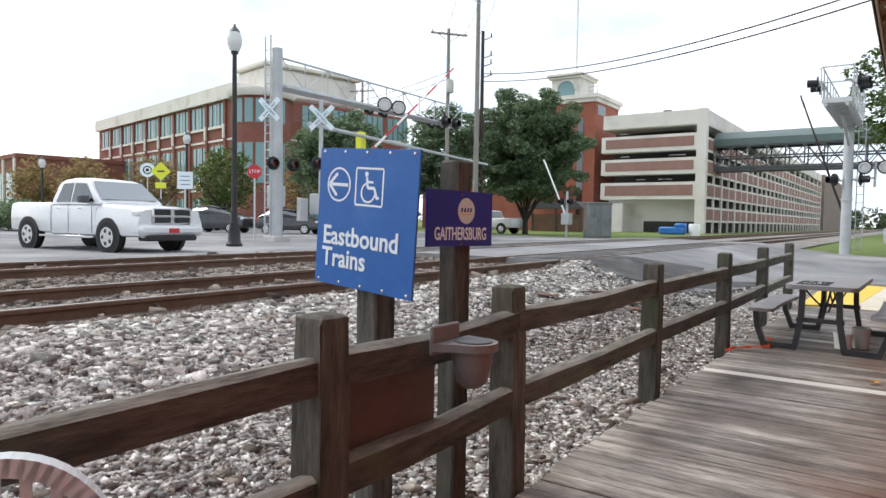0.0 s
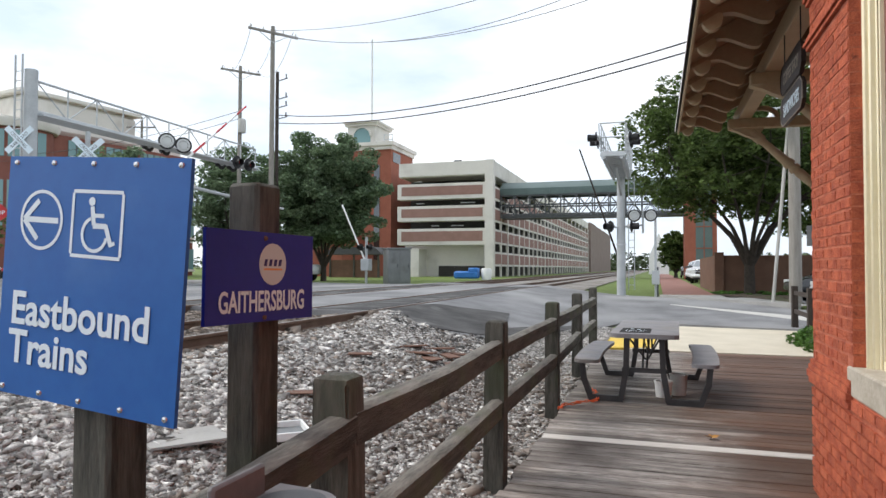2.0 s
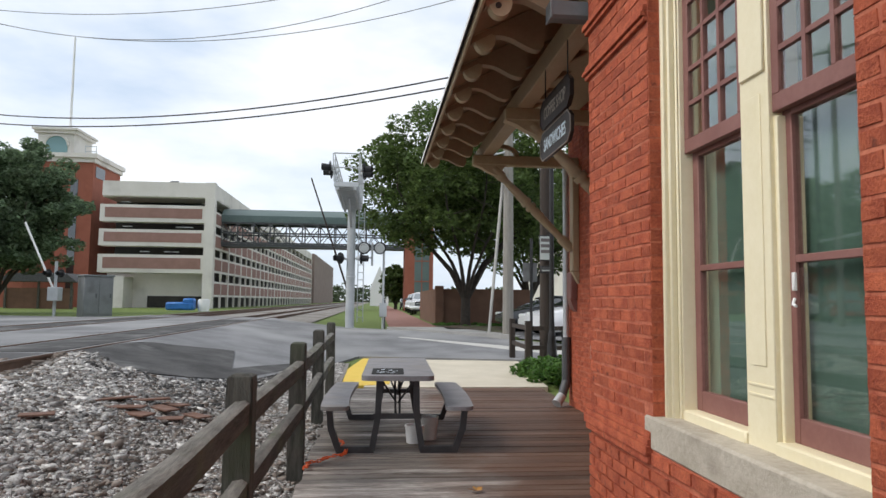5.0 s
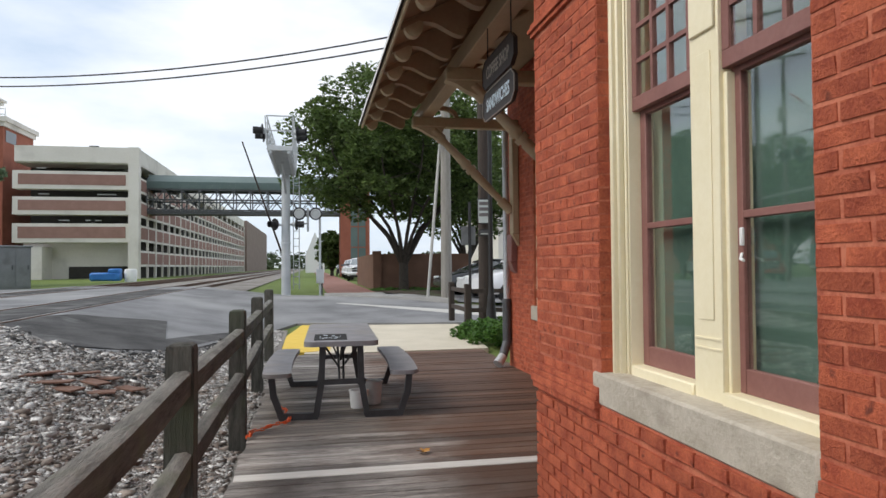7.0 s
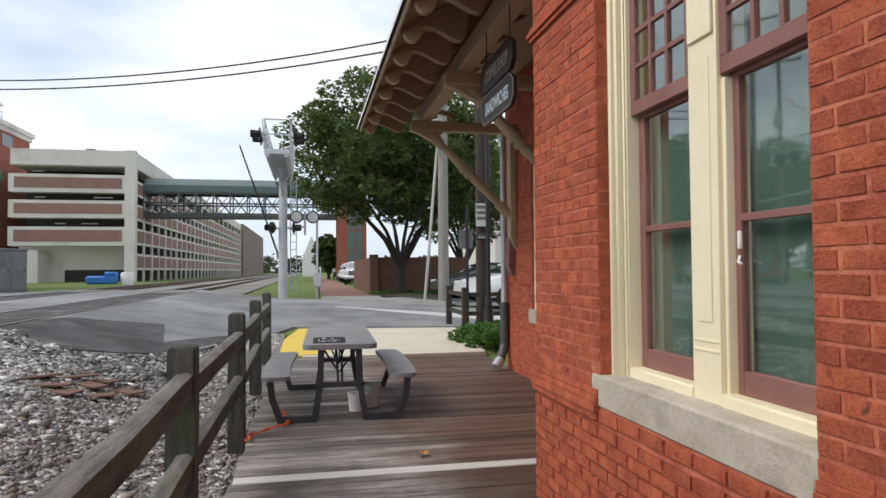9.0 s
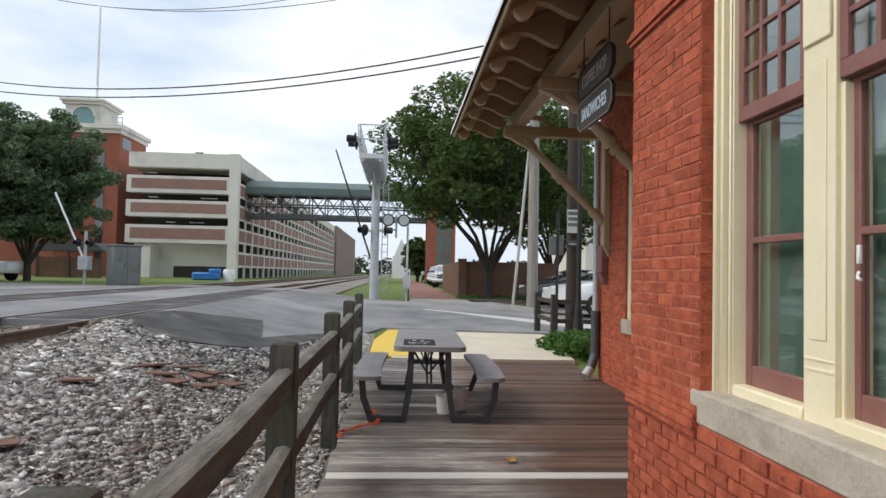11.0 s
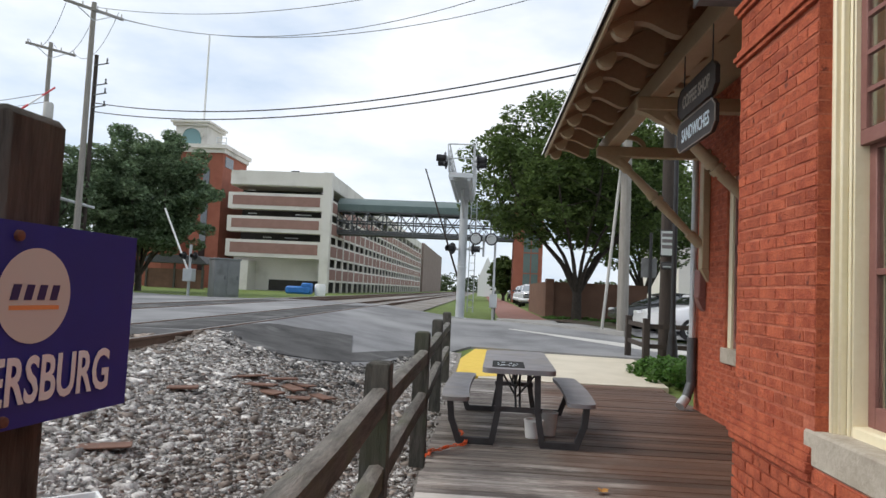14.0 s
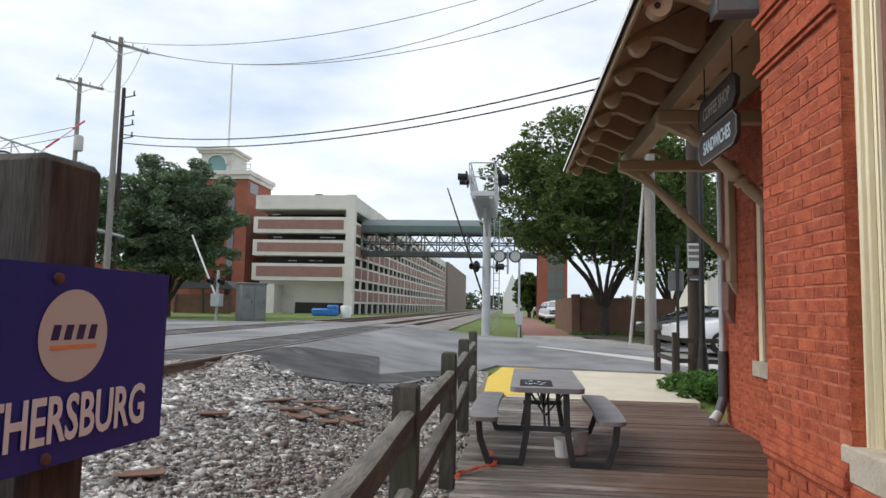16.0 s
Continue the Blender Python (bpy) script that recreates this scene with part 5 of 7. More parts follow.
rr = random.Random(3)
iv = [(rr.uniform(0.62, 1.6), rr.uniform(16.7, 18.8), rr.uniform(0.02, 0.26)) for i in range(40)]
tagged(leaves("ivy", iv, [rr.uniform(0.13, 0.24) for i in range(40)], 6500, 0.05, IVY, 4), "green ivy growing at the foot of the wall", "ivy", kind="stuff")

# street lamp, dark post with sign boards, wooden barrier beyond the deck
def street_lamp(x, y, z, h, s=1.0):
    sl = thing("street_lamp", "black fluted street lamp with milky acorn globe", "street lamp", (x, y, z), group="street lamps")
    bm = B()
    lathe(bm, [(0.24 * s, 0), (0.24 * s, 0.10), (0.19 * s, 0.16), (0.17 * s, 0.55), (0.13 * s, 0.75), (0.14 * s, 0.80), (0.10 * s, 0.9)], 14)
    part("base", bm, BLACK, sl)
    bm = B()
    lathe(bm, [(0.10 * s, 0.9), (0.085 * s, 1.2), (0.065 * s, h - 0.9 * s), (0.11 * s, h - 0.88 * s), (0.11 * s, h - 0.8 * s)], 12)
    part("pole", bm, BLACK, sl)
    bm = B()
    lathe(bm, [(0.13 * s, h - 0.8 * s), (0.21 * s, h - 0.62 * s), (0.23 * s, h - 0.45 * s), (0.16 * s, h - 0.24 * s)], 16)
    part("globe", bm, LAMPGLASS, sl, "milky acorn globe")
    bm = B()
    lathe(bm, [(0.17 * s, h - 0.24 * s), (0.12 * s, h - 0.15 * s), (0.04 * s, h - 0.07 * s), (0.03 * s, h)], 12)
    part("cap", bm, DARKMETAL, sl)
    return sl


street_lamp(1.37, 18.6, 0.0, 7.2, 0.62)
dp = thing("sign_pole", "dark timber pole carrying small hanging signboards", "pole", (1.75, 20.6, 0))
bm = B()
lathe(bm, [(0.15, -0.2), (0.14, 2.0), (0.13, 9.0)], 14)
part("pole", bm, POLEDARK, dp)
for z0, z1, w in ((2.50, 3.12, 0.26), (2.20, 2.38, 0.20)):
    bm = B()
    box(bm, -0.10 - w / 2, -0.30, z0, -0.10 + w / 2 + 0.1, -0.27, z1, 0.01)
    part("signboard", bm, BLACK, dp, "dark signboard with cream border")
    bm = B()
    box(bm, -0.08 - w / 2, -0.304, z0 + 0.03, 0.06 - 0.10 + w / 2, -0.3005, z1 - 0.03)
    face = part("sign_face", bm, SIGNBEIGE if z0 > 2.4 else DARKMETAL, dp, "pale worn sign face")
    for k in range(3 if z0 > 2.4 else 1):
        bm = B()
        zc = z0 + (z1 - z0) * (0.3 + 0.22 * k)
        box(bm, -0.06 - w / 2, -0.307, zc, 0.02 - 0.10 + w / 2, -0.3045, zc + (z1 - z0) * 0.13)
        part("print_bar", bm, ASHGREY if z0 > 2.4 else SIGNBEIGE, face, "worn print")
bs = thing("road_sign", "dark thin post with a grey sign seen from behind", "road sign", (1.73, 22.0, 0))
bm = B()
rod(bm, (0, 0, -0.2), (0, 0, 3.2), 0.04, n=8)
part("sign_post", bm, BLACK, bs)
bm = B()
box(bm, -0.22, 0.045, 2.05, 0.17, 0.055, 2.55, 0.003)
part("panel", bm, CABINET, bs, "grey back of the panel")
bm = B()
rod(bm, (1.86, 21.4, -0.1), (1.86, 21.4, 3.4), 0.035, n=10)
tagged(finish("marker_pole", bm, WHITE), "thin white pole beside the dark timber pole", "pole")
barrier = thing("barrier", "low dark timber barrier beyond the deck", "barrier")
for x, y in ((1.18, 20.0), (2.45, 19.9), (1.22, 22.0)):
    bm = B()
    box(bm, x - 0.07, y - 0.07, -0.2, x + 0.07, y + 0.07, 1.07, 0.01)
    part("post", bm, POLEDARK, barrier)
for z in (0.45, 0.90):
    for p, q in (((1.18, 20.0, z), (2.45, 19.9, z)), ((1.18, 20.0, z), (1.22, 22.0, z))):
        bm = B()
        beam(bm, p, q, 0.05, 0.10)
        part("bar", bm, POLEDARK, barrier)

# ---- parking garage ----
GZ = 0.42
garage = thing("parking_garage", "cream precast parking garage with brick spandrels and open decks", "parking garage", (-21.0, 82.4, 0))
GW, GL = 12.25, 118.0
LEVELS = ((12.05, 10.1), (9.25, 7.35), (6.4, 4.35))


def gpart(name, boxes, material, label=""):
    bm = B()
    for b in boxes:
        box(bm, *b)
    return part(name, bm, material, garage, label)


# solid near-black block in place of the shade between the decks
gpart("core", [(-GW + 0.1, 4.0, GZ - 0.5, -1.5, GL, 12.8)], DARKVOID, "dark block for the shade inside the parking decks")
gpart("roof_deck", [(-GW, 0.3, 12.9, 0.0, GL, 13.05)], GARAGE)
gpart("parapet", [(-GW, 0.0, 13.0, 0.0, 0.3, 14.7)], GARAGE, "plain cream parapet")
gpart("parapet", [(-0.3, 0.3, 13.0, 0.0, GL, 14.7)], GARAGE, "plain cream parapet")
gpart("corner_column", [(-0.95, -0.12, GZ - 0.5, 0.12, 0.9, 14.75)], GARAGE, "cream corner column")
for z1, z0 in LEVELS:
    gpart("spandrel", [(-GW - 0.2, 0.05, z0, -0.95, 0.30, z1)], GARAGE)
    bm = B()
    box(bm, -GW + 0.35, 0.02, z0 + 0.45, -1.25, 0.06, z1 - 0.35)
    part("brick_panel", bm, GARAGE_BRICK, garage, "red brick infill panel")
    gpart("deck_slab", [(-GW, 0.3, z0 - 0.05, -0.9, 1.2, z0 + 0.25)], GARAGE)
gpart("entrance_wall", [(-GW - 0.3, 3.2, GZ - 0.5, -1.6, 3.5, 4.4), (-GW, 0.2, GZ - 0.5, -9.6, 3.3, 3.9)], GARAGE, "pale entrance wall")
# near-black panel painted for the shade in the entrance
gpart("entrance_shade", [(-7.9, 3.12, GZ, -1.8, 3.19, 1.75)], DARKVOID, "dark panel for the shaded entrance")
bays = 15
bw = (GL - 0.9) / bays
for b in range(bays + 1):
    y = 0.9 + b * bw
    gpart("column", [(-0.22, y - 0.22, GZ - 0.5, 0.06, y + 0.22, 13.0)], GARAGE)
    if b == bays:
        break
    for z1, z0 in ((11.6, 9.9), (9.0, 7.2), (6.3, 4.5), (3.5, 1.7)):
        gpart("spandrel", [(-0.18, y + 0.22, z0, 0.0, y + bw - 0.22, z1)], GARAGE)
        bm = B()
        box(bm, -0.02, y + 0.42, z0 + 0.25, 0.025, y + bw - 0.42, z1 - 0.25)
        part("brick_panel", bm, GARAGE_BRICK, garage)
    gpart("mid_column", [(-0.2, y + bw / 2 - 0.14, GZ - 0.5, 0.04, y + bw / 2 + 0.14, 11.7)], GARAGE)
rr = random.Random(2)
for z in (12.75, 9.95, 7.1):
    for i in range(3):
        x = rr.uniform(-11, -2)
        gpart("tube_light", [(x, 0.9, z - 0.35, x + 1.0, 1.19, z - 0.25)], LAMPGLASS, "fluorescent tube light")
bm = B()
rod(bm, (-6.2, 6, 13), (-6.2, 6, 15.8), 0.08, n=8)
box(bm, -6.7, 5.9, 15.7, -5.7, 6.1, 15.85)
part("roof_light", bm, DARKMETAL, garage, "roof lamp post")
# stair tower
tower = thing("stair_tower", "red brick stair tower with white cornice and arched cupola", "tower", (-35.0, 84.0, 0))
bm = B()
box(bm, -6.6, 0, -0.2, 0, 8, 17.0)
part("shaft", bm, TOWER_BRICK, tower)
bm = B()
box(bm, -6.8, -0.2, 17.0, 0.2, 8.2, 17.5)
box(bm, -7.05, -0.45, 17.5, 0.45, 8.45, 18.0)
part("cornice", bm, GARAGE, tower, "white moulded cornice")
bm = B()
box(bm, -6.5, 0.5, 18.0, -2.5, 5.3, 20.4)
part("cupola", bm, GARAGE, tower, "white cupola")
bm = B()
box(bm, -6.8, 0.2, 20.4, -2.2, 5.6, 20.75)
box(bm, -7.0, -0.05, 20.75, -2.0, 5.85, 21.0)
part("cupola_cornice", bm, GARAGE, tower)
bm = B()
pts = [(-5.6, 17.9), (-3.2, 17.9)] + [(-4.4 + 1.2 * math.cos(radians(a)), 19.0 + 1.1 * math.sin(radians(a))) for a in range(0, 181, 15)]
prism(bm, pts, (1, 0, 0), (0, 0, 1), (0, 1, 0), 0.12, (0, 0.42, 0))
part("arched_window", bm, WINGLASS, tower, "dark arched window")
bm = B()
for i in range(12):
    a, b = radians(i * 15), radians(i * 15 + 15)
    beam(bm, (-4.4 + 1.3 * math.cos(a), 0.38, 19.0 + 1.2 * math.sin(a)), (-4.4 + 1.3 * math.cos(b), 0.38, 19.0 + 1.2 * math.sin(b)), 0.25, 0.2)
part("arch_trim", bm, GARAGE, tower)
bm = B()
box(bm, -0.1, 0.6, 15.4, 0.05, 3.2, 16.7)
box(bm, -2.4, -0.06, 1.0, -1.6, 0.02, 15.0)
part("tower_window", bm, CARGLASS, tower, "dark tower window")
bm = B()
for x in (-1.4, -0.2):
    rod(bm, (x, 1.0, 18.0), (x, 1.0, 19.2), 0.05, n=6)
for z in (18.5, 19.1):
    rod(bm, (-1.4, 1.0, z), (-0.2, 1.0, z), 0.05, n=6)
part("roof_rail", bm, GALV, tower)
bm = B()
rod(bm, (-38.9, 86.5, 20.9), (-38.9, 86.5, 32.7), 0.16, 0.12, 8)
tagged(finish("antenna_pole", bm, WHITE), "thin white antenna pole on the tower roof", "antenna")
# brick building beyond the garage and low brick block below the tower
bm = B()
box(bm, -34, 203, 0, -20.5, 290, 15.0)
tagged(finish("brick_block", bm, FAR_BRICK), "long plain grey-brown brick building behind the garage", "building")
bm = B()
box(bm, -58, 78, 0, -39.0, 90, 6.0)
tagged(finish("brick_block", bm, TOWER_BRICK), "low red brick building behind the tree", "building")
shed = thing("shelter", "low brown timber shelter with dark roof", "shelter", (-36.5, 70, GZ))
bm = B()
box(bm, 0, 0, 0, 6.0, 0.15, 1.9)
part("screen", bm, GARDENBRICK, shed)
bm = B()
prism(bm, [(-0.5, 2.5), (6.5, 2.5), (5.5, 3.3), (0.5, 3.3)], (1, 0, 0), (0, 0, 1), (0, 1, 0), 3.0, (0, -0.5, 0))
part("roof", bm, SHINGLE, shed)
for x in (0.1, 3.0, 5.9):
    bm = B()
    box(bm, x - 0.08, -0.2, 0, x + 0.08, -0.04, 2.5)
    part("post", bm, POST, shed)

# ---- footbridge ----
bridge = thing("footbridge", "covered footbridge with green metal roof and steel truss over the tracks", "footbridge", (0, 88.0, -0.85))
BX0, BX1, BZ = -21.0, 4.0, 9.0
bm = B()
prism(bm, [(-1.7, 11.6), (1.7, 11.6), (1.7, 12.4), (0.3, 13.3), (-0.3, 13.3), (-1.7, 12.4)], (0, 1, 0), (0, 0, 1), (1, 0, 0), BX1 - BX0, (BX0, 0, 0))
part("roof", bm, GREENMETAL, bridge, "green standing-seam roof")
x = BX0
while x < BX1:
    bm = B()
    box(bm, x - 0.03, -1.73, 11.6, x + 0.03, -1.69, 12.4)
    part("seam", bm, GREENMETAL, bridge)
    x += 0.9
bm = B()
box(bm, BX0, -1.5, BZ - 0.35, BX1, 1.5, BZ)
part("floor", bm, DARKMETAL, bridge)
for yy in (-1.55, 1.55):
    for z in (BZ + 0.1, BZ + 1.3, 11.5):
        bm = B()
        box(bm, BX0, yy - 0.08, z - 0.09, BX1, yy + 0.08, z + 0.09)
        part("chord", bm, DARKMETAL, bridge)
    n = 13
    for i in range(n):
        xa, xb = BX0 + (BX1 - BX0) * i / n, BX0 + (BX1 - BX0) * (i + 1) / n
        bm = B()
        beam(bm, (xa, yy, BZ), (xb, yy, 11.5), 0.09, 0.09)
        beam(bm, (xa, yy, 11.5), (xb, yy, BZ), 0.09, 0.09)
        part("diagonal", bm, DARKMETAL, bridge)
        bm = B()
        beam(bm, (xa, yy, BZ), (xa, yy, 11.6), 0.14, 0.14)
        part("upright", bm, DARKMETAL, bridge)
et = thing("lift_tower", "brick lift tower with tall green windows at the bridge end", "tower", (0.9, 86.0, 0.3))
bm = B()
box(bm, 0.2, 0, -0.3, 3.7, 4.4, 13.4)
part("shaft", bm, TOWER_BRICK, et)
bm = B()
box(bm, 1.4, -0.05, 1.0, 3.2, 0.02, 13)
part("glazing", bm, GREENMETAL, et, "tall green glazing")
bm = B()
for z in (3.5, 6.0, 8.5, 11.0):
    box(bm, 1.4, -0.09, z, 3.2, -0.05, z + 0.12)
box(bm, 2.25, -0.09, 1.0, 2.35, -0.05, 13)
part("glazing_bar", bm, TOWER_BRICK, et)

# ---- trees ----
def tree(x, y, z, trunk, crown_z, rx, rz, leaf, seed, nleaf, size, label, limbs=9, lean=0.0, clumps=420):
    t = thing("tree", label, "tree", (x, y, z))
    r = random.Random(seed)
    def inside(q):
        # keeps limbs within the crown
        q = Vector(q)
        q.z = min(q.z, crown_z + rz * 0.7)
        f = max(-0.95, min(0.95, (q.z - crown_z) / rz))
        most = 0.72 * rx * math.sqrt(1 - f * f)
        h = math.hypot(q.x, q.y)
        if h > most:
            q.x, q.y = q.x * most / h, q.y * most / h
        return q

    bm = B()
    rod(bm, (0, 0, -0.3), (lean * 0.3, 0, trunk * 0.55), 0.27, 0.22, 12)
    tips = []
    for i in range(limbs):
        a = 2 * math.pi * i / limbs + r.uniform(-0.25, 0.25)
        p = Vector((lean * 0.3, 0, trunk * r.uniform(0.40, 0.56)))
        rad = 0.12
        d = Vector((math.cos(a) * 0.55, math.sin(a) * 0.55, 1.0)).normalized()
        for s in range(5):
            q = inside(p + d * (crown_z - trunk * 0.5 + rz * 0.6) * 0.24 * r.uniform(0.85, 1.15))
            rod(bm, p, q, rad, rad * 0.72, 8)
            if s > 0:
                e = inside(q + Vector((math.cos(a + r.uniform(-1.3, 1.3)), math.sin(a + r.uniform(-1.3, 1.3)), r.uniform(-0.05, 0.5))) * rx * 0.3)
                rod(bm, q, e, rad * 0.45, rad * 0.15, 6)
                tips.append(e)
            p, rad = q, rad * 0.72
            d = (d + Vector((math.cos(a) * 0.30, math.sin(a) * 0.30, r.uniform(-0.1, 0.05)))).normalized()
        tips.append(p)
    part("trunk", bm, BARK, t, "grey-brown trunk with spreading limbs")
    cs, rs = [], []
    while len(cs) < clumps:
        v = Vector((r.gauss(0, 1), r.gauss(0, 1), r.gauss(0, 1))).normalized()
        k = r.uniform(0.2, 1.0) ** 0.6
        bulge = 1 + 0.08 * noise.noise(v * 2.2 + Vector((seed, 0, 0)))
        c = Vector((v.x * rx * k * bulge + lean, v.y * rx * k * bulge, crown_z + v.z * rz * k * bulge))
        if v.z < -0.75 and k > 0.8:
            continue
        cs.append(tuple(c))
        rs.append(r.uniform(0.11, 0.21) * rx * (1.25 - 0.5 * k))
    leaves("crown", cs, rs, nleaf, size, leaf, seed, t, 0.62)
    return t


tree(-28.2, 53.0, 0.4, 2.2, 7.0, 5.4, 5.2, LEAF_COOL, 11, 80000, 0.15, "dense round dark green street tree beside the garage")
tree(2.2, 38.4, 0.3, 2.6, 7.0, 6.1, 4.1, LEAF, 12, 62000, 0.12, "broad green shade tree with many spreading limbs", 13, 0.0, 250)
tree(-33.5, 36.0, 0.4, 2.6, 5.0, 3.4, 3.6, LEAF_COOL, 13, 20000, 0.15, "dark green tree behind the crossing mast", 6)
tree(-30.5, 44.0, 0.4, 2.6, 5.6, 3.6, 4.2, LEAF_COOL, 14, 20000, 0.15, "dark green tree near the utility poles", 6)
tree(7.5, 47.0, 0.3, 3.0, 6.8, 5.0, 5.2, LEAF, 15, 20000, 0.16, "tall green tree behind the garden wall", 7)
tree(0.3, 94.0, 0.3, 1.0, 3.3, 2.1, 2.7, LEAF, 16, 12000, 0.22, "small green tree at the end of the path", 6)
for x, y, s in ((-58, 37.5, 1), (-53, 41, 2), (-66, 35, 3), (-49, 47.5, 4), (-74, 34, 5), (-46, 36, 6)):
    tree(x, y, 0.4, 2.2, 3.9, 2.6, 3.0, LEAF_DRY if s < 6 else LEAF, 20 + s, 2600, 0.19, "thin yellowing street tree before the brick offices", 5)

# far woods on the horizon
rr = random.Random(8)
cs, rs = [], []
for i in range(240):
    a = rr.uniform(-80, 75)
    d = rr.uniform(300, 420)
    cs.append((d * math.sin(radians(a)), d * math.cos(radians(a)), rr.uniform(1, 5)))
    rs.append(rr.uniform(5, 9))
tagged(leaves("far_woods", cs, rs, 30000, 1.3, BACKDROP_TREES, 30), "far green woods on the horizon", "woods", kind="stuff")

# ---- crossing signals ----
def flasher(parent, p, facing, r=0.15, face=None):
    """A round signal head with its black target, hood and red lens, facing the given way."""
    p, f = Vector(p), Vector(facing).normalized()
    bm = B()
    rod(bm, p - f * 0.02, p, r * 1.9, n=20)
    t = part("target", bm, BLACK, parent, "round black signal target")
    bm = B()
    rod(bm, p, p + f * (0.06 if face else 0.28), r, r * 1.05, 14, caps=False)
    part("hood", bm, BLACK, t)
    bm = B()
    rod(bm, p + f * 0.002, p + f * 0.02, r * (1.5 if face else 0.95), n=18)
    part("lens", bm, face or REDLENS, t, "unlit lens" if face else "unlit red lens")
    bm = B()
    rod(bm, p - f * 0.02, p - f * 0.22, r * 0.9, r * 0.55, 12)
    part("housing", bm, SILVER, t)


def crossbuck(parent, p, yaw, s=0.62):
    m = Matrix.Translation(p) @ pose(0, 0, 0, 0, 0, yaw)
    for sg in (-1, 1):
        bm = B()
        box(bm, -s, -0.01, -0.11, s, 0.01, 0.11)
        o = part("crossbuck_arm", bm, SIGNWHITE, parent, "white crossbuck board")
        o.matrix_basis = m @ pose(0, -0.012 * sg, 0, 0, sg * 45, 0)
        word = "CROSSING" if sg > 0 else "RAILROAD"
        words("lettering", word, 0.17, o, BLACK, (0, -0.011, -0.06), (90, 0, 0), 0.0006, 0.95)


def lattice_arm(parent, a, b, h=1.0, n=9, mat_=SILVER):
    """A light truss from a to b: two chords, uprights, diagonals and a hand rail."""
    a, b = Vector(a), Vector(b)
    up = Vector((0, 0, h))
    for off, r in ((Vector(), 0.10), (up, 0.05)):
        bm = B()
        rod(bm, a + off, b + off, r, r * 0.8, 10)
        part("chord", bm, mat_, parent)
    for i in range(n + 1):
        p = a.lerp(b, i / n)
        bm = B()
        rod(bm, p, p + up, 0.03, n=6)
        part("upright", bm, mat_, parent)
        if i < n:
            q = a.lerp(b, (i + 1) / n)
            bm = B()
            rod(bm, p, q + up, 0.025, n=6) if i % 2 else rod(bm, p + up, q, 0.025, n=6)
            part("diagonal", bm, mat_, parent)


WZ = 0.42
cant = thing("signal_cantilever", "silver crossing signal cantilever with lattice arm over the road", "crossing signal", (-23.6, 22.0, WZ), group="crossing signals")
bm = B()
rod(bm, (0, 0, -0.3), (0, 0, 8.2), 0.26, 0.22, 16)
part("mast", bm, SILVER, cant)
bm = B()
for s in (-0.17, 0.17):
    rod(bm, (-0.24 + s, -0.30, 0), (-0.24 + s, -0.30, 8.7), 0.035, n=6)
for i in range(23):
    rod(bm, (-0.41, -0.30, 0.4 + i * 0.35), (-0.07, -0.30, 0.4 + i * 0.35), 0.02, n=5)
part("ladder", bm, SILVER, cant, "access ladder")
lattice_arm(cant, (0, 0.2, 6.7), (0.1, 14.0, 6.55), 1.15, 10)
bm = B()
box(bm, -0.5, 0.2, 6.55, 0.4, 14.0, 6.60)
part("catwalk", bm, GALV, cant, "grating catwalk")
bm = B()
rod(bm, (0.3, 1.5, 5.2), (0.4, 16.5, 4.55), 0.09, 0.07, 10)
part("lower_arm", bm, SILVER, cant)
for yy in (6.4, 7.5):
    flasher(cant, (0.55, yy, 6.75), (0.7, -0.72, 0), 0.20, LAMPGLASS)
    flasher(cant, (-0.45, yy, 6.6), (-1, 0.1, 0))
for yy in (11.7, 12.7):
    flasher(cant, (0.55, yy, 6.6), (1, -0.15, 0), 0.18)
    flasher(cant, (-0.45, yy, 6.6), (-1, 0.1, 0), 0.18)
bm = B()
box(bm, -0.3, 5.2, 4.2, 0.1, 5.55, 5.3, 0.02)
part("signal_box", bm, SIGNYELLOW, cant, "yellow traffic signal housing")
crossbuck(cant, (-0.1, -0.35, 5.6), 20)
bm = B()
box(bm, -0.55, -0.1, 1.5, 0.0, 0.5, 2.4, 0.03)
part("gate_machine", bm, SILVER, cant, "silver gate machine")
bm = B()
box(bm, -0.35, -0.45, -0.2, 0.35, 0.45, 0.25, 0.03)
part("footing", bm, KERB, cant)
for yy in (-0.5, 0.6):
    flasher(cant, (0.35, yy, 3.3), (0.9, -0.3, 0))

gate = thing("crossing_gate", "silver crossing gate mast with raised striped arm", "crossing gate", (-22.6, 23.6, WZ), group="crossing gates")
bm = B()
rod(bm, (0, 0, -0.2), (0, 0, 6.2), 0.09, n=12)
part("mast", bm, SILVER, gate)
crossbuck(gate, (0.15, -0.12, 5.4), 35, 0.7)
bm = B()
box(bm, -0.35, -0.35, 1.2, 0.35, 0.30, 2.1, 0.03)
part("gate_machine", bm, SILVER, gate)
bm = B()
box(bm, -0.7, -0.75, 0.9, -0.45, -0.3, 1.9, 0.02)
part("counterweight", bm, GALV, gate, "grey counterweight")
a, b = Vector((0.1, 0.2, 2.0)), Vector((0.4, 9.6, 9.4))
for i in range(12):
    bm = B()
    beam(bm, a.lerp(b, i / 12), a.lerp(b, (i + 1) / 12), 0.05, 0.13 - 0.006 * i)
    part("arm_stripe", bm, STOPRED if i % 2 else WHITE, gate)
for yy in (-0.32, 0.32):
    flasher(gate, (0.12, yy, 3.4), (0.95, -0.25, 0))

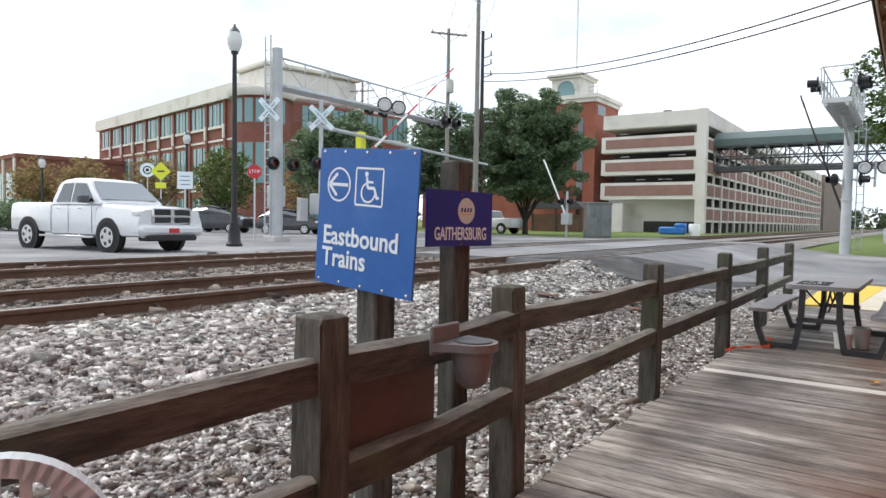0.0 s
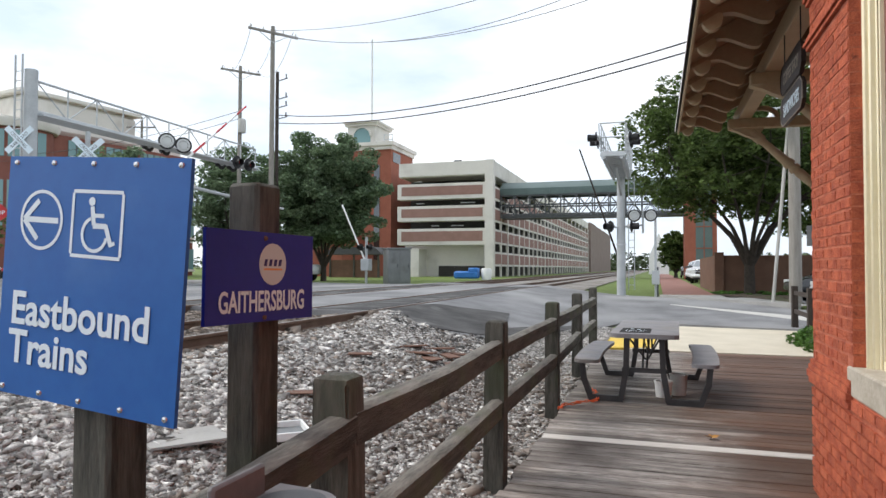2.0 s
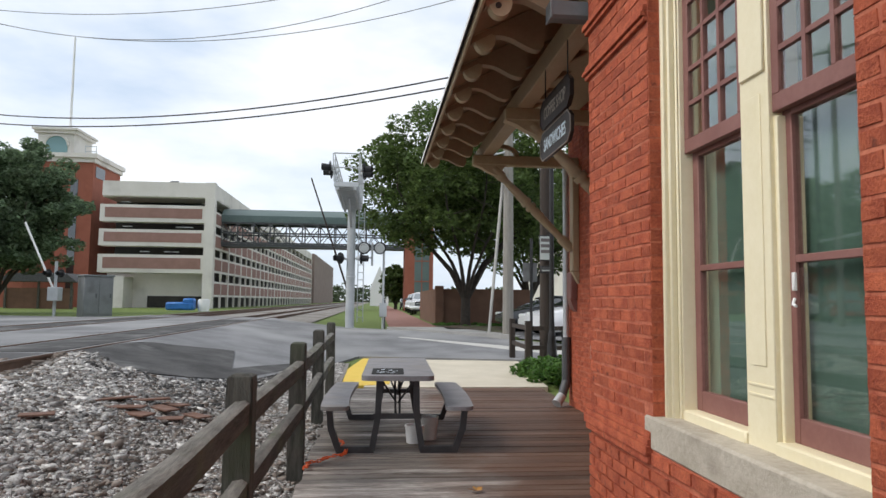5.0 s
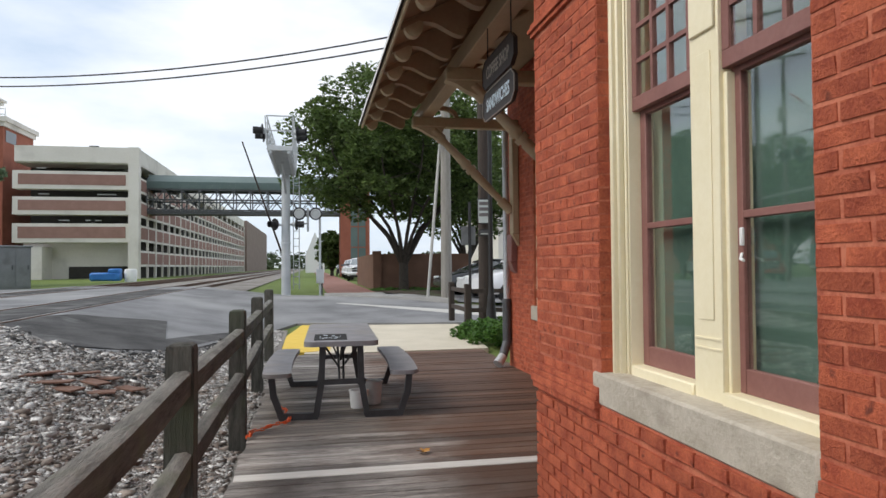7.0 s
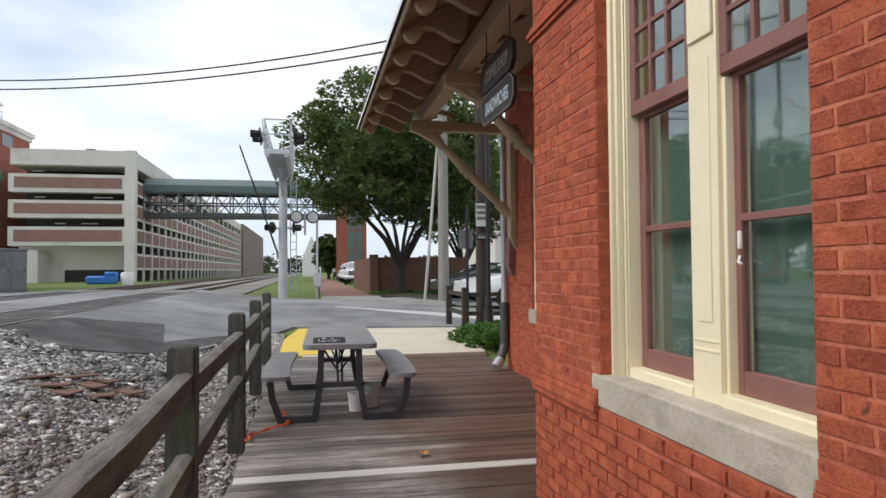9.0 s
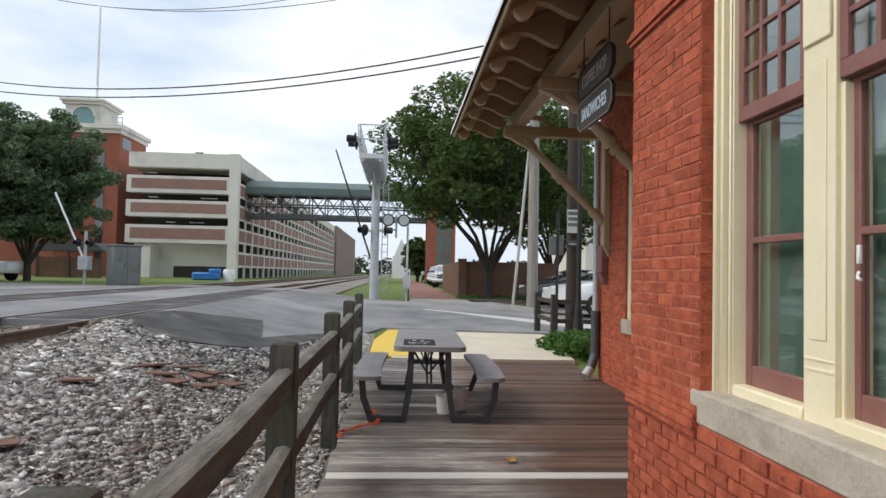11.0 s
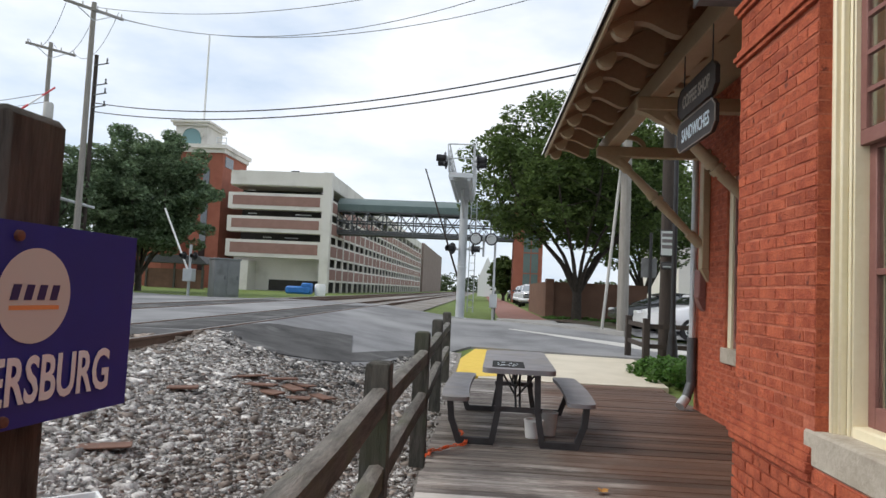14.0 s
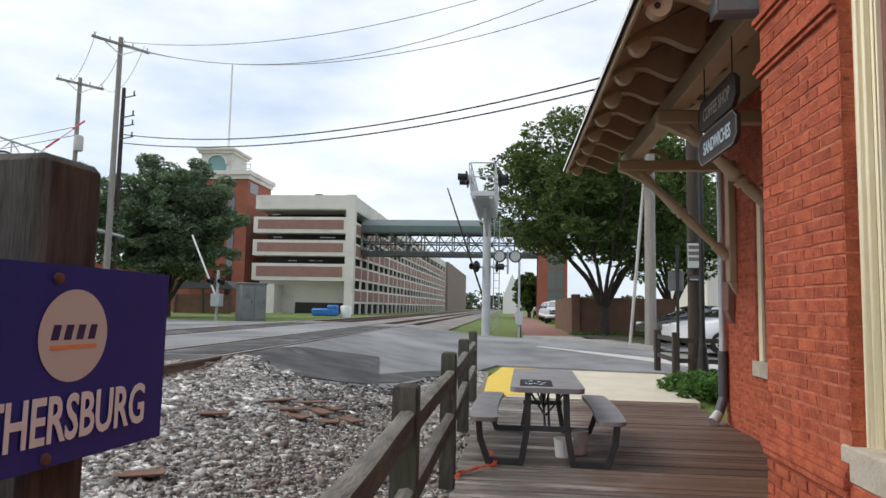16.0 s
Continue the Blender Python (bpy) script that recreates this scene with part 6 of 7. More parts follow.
# cantilever on the platform side
c2 = thing("signal_cantilever", "silver signal mast with short lattice cantilever beside the tracks", "crossing signal", (-3.45, 33.2, 0.28), group="crossing signals")
bm = B()
rod(bm, (0, 0, -0.3), (0, 0, 5.2), 0.19, 0.17, 16)
part("mast", bm, SILVER, c2)
for z0, z1, rc in ((2.2, 2.25, 0.215), (0.0, 0.06, 0.30), (5.1, 5.2, 0.24)):
    part("collar", rod(B(), (0, 0, z0), (0, 0, z1), rc, n=16), GALV, c2)
bm = B()
box(bm, -0.40, -5.6, 5.25, 0.40, 0.5, 5.30)
part("catwalk", bm, GALV, c2, "grating catwalk")
for i in range(14):
    bm = B()
    box(bm, -0.42, -5.6 + i * 0.45, 5.14, 0.42, -5.54 + i * 0.45, 5.25)
    part("joist", bm, GALV, c2)
for s in (-0.42, 0.42):
    for z in (5.8, 6.3):
        bm = B()
        rod(bm, (s, -5.6, z), (s, 0.5, z), 0.022, n=6)
        part("hand_rail", bm, SILVER, c2)
    for i in range(13):
        y = -5.6 + i * 0.5
        bm = B()
        rod(bm, (s, y, 5.3), (s * (1.0 if i % 2 else 1.12), y, 6.3), 0.02, n=6)
        part("rail_post", bm, SILVER, c2)
for z in (5.8, 6.3):
    bm = B()
    rod(bm, (-0.42, -5.6, z), (0.42, -5.6, z), 0.022, n=6)
    part("hand_rail", bm, SILVER, c2)
for s in (-0.3, 0.3):
    bm = B()
    rod(bm, (s, -5.6, 5.08), (s, 0.3, 5.08), 0.06, n=8)
    part("main_arm", bm, SILVER, c2)
bm = B()
rod(bm, (0, -3.5, 5.05), (0, 0, 4.3), 0.05, n=8)
part("strut", bm, SILVER, c2)
bm = B()
for s in (-0.12, 0.12):
    rod(bm, (0.42 + s, 0.2, 0.3), (0.42 + s, 0.2, 5.2), 0.02, n=6)
for i in range(15):
    rod(bm, (0.30, 0.2, 0.5 + i * 0.32), (0.54, 0.2, 0.5 + i * 0.32), 0.014, n=5)
part("ladder", bm, SILVER, c2, "access ladder")
for x, y in ((-0.6, -5.3), (0.6, -5.1), (-0.6, -4.4), (0.6, -4.2)):
    flasher(c2, (x, y, 5.85), (1.0 if x > 0 else -1.0, -0.25, 0), 0.12)
for x, z, f in ((-0.45, 3.0, (-0.8, -0.7, 0)), (0.45, 3.0, (0.85, -0.2, 0)), (1.22, 3.45, (-0.1, -1, 0)), (0.55, 3.45, (-0.1, -1, 0))):
    flasher(c2, (x, -0.1, z), f, 0.13 if z < 3.2 else 0.14, None if z < 3.2 else LAMPGLASS)
bm = B()
rod(bm, (-0.5, 0, 2.95), (0.9, 0, 3.05), 0.035, n=8)
rod(bm, (0.9, 0, 2.7), (0.9, 0, 3.7), 0.045, n=8)
rod(bm, (0.5, 0, 3.45), (1.25, 0, 3.45), 0.03, n=8)
part("lamp_bar", bm, SILVER, c2)
g2 = thing("crossing_gate", "slim raised crossing gate arm beside the footpath", "crossing gate", (-2.05, 33.6, 0.3), group="crossing gates")
bm = B()
rod(bm, (0, 0, -0.2), (0, 0, 3.4), 0.05, n=10)
part("mast", bm, GALV, g2)
bm = B()
box(bm, -0.16, -0.2, 0.5, 0.16, 0.2, 1.1, 0.02)
part("gate_machine", bm, GALV, g2)
bm = B()
rod(bm, (-1.35, 0, 1.1), (-3.15, -0.4, 6.4), 0.045, 0.03, 8)
part("arm", bm, POLEDARK, g2, "raised gate arm")
fp = thing("pedestrian_rail", "low dark steel posts beside the path", "railing", (-1.98, 34.2, 0.3))
for i in range(4):
    bm = B()
    rod(bm, (0, i * 1.6, -0.1), (0, i * 1.6, 1.25), 0.05, n=8)
    part("post", bm, DARKMETAL, fp)
bm = B()
rod(bm, (0, 0, 1.2), (0, 4.8, 1.2), 0.03, n=8)
part("bar", bm, DARKMETAL, fp)

# grey relay cabinet and gate by the garage lawn
cab = thing("relay_cabinet", "grey steel railway relay cabinet on the lawn", "cabinet", (-18.9, 46.0, 0.38), 38)
bm = B()
box(bm, -0.80, -0.62, 0, 0.80, 0.62, 2.35, 0.03)
part("body", bm, CABINET, cab)
bm = B()
box(bm, -0.86, -0.68, 2.35, 0.86, 0.68, 2.45, 0.02)
part("lid", bm, CABINET, cab)
for x in (-0.39, 0.39):
    bm = B()
    box(bm, x - 0.35, -0.65, 0.15, x + 0.35, -0.62, 2.2, 0.01)
    d = part("door", bm, CABINET, cab)
    bm = B()
    box(bm, x + 0.22, -0.69, 1.1, x + 0.28, -0.65, 1.35, 0.008)
    part("handle", bm, DARKMETAL, d)
g3 = thing("crossing_gate", "white crossing gate mast with raised arm by the cabinet", "crossing gate", (-20.9, 45.4, 0.38), group="crossing gates")
bm = B()
rod(bm, (0, 0, -0.2), (0, 0, 3.2), 0.09, n=10)
part("mast", bm, SILVER, g3)
bm = B()
box(bm, -0.3, -0.3, 0.9, 0.3, 0.3, 1.7, 0.03)
part("gate_machine", bm, SILVER, g3)
bm = B()
beam(bm, (-0.2, 0.2, 1.6), (-2.6, 1.5, 5.6), 0.05, 0.12)
part("arm", bm, WHITE, g3, "raised white arm")
for x in (-0.35, 0.35):
    flasher(g3, (x, -0.15, 2.5), (-0.4, -1, 0), 0.13)
bm = B()
box(bm, -2.2, -0.6, 0.0, 0.4, 0.6, 0.75, 0.15)
box(bm, -0.6, -0.55, 0.6, 0.4, 0.55, 1.1, 0.12)
tarp = tagged(finish("covered_dinghy", bm, CARBLUE), "blue tarpaulin-covered load on the lawn", "tarpaulin")
tarp.matrix_basis = pose(-17.7, 62.0, GZ + 0.1) @ Matrix.Diagonal((0.85, 0.9, 0.9, 1))
bm = B()
lathe(bm, [(0.45, 0), (0.5, 0.9), (0.4, 1.05)], 14)
tank = tagged(finish("white_drum", bm, WHITE), "white plastic drum beside the tarpaulin", "drum")
tank.matrix_basis = pose(-16.7, 62.3, GZ)

# ---- garden wall, poles and guy beyond the road ----
gw_ = structure("garden_wall", box(B(), 1.15, 39.4, 0.0, 5.9, 39.7, 2.15), GARDENBRICK, "brown brick garden wall behind the tree")
bm = B()
box(bm, 0.72, 39.2, 0.0, 1.15, 39.7, 2.3, 0.02)
box(bm, 0.78, 39.7, 0.0, 1.06, 52, 2.15)
structure("garden_wall_pier", bm, GARDENBRICK, "brick end pier of the garden wall")
rr = random.Random(6)
gl = [(rr.uniform(0.6, 5.2), rr.uniform(36.8, 39.1), 0.30) for i in range(34)]
tagged(leaves("ground_cover", gl, [rr.uniform(0.16, 0.3) for i in gl], 4200, 0.07, IVY, 6, None, 0.5), "low green ground cover under the tree", "plants", kind="stuff")


def utility_pole(x, y, z, h, r, material, arms=(), label="tall grey timber utility pole with crossarms"):
    up = thing("utility_pole", label, "utility pole", (x, y, z), group="utility poles")
    bm = B()
    rod(bm, (0, 0, -0.5), (0, 0, h), r, r * 0.7, 12)
    part("pole", bm, material, up)
    for za, w, ang in arms:
        m = pose(0, 0, za, 0, 0, ang)
        bm = B()
        box(bm, -w / 2, -0.16, -0.06, w / 2, -0.05, 0.06, m=m)
        a = part("crossarm", bm, POLEWOOD, up)
        for k in (-0.46, -0.2, 0.2, 0.46):
            bm = B()
            rod(bm, m @ Vector((k * w, -0.1, 0.06)), m @ Vector((k * w, -0.1, 0.24)), 0.04, 0.03, 6)
            part("insulator", bm, KERB, a)
        bm = B()
        beam(bm, m @ Vector((-w * 0.3, -0.1, -0.04)), m @ Vector((0, -0.1, -0.55)), 0.04, 0.04)
        beam(bm, m @ Vector((w * 0.3, -0.1, -0.04)), m @ Vector((0, -0.1, -0.55)), 0.04, 0.04)
        part("arm_brace", bm, GALV, up)
    return up


PA, PB, PC = (-22.45, 36.0, 14.6), (-27.9, 40.8, 14.25), (-27.5, 44.6, 14.9)
utility_pole(PA[0], PA[1], 0.4, PA[2], 0.17, POLEWOOD, ((PA[2] - 0.4, 2.9, 55),))
pb = utility_pole(PB[0], PB[1], 0.4, PB[2], 0.16, POLEWOOD, ((PB[2] - 0.4, 2.6, 52),))
bm = B()
lathe(bm, [(0.24, 0), (0.26, 0.1), (0.26, 0.8), (0.2, 0.9)], 12, (0.3, -0.2, 9.8))
part("transformer", bm, KERB, pb, "grey pole transformer")
pc = utility_pole(PC[0], PC[1], 0.4, PC[2], 0.17, POLEDARK, (), "dark tarred utility pole with cable brackets")
for z in (14.2, 12.9, 12.3, 11.5):
    bm = B()
    beam(bm, (0, -0.1, z), (1.0, -0.3, z + 0.1), 0.06, 0.06)
    rod(bm, (0.9, -0.3, z + 0.1), (0.9, -0.3, z + 0.4), 0.05, n=6)
    part("bracket", bm, DARKMETAL, pc)
utility_pole(-46, 52, 0.4, 14.5, 0.15, POLEWOOD, ((13.6, 2.6, 20),))
gp = utility_pole(2.35, 28.2, 0.28, 15.2, 0.20, POLEWOOD, ((14.8, 2.4, 70),), "pale grey timber utility pole beside the road")
bm = B()
lathe(bm, [(0.22, 0), (0.32, 0.03), (0.14, 0.22), (0.10, 0.45)], 14, (-0.65, -0.2, 6.1))
rod(bm, (-0.6, -0.2, 6.5), (0, 0, 6.7), 0.035, n=8)
part("lamp_head", bm, GALV, gp, "bell-shaped street light on a short arm")
bm = B()
rod(bm, (1.72, 28.6, 0.25), (2.30, 28.25, 7.5), 0.055, n=8)
tagged(finish("guy_guard", bm, KERB), "pale guy wire guard leaning against the pole", "guy wire")


def cable(p, q, sag, r, material, label, n=26):
    cu = bpy.data.curves.new("cable", "CURVE")
    cu.dimensions, cu.bevel_depth, cu.bevel_resolution = "3D", r, 1
    sp = cu.splines.new("POLY")
    sp.points.add(n)
    p, q = Vector(p), Vector(q)
    for i in range(n + 1):
        t = i / n
        c = p.lerp(q, t)
        sp.points[i].co = (c.x, c.y, c.z - 4 * sag * t * (1 - t), 1)
    cu.materials.append(material)
    return tagged(new("cable", cu), label, "cable", "overhead cables")


for za, zb, sag in ((12.24, 10.21, 1.23), (11.68, 9.81, 1.14)):
    cable((PC[0], PC[1], za), (2.35, 28.2, zb), sag, 0.032, WIRE, "thick black overhead cable")
for dx, za, zb, sag in ((-1.2, 14.78, 14.81, 1.44), (0.2, 14.65, 14.42, 2.38), (1.2, 14.55, 13.33, 1.91)):
    cable((PA[0], PA[1], za), (2.35, 28.2, zb), sag, 0.016, WIRE_GREY, "thin grey overhead wire")
    cable((PA[0] + dx * 0.6, PA[1] + dx * 0.8, PA[2] + 0.3), (PB[0] + dx * 0.6, PB[1] + dx * 0.7, PB[2] + 0.3), 1.3, 0.014, WIRE_GREY, "slack grey wire between poles", 12)
for dz in (0, 0.5):
    cable((PB[0], PB[1], 11.2 + dz), (-60, 48, 11.0 + dz), 0.8, 0.018, WIRE, "black overhead cable between utility poles")

# ---- street furniture beside the far road ----
street_lamp(-20.52, 17.47, WZ, 7.62, 1.15)
street_lamp(-47.33, 33.5, WZ, 7.6, 1.25)
street_lamp(-60.0, 28.6, WZ, 5.8, 1.2)


def road_sign(x, y, h, kind, label, facing):
    rs = thing("road_sign", label, "road sign", (x, y, WZ), facing)
    bm = B()
    rod(bm, (0, 0, -0.1), (0, 0, h), 0.035, n=8)
    part("sign_post", bm, GALV, rs)
    bm = B()
    if kind == "stop":
        prism(bm, [(0.29 * math.cos(radians(22.5 + 45 * i)), 0.29 * math.sin(radians(22.5 + 45 * i))) for i in range(8)], (1, 0, 0), (0, 0, 1), (0, 1, 0), 0.01, (0, -0.05, h))
        f = part("face", bm, STOPRED, rs, "red octagonal face")
        words("lettering", "STOP", 0.20, f, SIGNWHITE, (0, -0.052, h - 0.07), (90, 0, 0), 0.0008, 0.9)
    elif kind == "school":
        prism(bm, [(0.55, 0), (0, 0.55), (-0.55, 0), (0, -0.55)], (1, 0, 0), (0, 0, 1), (0, 1, 0), 0.01, (0, -0.05, h))
        f = part("face", bm, SIGNYELLOW, rs, "yellow-green diamond")
        bm = bar(B(), (-0.2, h), (0.2, h), 0.08, -0.053)
        part("symbol", bm, BLACK, f)
        bm = B()
        prism(bm, [(-0.3, -1.0), (0.3, -1.0), (0.3, -0.65), (-0.3, -0.65)], (1, 0, 0), (0, 0, 1), (0, 1, 0), 0.01, (0, -0.05, h))
        part("plaque", bm, SIGNYELLOW, rs)
    elif kind == "rail":
        rod(bm, (0, -0.05, h), (0, -0.04, h), 0.42, n=28)
        f = part("face", bm, SIGNWHITE, rs, "round white face")
        part("ring", ring(B(), 0.18, 0.25, 28, -0.053, (0, h)), BLACK, f)
        part("dot", ring(B(), 0.0, 0.10, 20, -0.053, (0, h)), BLACK, f)
    else:
        box(bm, -0.32, -0.06, h - 0.75, 0.32, -0.05, h, 0.002)
        f = part("face", bm, SIGNWHITE, rs, "white rectangular face")
        bm = B()
        for z in (0.2, 0.38, 0.56):
            bar(bm, (-0.2, h - z), (0.2, h - z), 0.03, -0.063)
        part("bars", bm, DARKMETAL, f)
    return rs


road_sign(-22.58, 20.0, 2.83, "stop", "red stop sign on a steel post", 50)
road_sign(-38.5, 25.0, 3.73, "rail", "round white sign before the crossing", 50)
road_sign(-37.6, 25.3, 3.65, "school", "yellow-green diamond warning sign", 50)
road_sign(-27.2, 20.0, 2.96, "rect", "white rectangular road sign", 50)


# ---- vehicles ----
def wheel(parent, x, y, r, w, side):
    bm = B()
    rod(bm, (x, y - w / 2, r), (x, y + w / 2, r), r, n=22)
    wh = part("wheel", bm, TYRE, parent, "black tyre")
    bm = B()
    yo = y + side * w / 2
    rod(bm, (x, yo, r), (x, yo + side * 0.012, r), r * 0.66, n=18)
    part("rim", bm, CHROME, wh, "bright metal rim")
    for i in range(5):
        bm = B()
        a = 2 * math.pi * (i + 0.5) / 5
        rod(bm, (x + r * 0.42 * math.cos(a), yo + side * 0.012, r + r * 0.42 * math.sin(a)), (x + r * 0.42 * math.cos(a), yo + side * 0.016, r + r * 0.42 * math.sin(a)), r * 0.13, n=8)
        part("rim_opening", bm, BLACK, wh)


def loft(bm, sections):
    """Joins cross-sections (x, half width bottom, half width top, z bottom, z top) into a rounded body."""
    rings = []
    for x, wb, wt, z0, z1 in sections:
        h = z1 - z0
        side = [(wb * 0.90, z0), (wb * 0.98, z0 + 0.05 * h), (wb, z0 + 0.14 * h), (wb * 1.015, z0 + 0.45 * h), ((wb + wt) / 2 * 1.01, z0 + 0.70 * h), (wt, z1 - 0.13 * h), (wt * 0.965, z1 - 0.05 * h), (wt * 0.88, z1 - 0.01 * h), (wt * 0.5, z1 + 0.012 * h)]
        rings.append([bm.verts.new((x, -yy, zz)) for yy, zz in side] + [bm.verts.new((x, yy, zz)) for yy, zz in side[::-1]])
    n = len(rings[0])
    for a, b in zip(rings, rings[1:]):
        for i in range(n):
            bm.faces.new((a[i], a[(i + 1) % n], b[(i + 1) % n], b[i])).smooth = True
    bm.faces.new(rings[0])
    bm.faces.new(rings[-1][::-1])
    return bm


def house(bm, sections):
    """A cabin with straight sides that lean in, from (x, half width bottom, half width top, z bottom, z top)."""
    rings = []
    for x, wb, wt, z0, z1 in sections:
        side = [(wb, z0), (wt + (wb - wt) * 0.12, z1 - 0.12 * (z1 - z0)), (wt * 0.97, z1 - 0.04 * (z1 - z0)), (wt * 0.86, z1), (wt * 0.4, z1 + 0.02)]
        rings.append([bm.verts.new((x, -yy, zz)) for yy, zz in side] + [bm.verts.new((x, yy, zz)) for yy, zz in side[::-1]])
    n = len(rings[0])
    for a, b in zip(rings, rings[1:]):
        for i in range(n):
            bm.faces.new((a[i], a[(i + 1) % n], b[(i + 1) % n], b[i]))
    bm.faces.new(rings[0])
    bm.faces.new(rings[-1][::-1])
    return bm


def side_glass(parent, pts, s):
    """A pane lying on the leaning side of a pickup's cabin."""
    bm = B()
    inner = [bm.verts.new((x, s * (0.952 - 0.245 * (z - 1.24)), z)) for x, z in pts]
    outer = [bm.verts.new((x, s * (0.966 - 0.245 * (z - 1.24)), z)) for x, z in pts]
    bm.faces.new(outer)
    bm.faces.new(inner[::-1])
    for i in range(len(pts)):
        j = (i + 1) % len(pts)
        bm.faces.new((inner[i], inner[j], outer[j], outer[i]))
    bmesh.ops.recalc_face_normals(bm, faces=bm.faces)
    part("side_window", bm, CARGLASS, parent, "dark side window")


def pickup(x, y, z, rz, paint, label):
    v = thing("pickup_truck", label, "pickup truck", (x, y, z), rz)
    bm = B()
    loft(bm, [(-2.95, 0.94, 0.93, 0.62, 1.22), (-2.9, 0.97, 0.95, 0.5, 1.30), (-0.95, 0.99, 0.96, 0.45, 1.30)])
    bed = part("bed", bm, paint, v, "painted cargo bed")
    bm = B()
    loft(bm, [(-0.93, 0.99, 0.96, 0.42, 1.27), (0.95, 0.99, 0.96, 0.42, 1.27), (1.05, 0.99, 0.97, 0.42, 1.26)])
    part("cabin_lower", bm, paint, v)
    bm = B()
    loft(bm, [(1.05, 0.99, 0.95, 0.42, 1.27), (1.6, 1.0, 0.94, 0.42, 1.25), (2.35, 1.0, 0.92, 0.42, 1.19), (2.72, 0.97, 0.86, 0.42, 1.12)])
    part("bonnet", bm, paint, v)
    bm = B()
    house(bm, [(-0.93, 0.95, 0.90, 1.24, 1.42), (-0.78, 0.95, 0.79, 1.24, 1.86), (-0.6, 0.95, 0.78, 1.24, 1.93), (-0.1, 0.95, 0.78, 1.24, 1.96), (0.35, 0.95, 0.78, 1.24, 1.92), (0.5, 0.95, 0.80, 1.24, 1.86), (1.18, 0.95, 0.92, 1.24, 1.28)])
    part("cabin", bm, paint, v, "painted cabin roof")
    for s in (-1, 1):
        side_glass(v, [(-0.74, 1.31), (-0.13, 1.31), (-0.13, 1.82), (-0.58, 1.80)], s)
        side_glass(v, [(-0.05, 1.31), (0.92, 1.31), (0.42, 1.80), (-0.05, 1.82)], s)
        bm = B()
        box(bm, 0.62, s * 0.98, 1.28, 0.80, s * 1.22, 1.47, 0.02)
        part("mirror", bm, DARKMETAL, v)
        for wx in (-2.0, 1.57):
            bm = B()
            rod(bm, (wx, s * 0.90, 0.42), (wx, s * 1.022, 0.42), 0.48, n=28)
            part("wheel_arch", bm, BLACK, v)
            wheel(v, wx, s * 0.90, 0.40, 0.26, s)
        for dx in (-0.62, 0.3):
            bm = B()
            box(bm, dx, s * 1.005, 1.12, dx + 0.16, s * 1.025, 1.15, 0.005)
            part("door_handle", bm, CHROME, v)
        for dx in (-0.12, 0.90, -0.90):
            bm = B()
            box(bm, dx, s * 1.004, 0.50, dx + 0.012, s * 1.009, 1.25)
            part("door_gap", bm, BLACK, v)
        bm = B()
        box(bm, 2.40, s * 0.61, 0.91, 2.715, s * 0.945, 1.10, 0.05)
        part("headlight", bm, LAMPGLASS, v, "clear headlight")
        bm = B()
        box(bm, -1.4, s * 0.93, 0.36, 1.0, s * 1.05, 0.42, 0.01)
        part("side_step", bm, CHROME, v)
    bm = B()
    vs = [(1.10, -0.86, 1.355), (1.10, 0.86, 1.355), (0.53, 0.72, 1.845), (0.53, -0.72, 1.845)]
    nrm = Vector((0.65, 0, 0.76)) * 0.03
    bm.faces.new([bm.verts.new(Vector(p) + nrm) for p in vs])
    part("windscreen", bm, SCREENGLASS, v, "windscreen with the pale sky's glare in its base colour")
    bm = B()
    box(bm, 2.64, -0.60, 0.74, 2.775, 0.60, 1.18, 0.03)
    gr = part("grille", bm, CHROME, v, "chrome cross grille")
    for ya, yb in ((-0.54, -0.06), (0.06, 0.54)):
        for za, zb in ((0.79, 0.93), (0.985, 1.13)):
            bm = B()
            box(bm, 2.772, ya, za, 2.782, yb, zb, 0.004)
            part("grille_opening", bm, BLACK, gr)
    bm = B()
    box(bm, 2.42, -0.99, 0.46, 2.84, 0.99, 0.74, 0.09)
    bp = part("bumper", bm, paint, v, "painted front bumper")
    bm = B()
    box(bm, 2.842, -0.16, 0.53, 2.848, 0.16, 0.65)
    part("number_plate", bm, STOPRED, bp)
    bm = B()
    box(bm, 2.4, -0.75, 0.32, 2.82, 0.75, 0.47, 0.03)
    part("lower_grille", bm, BLACK, v)
    return v


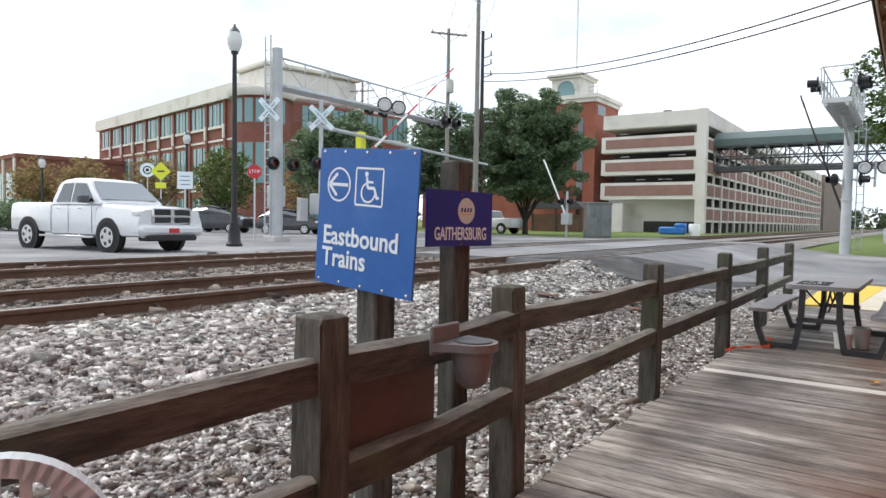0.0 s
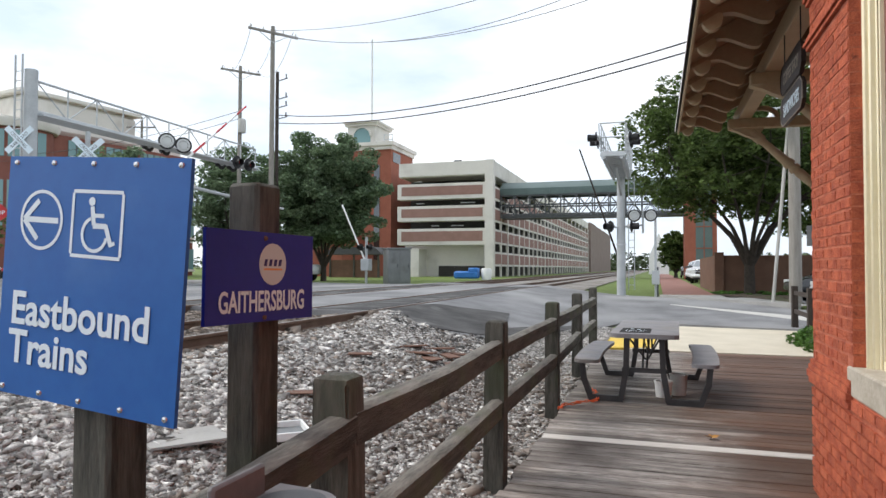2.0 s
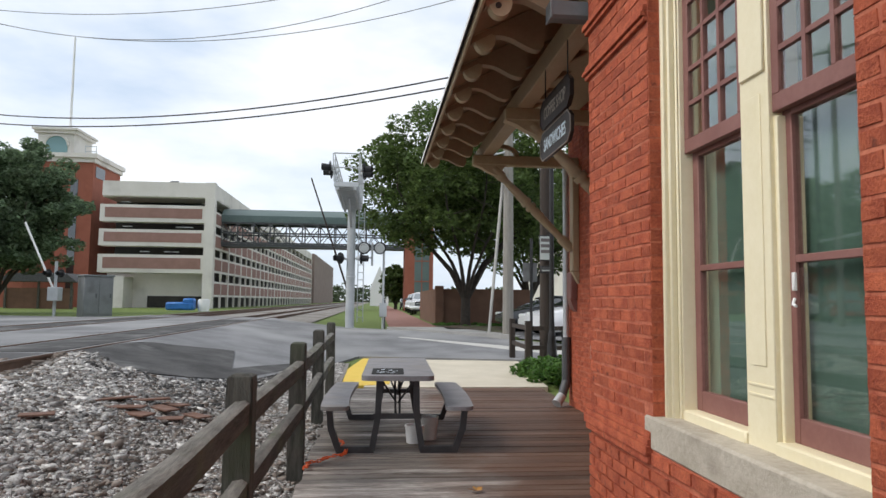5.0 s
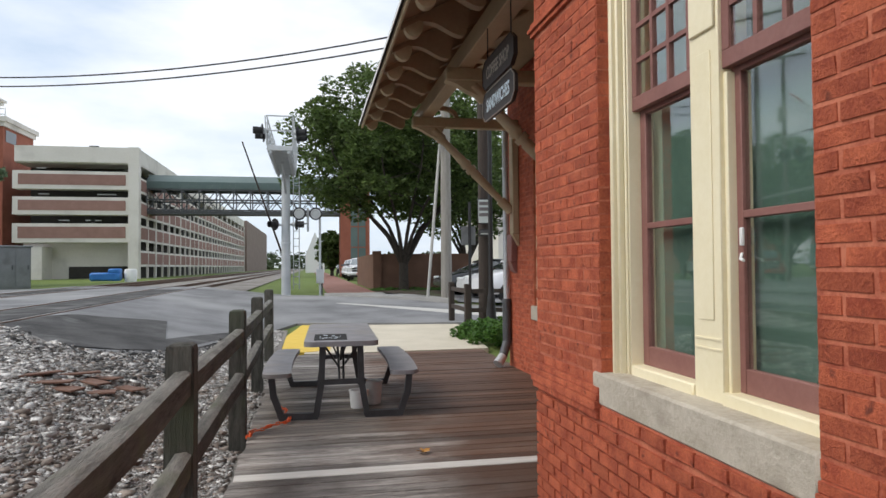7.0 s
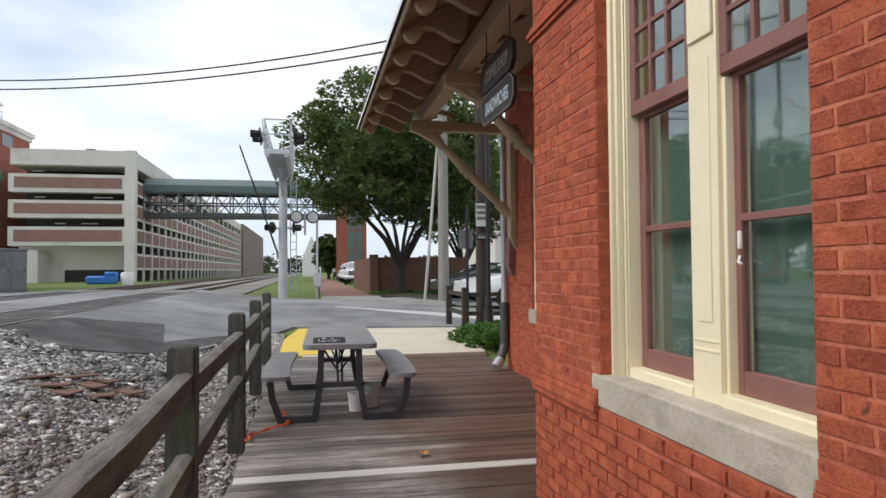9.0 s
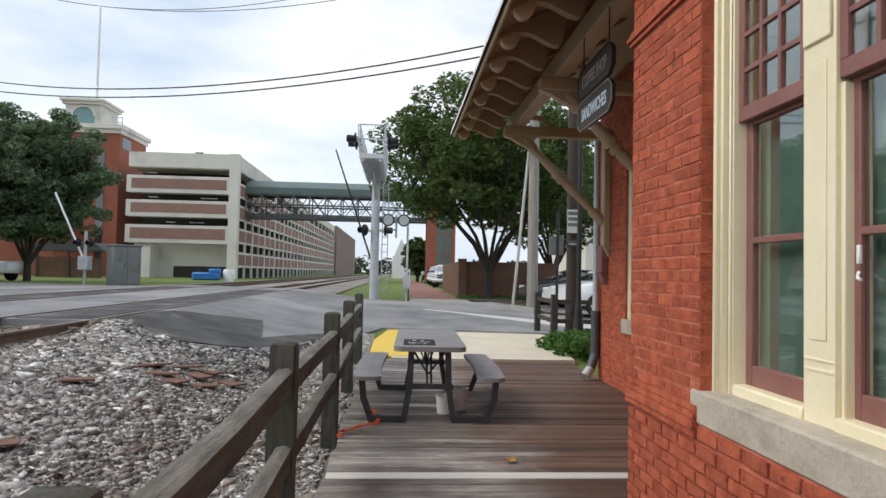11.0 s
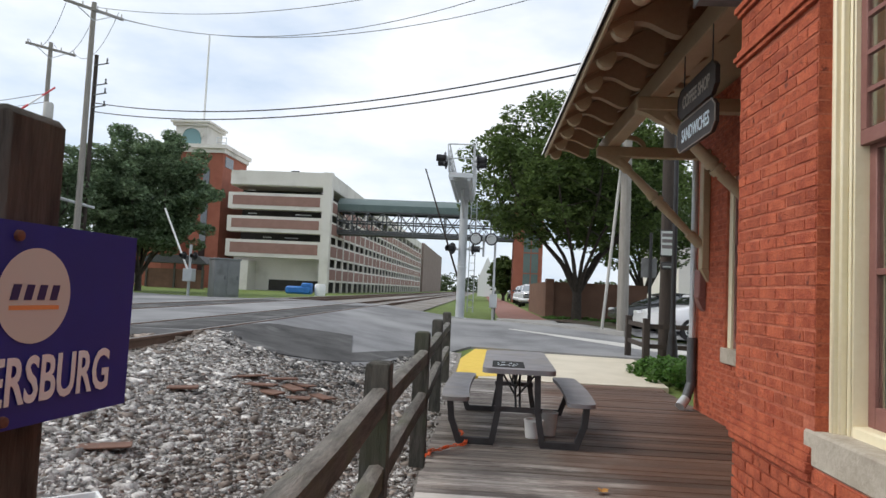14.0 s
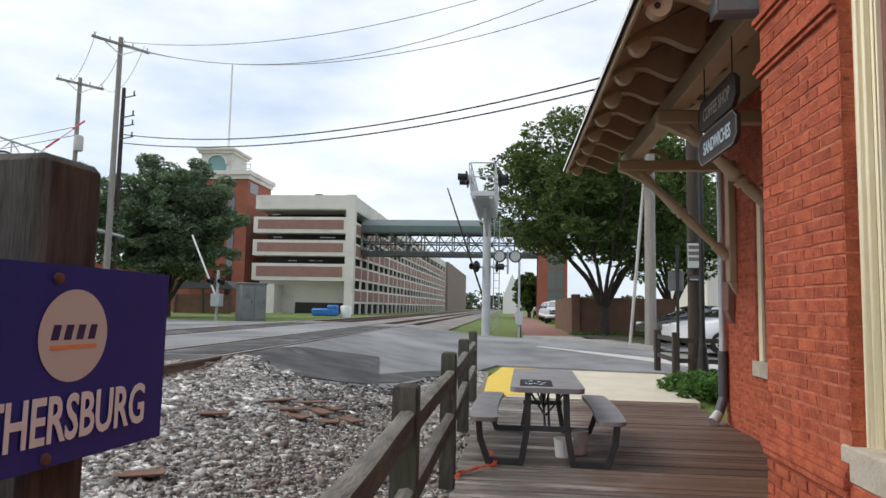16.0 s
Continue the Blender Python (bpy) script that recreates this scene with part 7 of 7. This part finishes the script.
def car(x, y, z, rz, paint, label, tall=0.0):
    v = thing("car", label, "car", (x, y, z), rz, "parked cars")
    bm = B()
    loft(bm, [(-2.2, 0.80, 0.72, 0.42, 0.85), (-2.0, 0.87, 0.80, 0.32, 0.98 + tall), (-1.2, 0.89, 0.82, 0.25, 1.0 + tall), (1.0, 0.89, 0.82, 0.25, 0.98 + tall), (1.9, 0.87, 0.76, 0.28, 0.82 + tall), (2.2, 0.76, 0.62, 0.36, 0.68 + tall)])
    part("body", bm, paint, v)
    bm = B()
    loft(bm, [(-1.95, 0.80, 0.70, 0.93 + tall, 1.02 + tall), (-1.2, 0.81, 0.62, 0.93 + tall, 1.42 + tall), (-0.1, 0.81, 0.62, 0.93 + tall, 1.47 + tall), (1.15, 0.80, 0.70, 0.93 + tall, 1.0 + tall)])
    part("cabin", bm, CARGLASS, v, "dark glazed cabin")
    bm = B()
    loft(bm, [(-1.25, 0.63, 0.58, 1.39 + tall, 1.46 + tall), (-0.1, 0.64, 0.58, 1.43 + tall, 1.50 + tall), (0.35, 0.64, 0.58, 1.33 + tall, 1.40 + tall)])
    part("roof", bm, paint, v)
    for s in (-1, 1):
        for px, pz in ((-0.35, 0),):
            bm = B()
            beam(bm, (px, s * 0.815, 0.98 + tall), (px, s * 0.64, 1.44 + tall), 0.03, 0.07)
            part("pillar", bm, paint, v)
        for wx in (-1.35, 1.35):
            wheel(v, wx, s * 0.80, 0.33, 0.20, s)
        bm = B()
        box(bm, 2.0, s * 0.42, 0.62 + tall, 2.2, s * 0.74, 0.76 + tall, 0.03)
        part("headlight", bm, LAMPGLASS, v)
        bm = B()
        box(bm, -2.21, s * 0.5, 0.70 + tall, -2.05, s * 0.80, 0.86 + tall, 0.03)
        part("tail_light", bm, STOPRED, v)
    return v


truck = pickup(-20.85, 13.15, WZ + 0.0, 6.0, CARWHITE, "white four-door pickup truck waiting at the crossing")
truck.scale = (1.06, 1.06, 1.06)
car(-38.5, 30.0, WZ, 20, CARDARK, "dark sport utility car parked by the road", 0.25)
car(-45.5, 33.0, WZ, 20, CARRED, "small red car parked by the road")
car(-34.0, 32.2, WZ, 20, CARDARK, "dark parked car behind the signal mast", 0.1)
pickup(-27.4, 42.5, WZ, -60, CARRED, "red pickup truck beyond the crossing")
pickup(-31.5, 52.5, WZ, 175, CARWHITE, "white pickup parked beneath the tree")
car(4.95, 26.3, 0.30, 190, CARWHITE, "white car standing beyond the barrier", 0.1)
car(5.4, 29.6, 0.30, 190, CARWHITE, "white car parked in the lot")
car(5.2, 33.5, 0.30, 190, CARDARK, "dark car parked in the lot")
car(6.5, 37.0, 0.30, 190, CARSILVER, "silver car parked further back in the lot")
for i, paint in enumerate((CARWHITE, CARWHITE, CARWHITE)):
    pickup(1.9 + 0.15 * i, 64 + i * 8.6, 0.30, 262, paint, "white pickup in the row parked along the brick path")
car(2.0, 90.0, 0.30, 268, CARSILVER, "silver car at the end of the row along the path", 0.3)
car(1.9, 98.0, 0.30, 268, CARDARK, "dark car at the end of the row along the path", 0.3)
tent = thing("white_gable", "small white pointed gable far down the path", "gable", (-1.6, 150, 0))
bm = B()
prism(bm, [(-2, 0), (2, 0), (2, 4), (0, 9), (-2, 4)], (1, 0, 0), (0, 0, 1), (0, 1, 0), 6)
part("walls", bm, WHITE, tent)

# far buildings at the east side of the lot
eb = thing("office_block", "pale office building beyond the parking lot", "building", (14, 62, 0), 0)
bm = B()
box(bm, 0, 0, 0, 22, 14, 9.5)
part("wall", bm, GARAGE, eb)
for i in range(7):
    for j in range(3):
        bm = B()
        box(bm, 1 + i * 3, -0.06, 1.0 + j * 3, 2.8 + i * 3, 0.02, 2.6 + j * 3)
        part("window", bm, WINGLASS, eb)

# ---- brick offices across the road ----
office = thing("office_building", "long three-storey red brick office building with white cornice", "office building", (-64, 52.7, 0.4), 169.7)
OL, OW, OH = 52.0, 24.0, 15.2
bm = B()
box(bm, 0, -OW, -0.5, OL, 0, OH)
part("wall", bm, OFFICE_BRICK, office)
bm = B()
box(bm, 3.0, -OW - 0.4, OH, OL + 0.4, 0.5, OH + 1.7)
part("cornice", bm, GARAGE, office, "broad white cornice")
bm = B()
for z in (4.2, 10.3):
    box(bm, -0.06, -OW, z, OL, 0.08, z + 0.25)
part("stone_band", bm, GARAGE, office)
bm = B()
lathe(bm, [(3.4, 0), (3.4, OH + 0.2)], 20, (1.2, -2.2, -0.4))
part("corner_bay", bm, OFFICE_BRICK, office, "rounded brick corner")
bm = B()
lathe(bm, [(3.8, OH - 0.3), (4.0, OH + 0.1), (4.0, OH + 0.5), (2.0, OH + 0.6)], 20, (1.2, -2.2, 0))
part("corner_cornice", bm, GARAGE, office, "curved cornice on the corner")
bm = B()
box(bm, 2.0, -17.0, OH + 0.5, 9.5, -3.2, OH + 4.2, 0.4)
part("penthouse", bm, GARAGE, office, "cream rooftop penthouse")
bm = B()
box(bm, 1.6, -17.4, OH + 4.2, 9.9, -2.8, OH + 4.7, 0.1)
part("penthouse_roof", bm, GARAGE, office)
for z0, z1 in ((5.0, 9.6), (11.9, 14.6)):
    for k in range(5):
        a0 = radians(96 + k * 22)
        bm = B()
        p, q = (Vector((1.2 + 3.44 * math.cos(t), -2.2 + 3.44 * math.sin(t), 0)) for t in (a0, a0 + radians(17)))
        vs = [bm.verts.new(c) for c in (p + Vector((0, 0, z0)), q + Vector((0, 0, z0)), q + Vector((0, 0, z1)), p + Vector((0, 0, z1)))]
        bm.faces.new(vs)
        part("window", bm, WINGLASS, office, "curved corner window")
for i in range(9):
    x = 6.2 + i * 5.0
    for z0, z1, wd in ((0.6, 3.4, 3.8), (5.0, 9.8, 3.5), (12.2, 14.9, 4.0)):
        bm = B()
        box(bm, x, -0.1, z0, x + wd, 0.06, z1)
        w = part("window", bm, WINGLASS, office, "wide teal office window")
        for k in range(1, 4):
            bm = B()
            box(bm, x + k * wd / 4 - 0.06, 0.06, z0, x + k * wd / 4 + 0.06, 0.12, z1)
            part("glazing_bar", bm, DARKMETAL if k != 2 else GARAGE, w)
        bm = B()
        box(bm, x - 0.1, 0.02, z0 - 0.3, x + wd + 0.1, 0.2, z0)
        part("sill", bm, GARAGE, w)
    bm = B()
    box(bm, x - 0.70, 0.0, 11.0, x - 0.14, 0.25, OH)
    part("pier", bm, OFFICE_BRICK, office, "brick top-floor pier")
    bm = B()
    box(bm, x - 0.64, 0.2, 10.6, x - 0.20, 0.42, 12.3)
    part("pier_cap", bm, GARAGE, office, "white stone pier cap")
    bm = B()
    box(bm, x - 0.72, 0.0, -0.4, x - 0.12, 0.22, 11.0)
    part("brick_pier", bm, OFFICE_BRICK, office)
for j in range(4):
    y = -7.0 - j * 4.5
    for z0, z1 in ((0.8, 3.4), (5.0, 9.6), (11.9, 14.8)):
        bm = B()
        box(bm, -0.08, y - 3.6, z0, 0.05, y, z1)
        w = part("window", bm, WINGLASS, office, "wide teal office window")
        for k in (0.9, 1.8, 2.7):
            bm = B()
            box(bm, -0.14, y - k - 0.06, z0, -0.08, y - k + 0.06, z1)
            part("glazing_bar", bm, DARKMETAL, w)
        bm = B()
        box(bm, -0.2, y - 3.7, z0 - 0.3, 0.0, y + 0.1, z0)
        part("sill", bm, GARAGE, w)
low = thing("low_building", "low red brick building with white pilasters down the street", "building", (-105, 45, 0.4), 172)
bm = B()
box(bm, 0, -18, -0.5, 60, 0, 9)
part("wall", bm, OFFICE_BRICK, low)
bm = B()
box(bm, -0.2, -18.2, 9, 60.2, 0.2, 9.6)
part("cornice", bm, OFFICE_BRICK, low)
for i in range(10):
    bm = B()
    box(bm, 2 + i * 5.8, -0.05, 1, 5.2 + i * 5.8, 0.08, 7)
    part("window", bm, WINGLASS, low)
    bm = B()
    box(bm, 0.4 + i * 5.8, 0, 0, 1.2 + i * 5.8, 0.2, 9)
    part("pilaster", bm, GARAGE, low)
rr = random.Random(12)
hd = [(rr.uniform(-51, -42.9), rr.uniform(19.4, 21.2), rr.uniform(0.8, 2.0)) for i in range(60)]
tagged(leaves("hedge", hd, [rr.uniform(0.45, 0.7) for i in hd], 9000, 0.10, LEAF_COOL, 13), "dark clipped hedge beside the road", "hedge", kind="stuff")

# ---- brickwork, laid last ----
BL, BH, J = 0.203, 0.058, 0.0097


def brick_mesh(w, seed=0):
    bm, q = B(), random.Random(seed + int(w * 1000))
    box(bm, 0, 0, 0, 0.10, w, BH)
    for v in bm.verts:
        if v.co.x < 0.01:
            v.co.y += q.uniform(0.001, 0.008) * (1 if v.co.y < 0.01 else -1)
            v.co.z += q.uniform(0.0, 0.0065) * (1 if v.co.z < 0.01 else -1)
            v.co.x += q.uniform(-0.003, 0.0004)
    bmesh.ops.recalc_face_normals(bm, faces=bm.faces)
    me = bpy.data.meshes.new("brick")
    bm.to_mesh(me)
    bm.free()
    me.materials.append(BRICK)
    return me


def lay(y0, y1, z0, z1, x, near, holes, proud, parent, limit):
    """Courses of stretchers on a wall facing -x; those in the stretch near become parts, the rest one joined part."""
    shapes = {}
    verts, faces, made = [], [], 0
    r = random.Random(77)
    z, row = z0, 0
    while z + BH <= z1 + 0.001:
        y = y0 - (BL + J) * (0.5 if row % 2 else 0.0)
        while y < y1:
            a, b = max(y, y0), min(y + BL, y1)
            y += BL + J
            for ha, hb, hz0, hz1 in holes:
                if z + BH > hz0 and z < hz1:
                    if a >= ha and b <= hb:
                        b = a
                    elif a < ha < b:
                        b = ha
                    elif a < hb < b:
                        a = hb
            if b - a < 0.02:
                continue
            dx = x - proud(z) + r.uniform(-0.0015, 0.0015)
            if made < limit and near[0] < a < near[1] and near[2] < z < near[3]:
                w = round(b - a, 3)
                key = (w, r.randrange(4))
                if key not in shapes:
                    shapes[key] = brick_mesh(*key)
                o = new("brick", shapes[key])
                o.parent = parent
                o.matrix_basis = pose(dx, a, z, r.uniform(-0.2, 0.2), 0, r.uniform(-0.3, 0.3))
                made += 1
            else:
                k = len(verts)
                c = [r.uniform(0.0, 0.0065) for _ in range(8)]
                d = [dx + r.uniform(-0.003, 0.0004) for _ in range(4)]
                verts += [(d[0], a + c[0], z + c[4]), (d[1], b - c[1], z + c[5]), (d[2], b - c[2], z + BH - c[6]), (d[3], a + c[3], z + BH - c[7]),
                          (dx + 0.1, a, z), (dx + 0.1, b, z), (dx + 0.1, b, z + BH), (dx + 0.1, a, z + BH)]
                faces += [(k, k + 1, k + 2, k + 3)[::-1], (k, k + 1, k + 5, k + 4), (k + 1, k + 2, k + 6, k + 5), (k + 2, k + 3, k + 7, k + 6), (k + 3, k, k + 4, k + 7)]
        z += BH + J
        row += 1
    return tagged(raw("brickwork", verts, faces, BRICK_JOINED, parent), kind="stuff")


S0 = WIN_Y0 + J - 24 * (BL + J)
S1 = WIN_Y1
lay(S0, WIN_Y0, 0.872, 2.99, BAY_X, (5.6, 6.46, 0.9, 2.98), [], lambda z: 0.0, bay, 110)
lay(S1, BAY_Y1 - 0.004, 0.872, 2.99, BAY_X, (7.9, 8.95, 0.9, 2.98), [(S1, S1 + 0.088, 0.7, SILL_Z1)], lambda z: 0.0, bay, 180)
lay(S0, BAY_Y1 - 0.004, -0.05, 0.709, BAY_X, (7.2, 8.9, 0.0, 0.72), [], lambda z: 0.012, bay, 90)
lay(WIN_Y0, WIN_Y1, 0.7135, 0.778, BAY_X, (0, 0, 0, 0), [], lambda z: 0.012, bay, 0)
for y0, y1 in ((S0, WIN_Y0), (S1, BAY_Y1 - 0.004)):
    lay(y0, y1, 3.087, 3.30, BAY_X, (0, 0, 0, 0), [], lambda z: 0.0, bay, 0)
lay(S0, BAY_Y1 - 0.004, 3.372, 4.5, BAY_X, (0, 0, 0, 0), [], lambda z: 0.0, bay, 0)
lay(BAY_Y1, MAIN_Y1 - 0.004, -0.05, 4.3, MAIN_X, (13.4, 14.9, 0.0, 1.2), [(11.75, 13.3, 0.76, 3.1)], lambda z: 0.0, station, 120)


def lay_x(x0, x1, z0, z1, y, sgn, parent):
    """Courses along x on a wall end that faces sgn * y."""
    verts, faces = [], []
    r = random.Random(78)
    z, row = z0, 0
    while z + BH <= z1:
        x = x0 - (BL + J) * (0.5 if row % 2 else 0)
        while x < x1:
            a, b = max(x, x0), min(x + BL, x1)
            x += BL + J
            if b - a < 0.03:
                continue
            q = y + sgn * r.uniform(-0.0015, 0.0015)
            k = len(verts)
            verts += [(a, q, z), (b, q, z), (b, q, z + BH), (a, q, z + BH), (a, q - sgn * 0.05, z), (b, q - sgn * 0.05, z), (b, q - sgn * 0.05, z + BH), (a, q - sgn * 0.05, z + BH)]
            faces += [(k, k + 1, k + 2, k + 3), (k, k + 1, k + 5, k + 4), (k + 1, k + 2, k + 6, k + 5), (k + 2, k + 3, k + 7, k + 6), (k + 3, k, k + 4, k + 7)]
        z += BH + J
        row += 1
    return tagged(raw("brickwork", verts, faces, BRICK_JOINED, parent), kind="stuff")


lay_x(BAY_X + 0.003, MAIN_X, -0.05, 4.5, BAY_Y1, 1, bay_end)
# window reveals of the bay, faced in brick
for yy, sg in ((WIN_Y1, -1), (WIN_Y0, 1)):
    lay_x(BAY_X + 0.004, BAY_X + 0.33, SILL_Z1, WIN_Z1, yy + sg * 0.002, sg, bay)
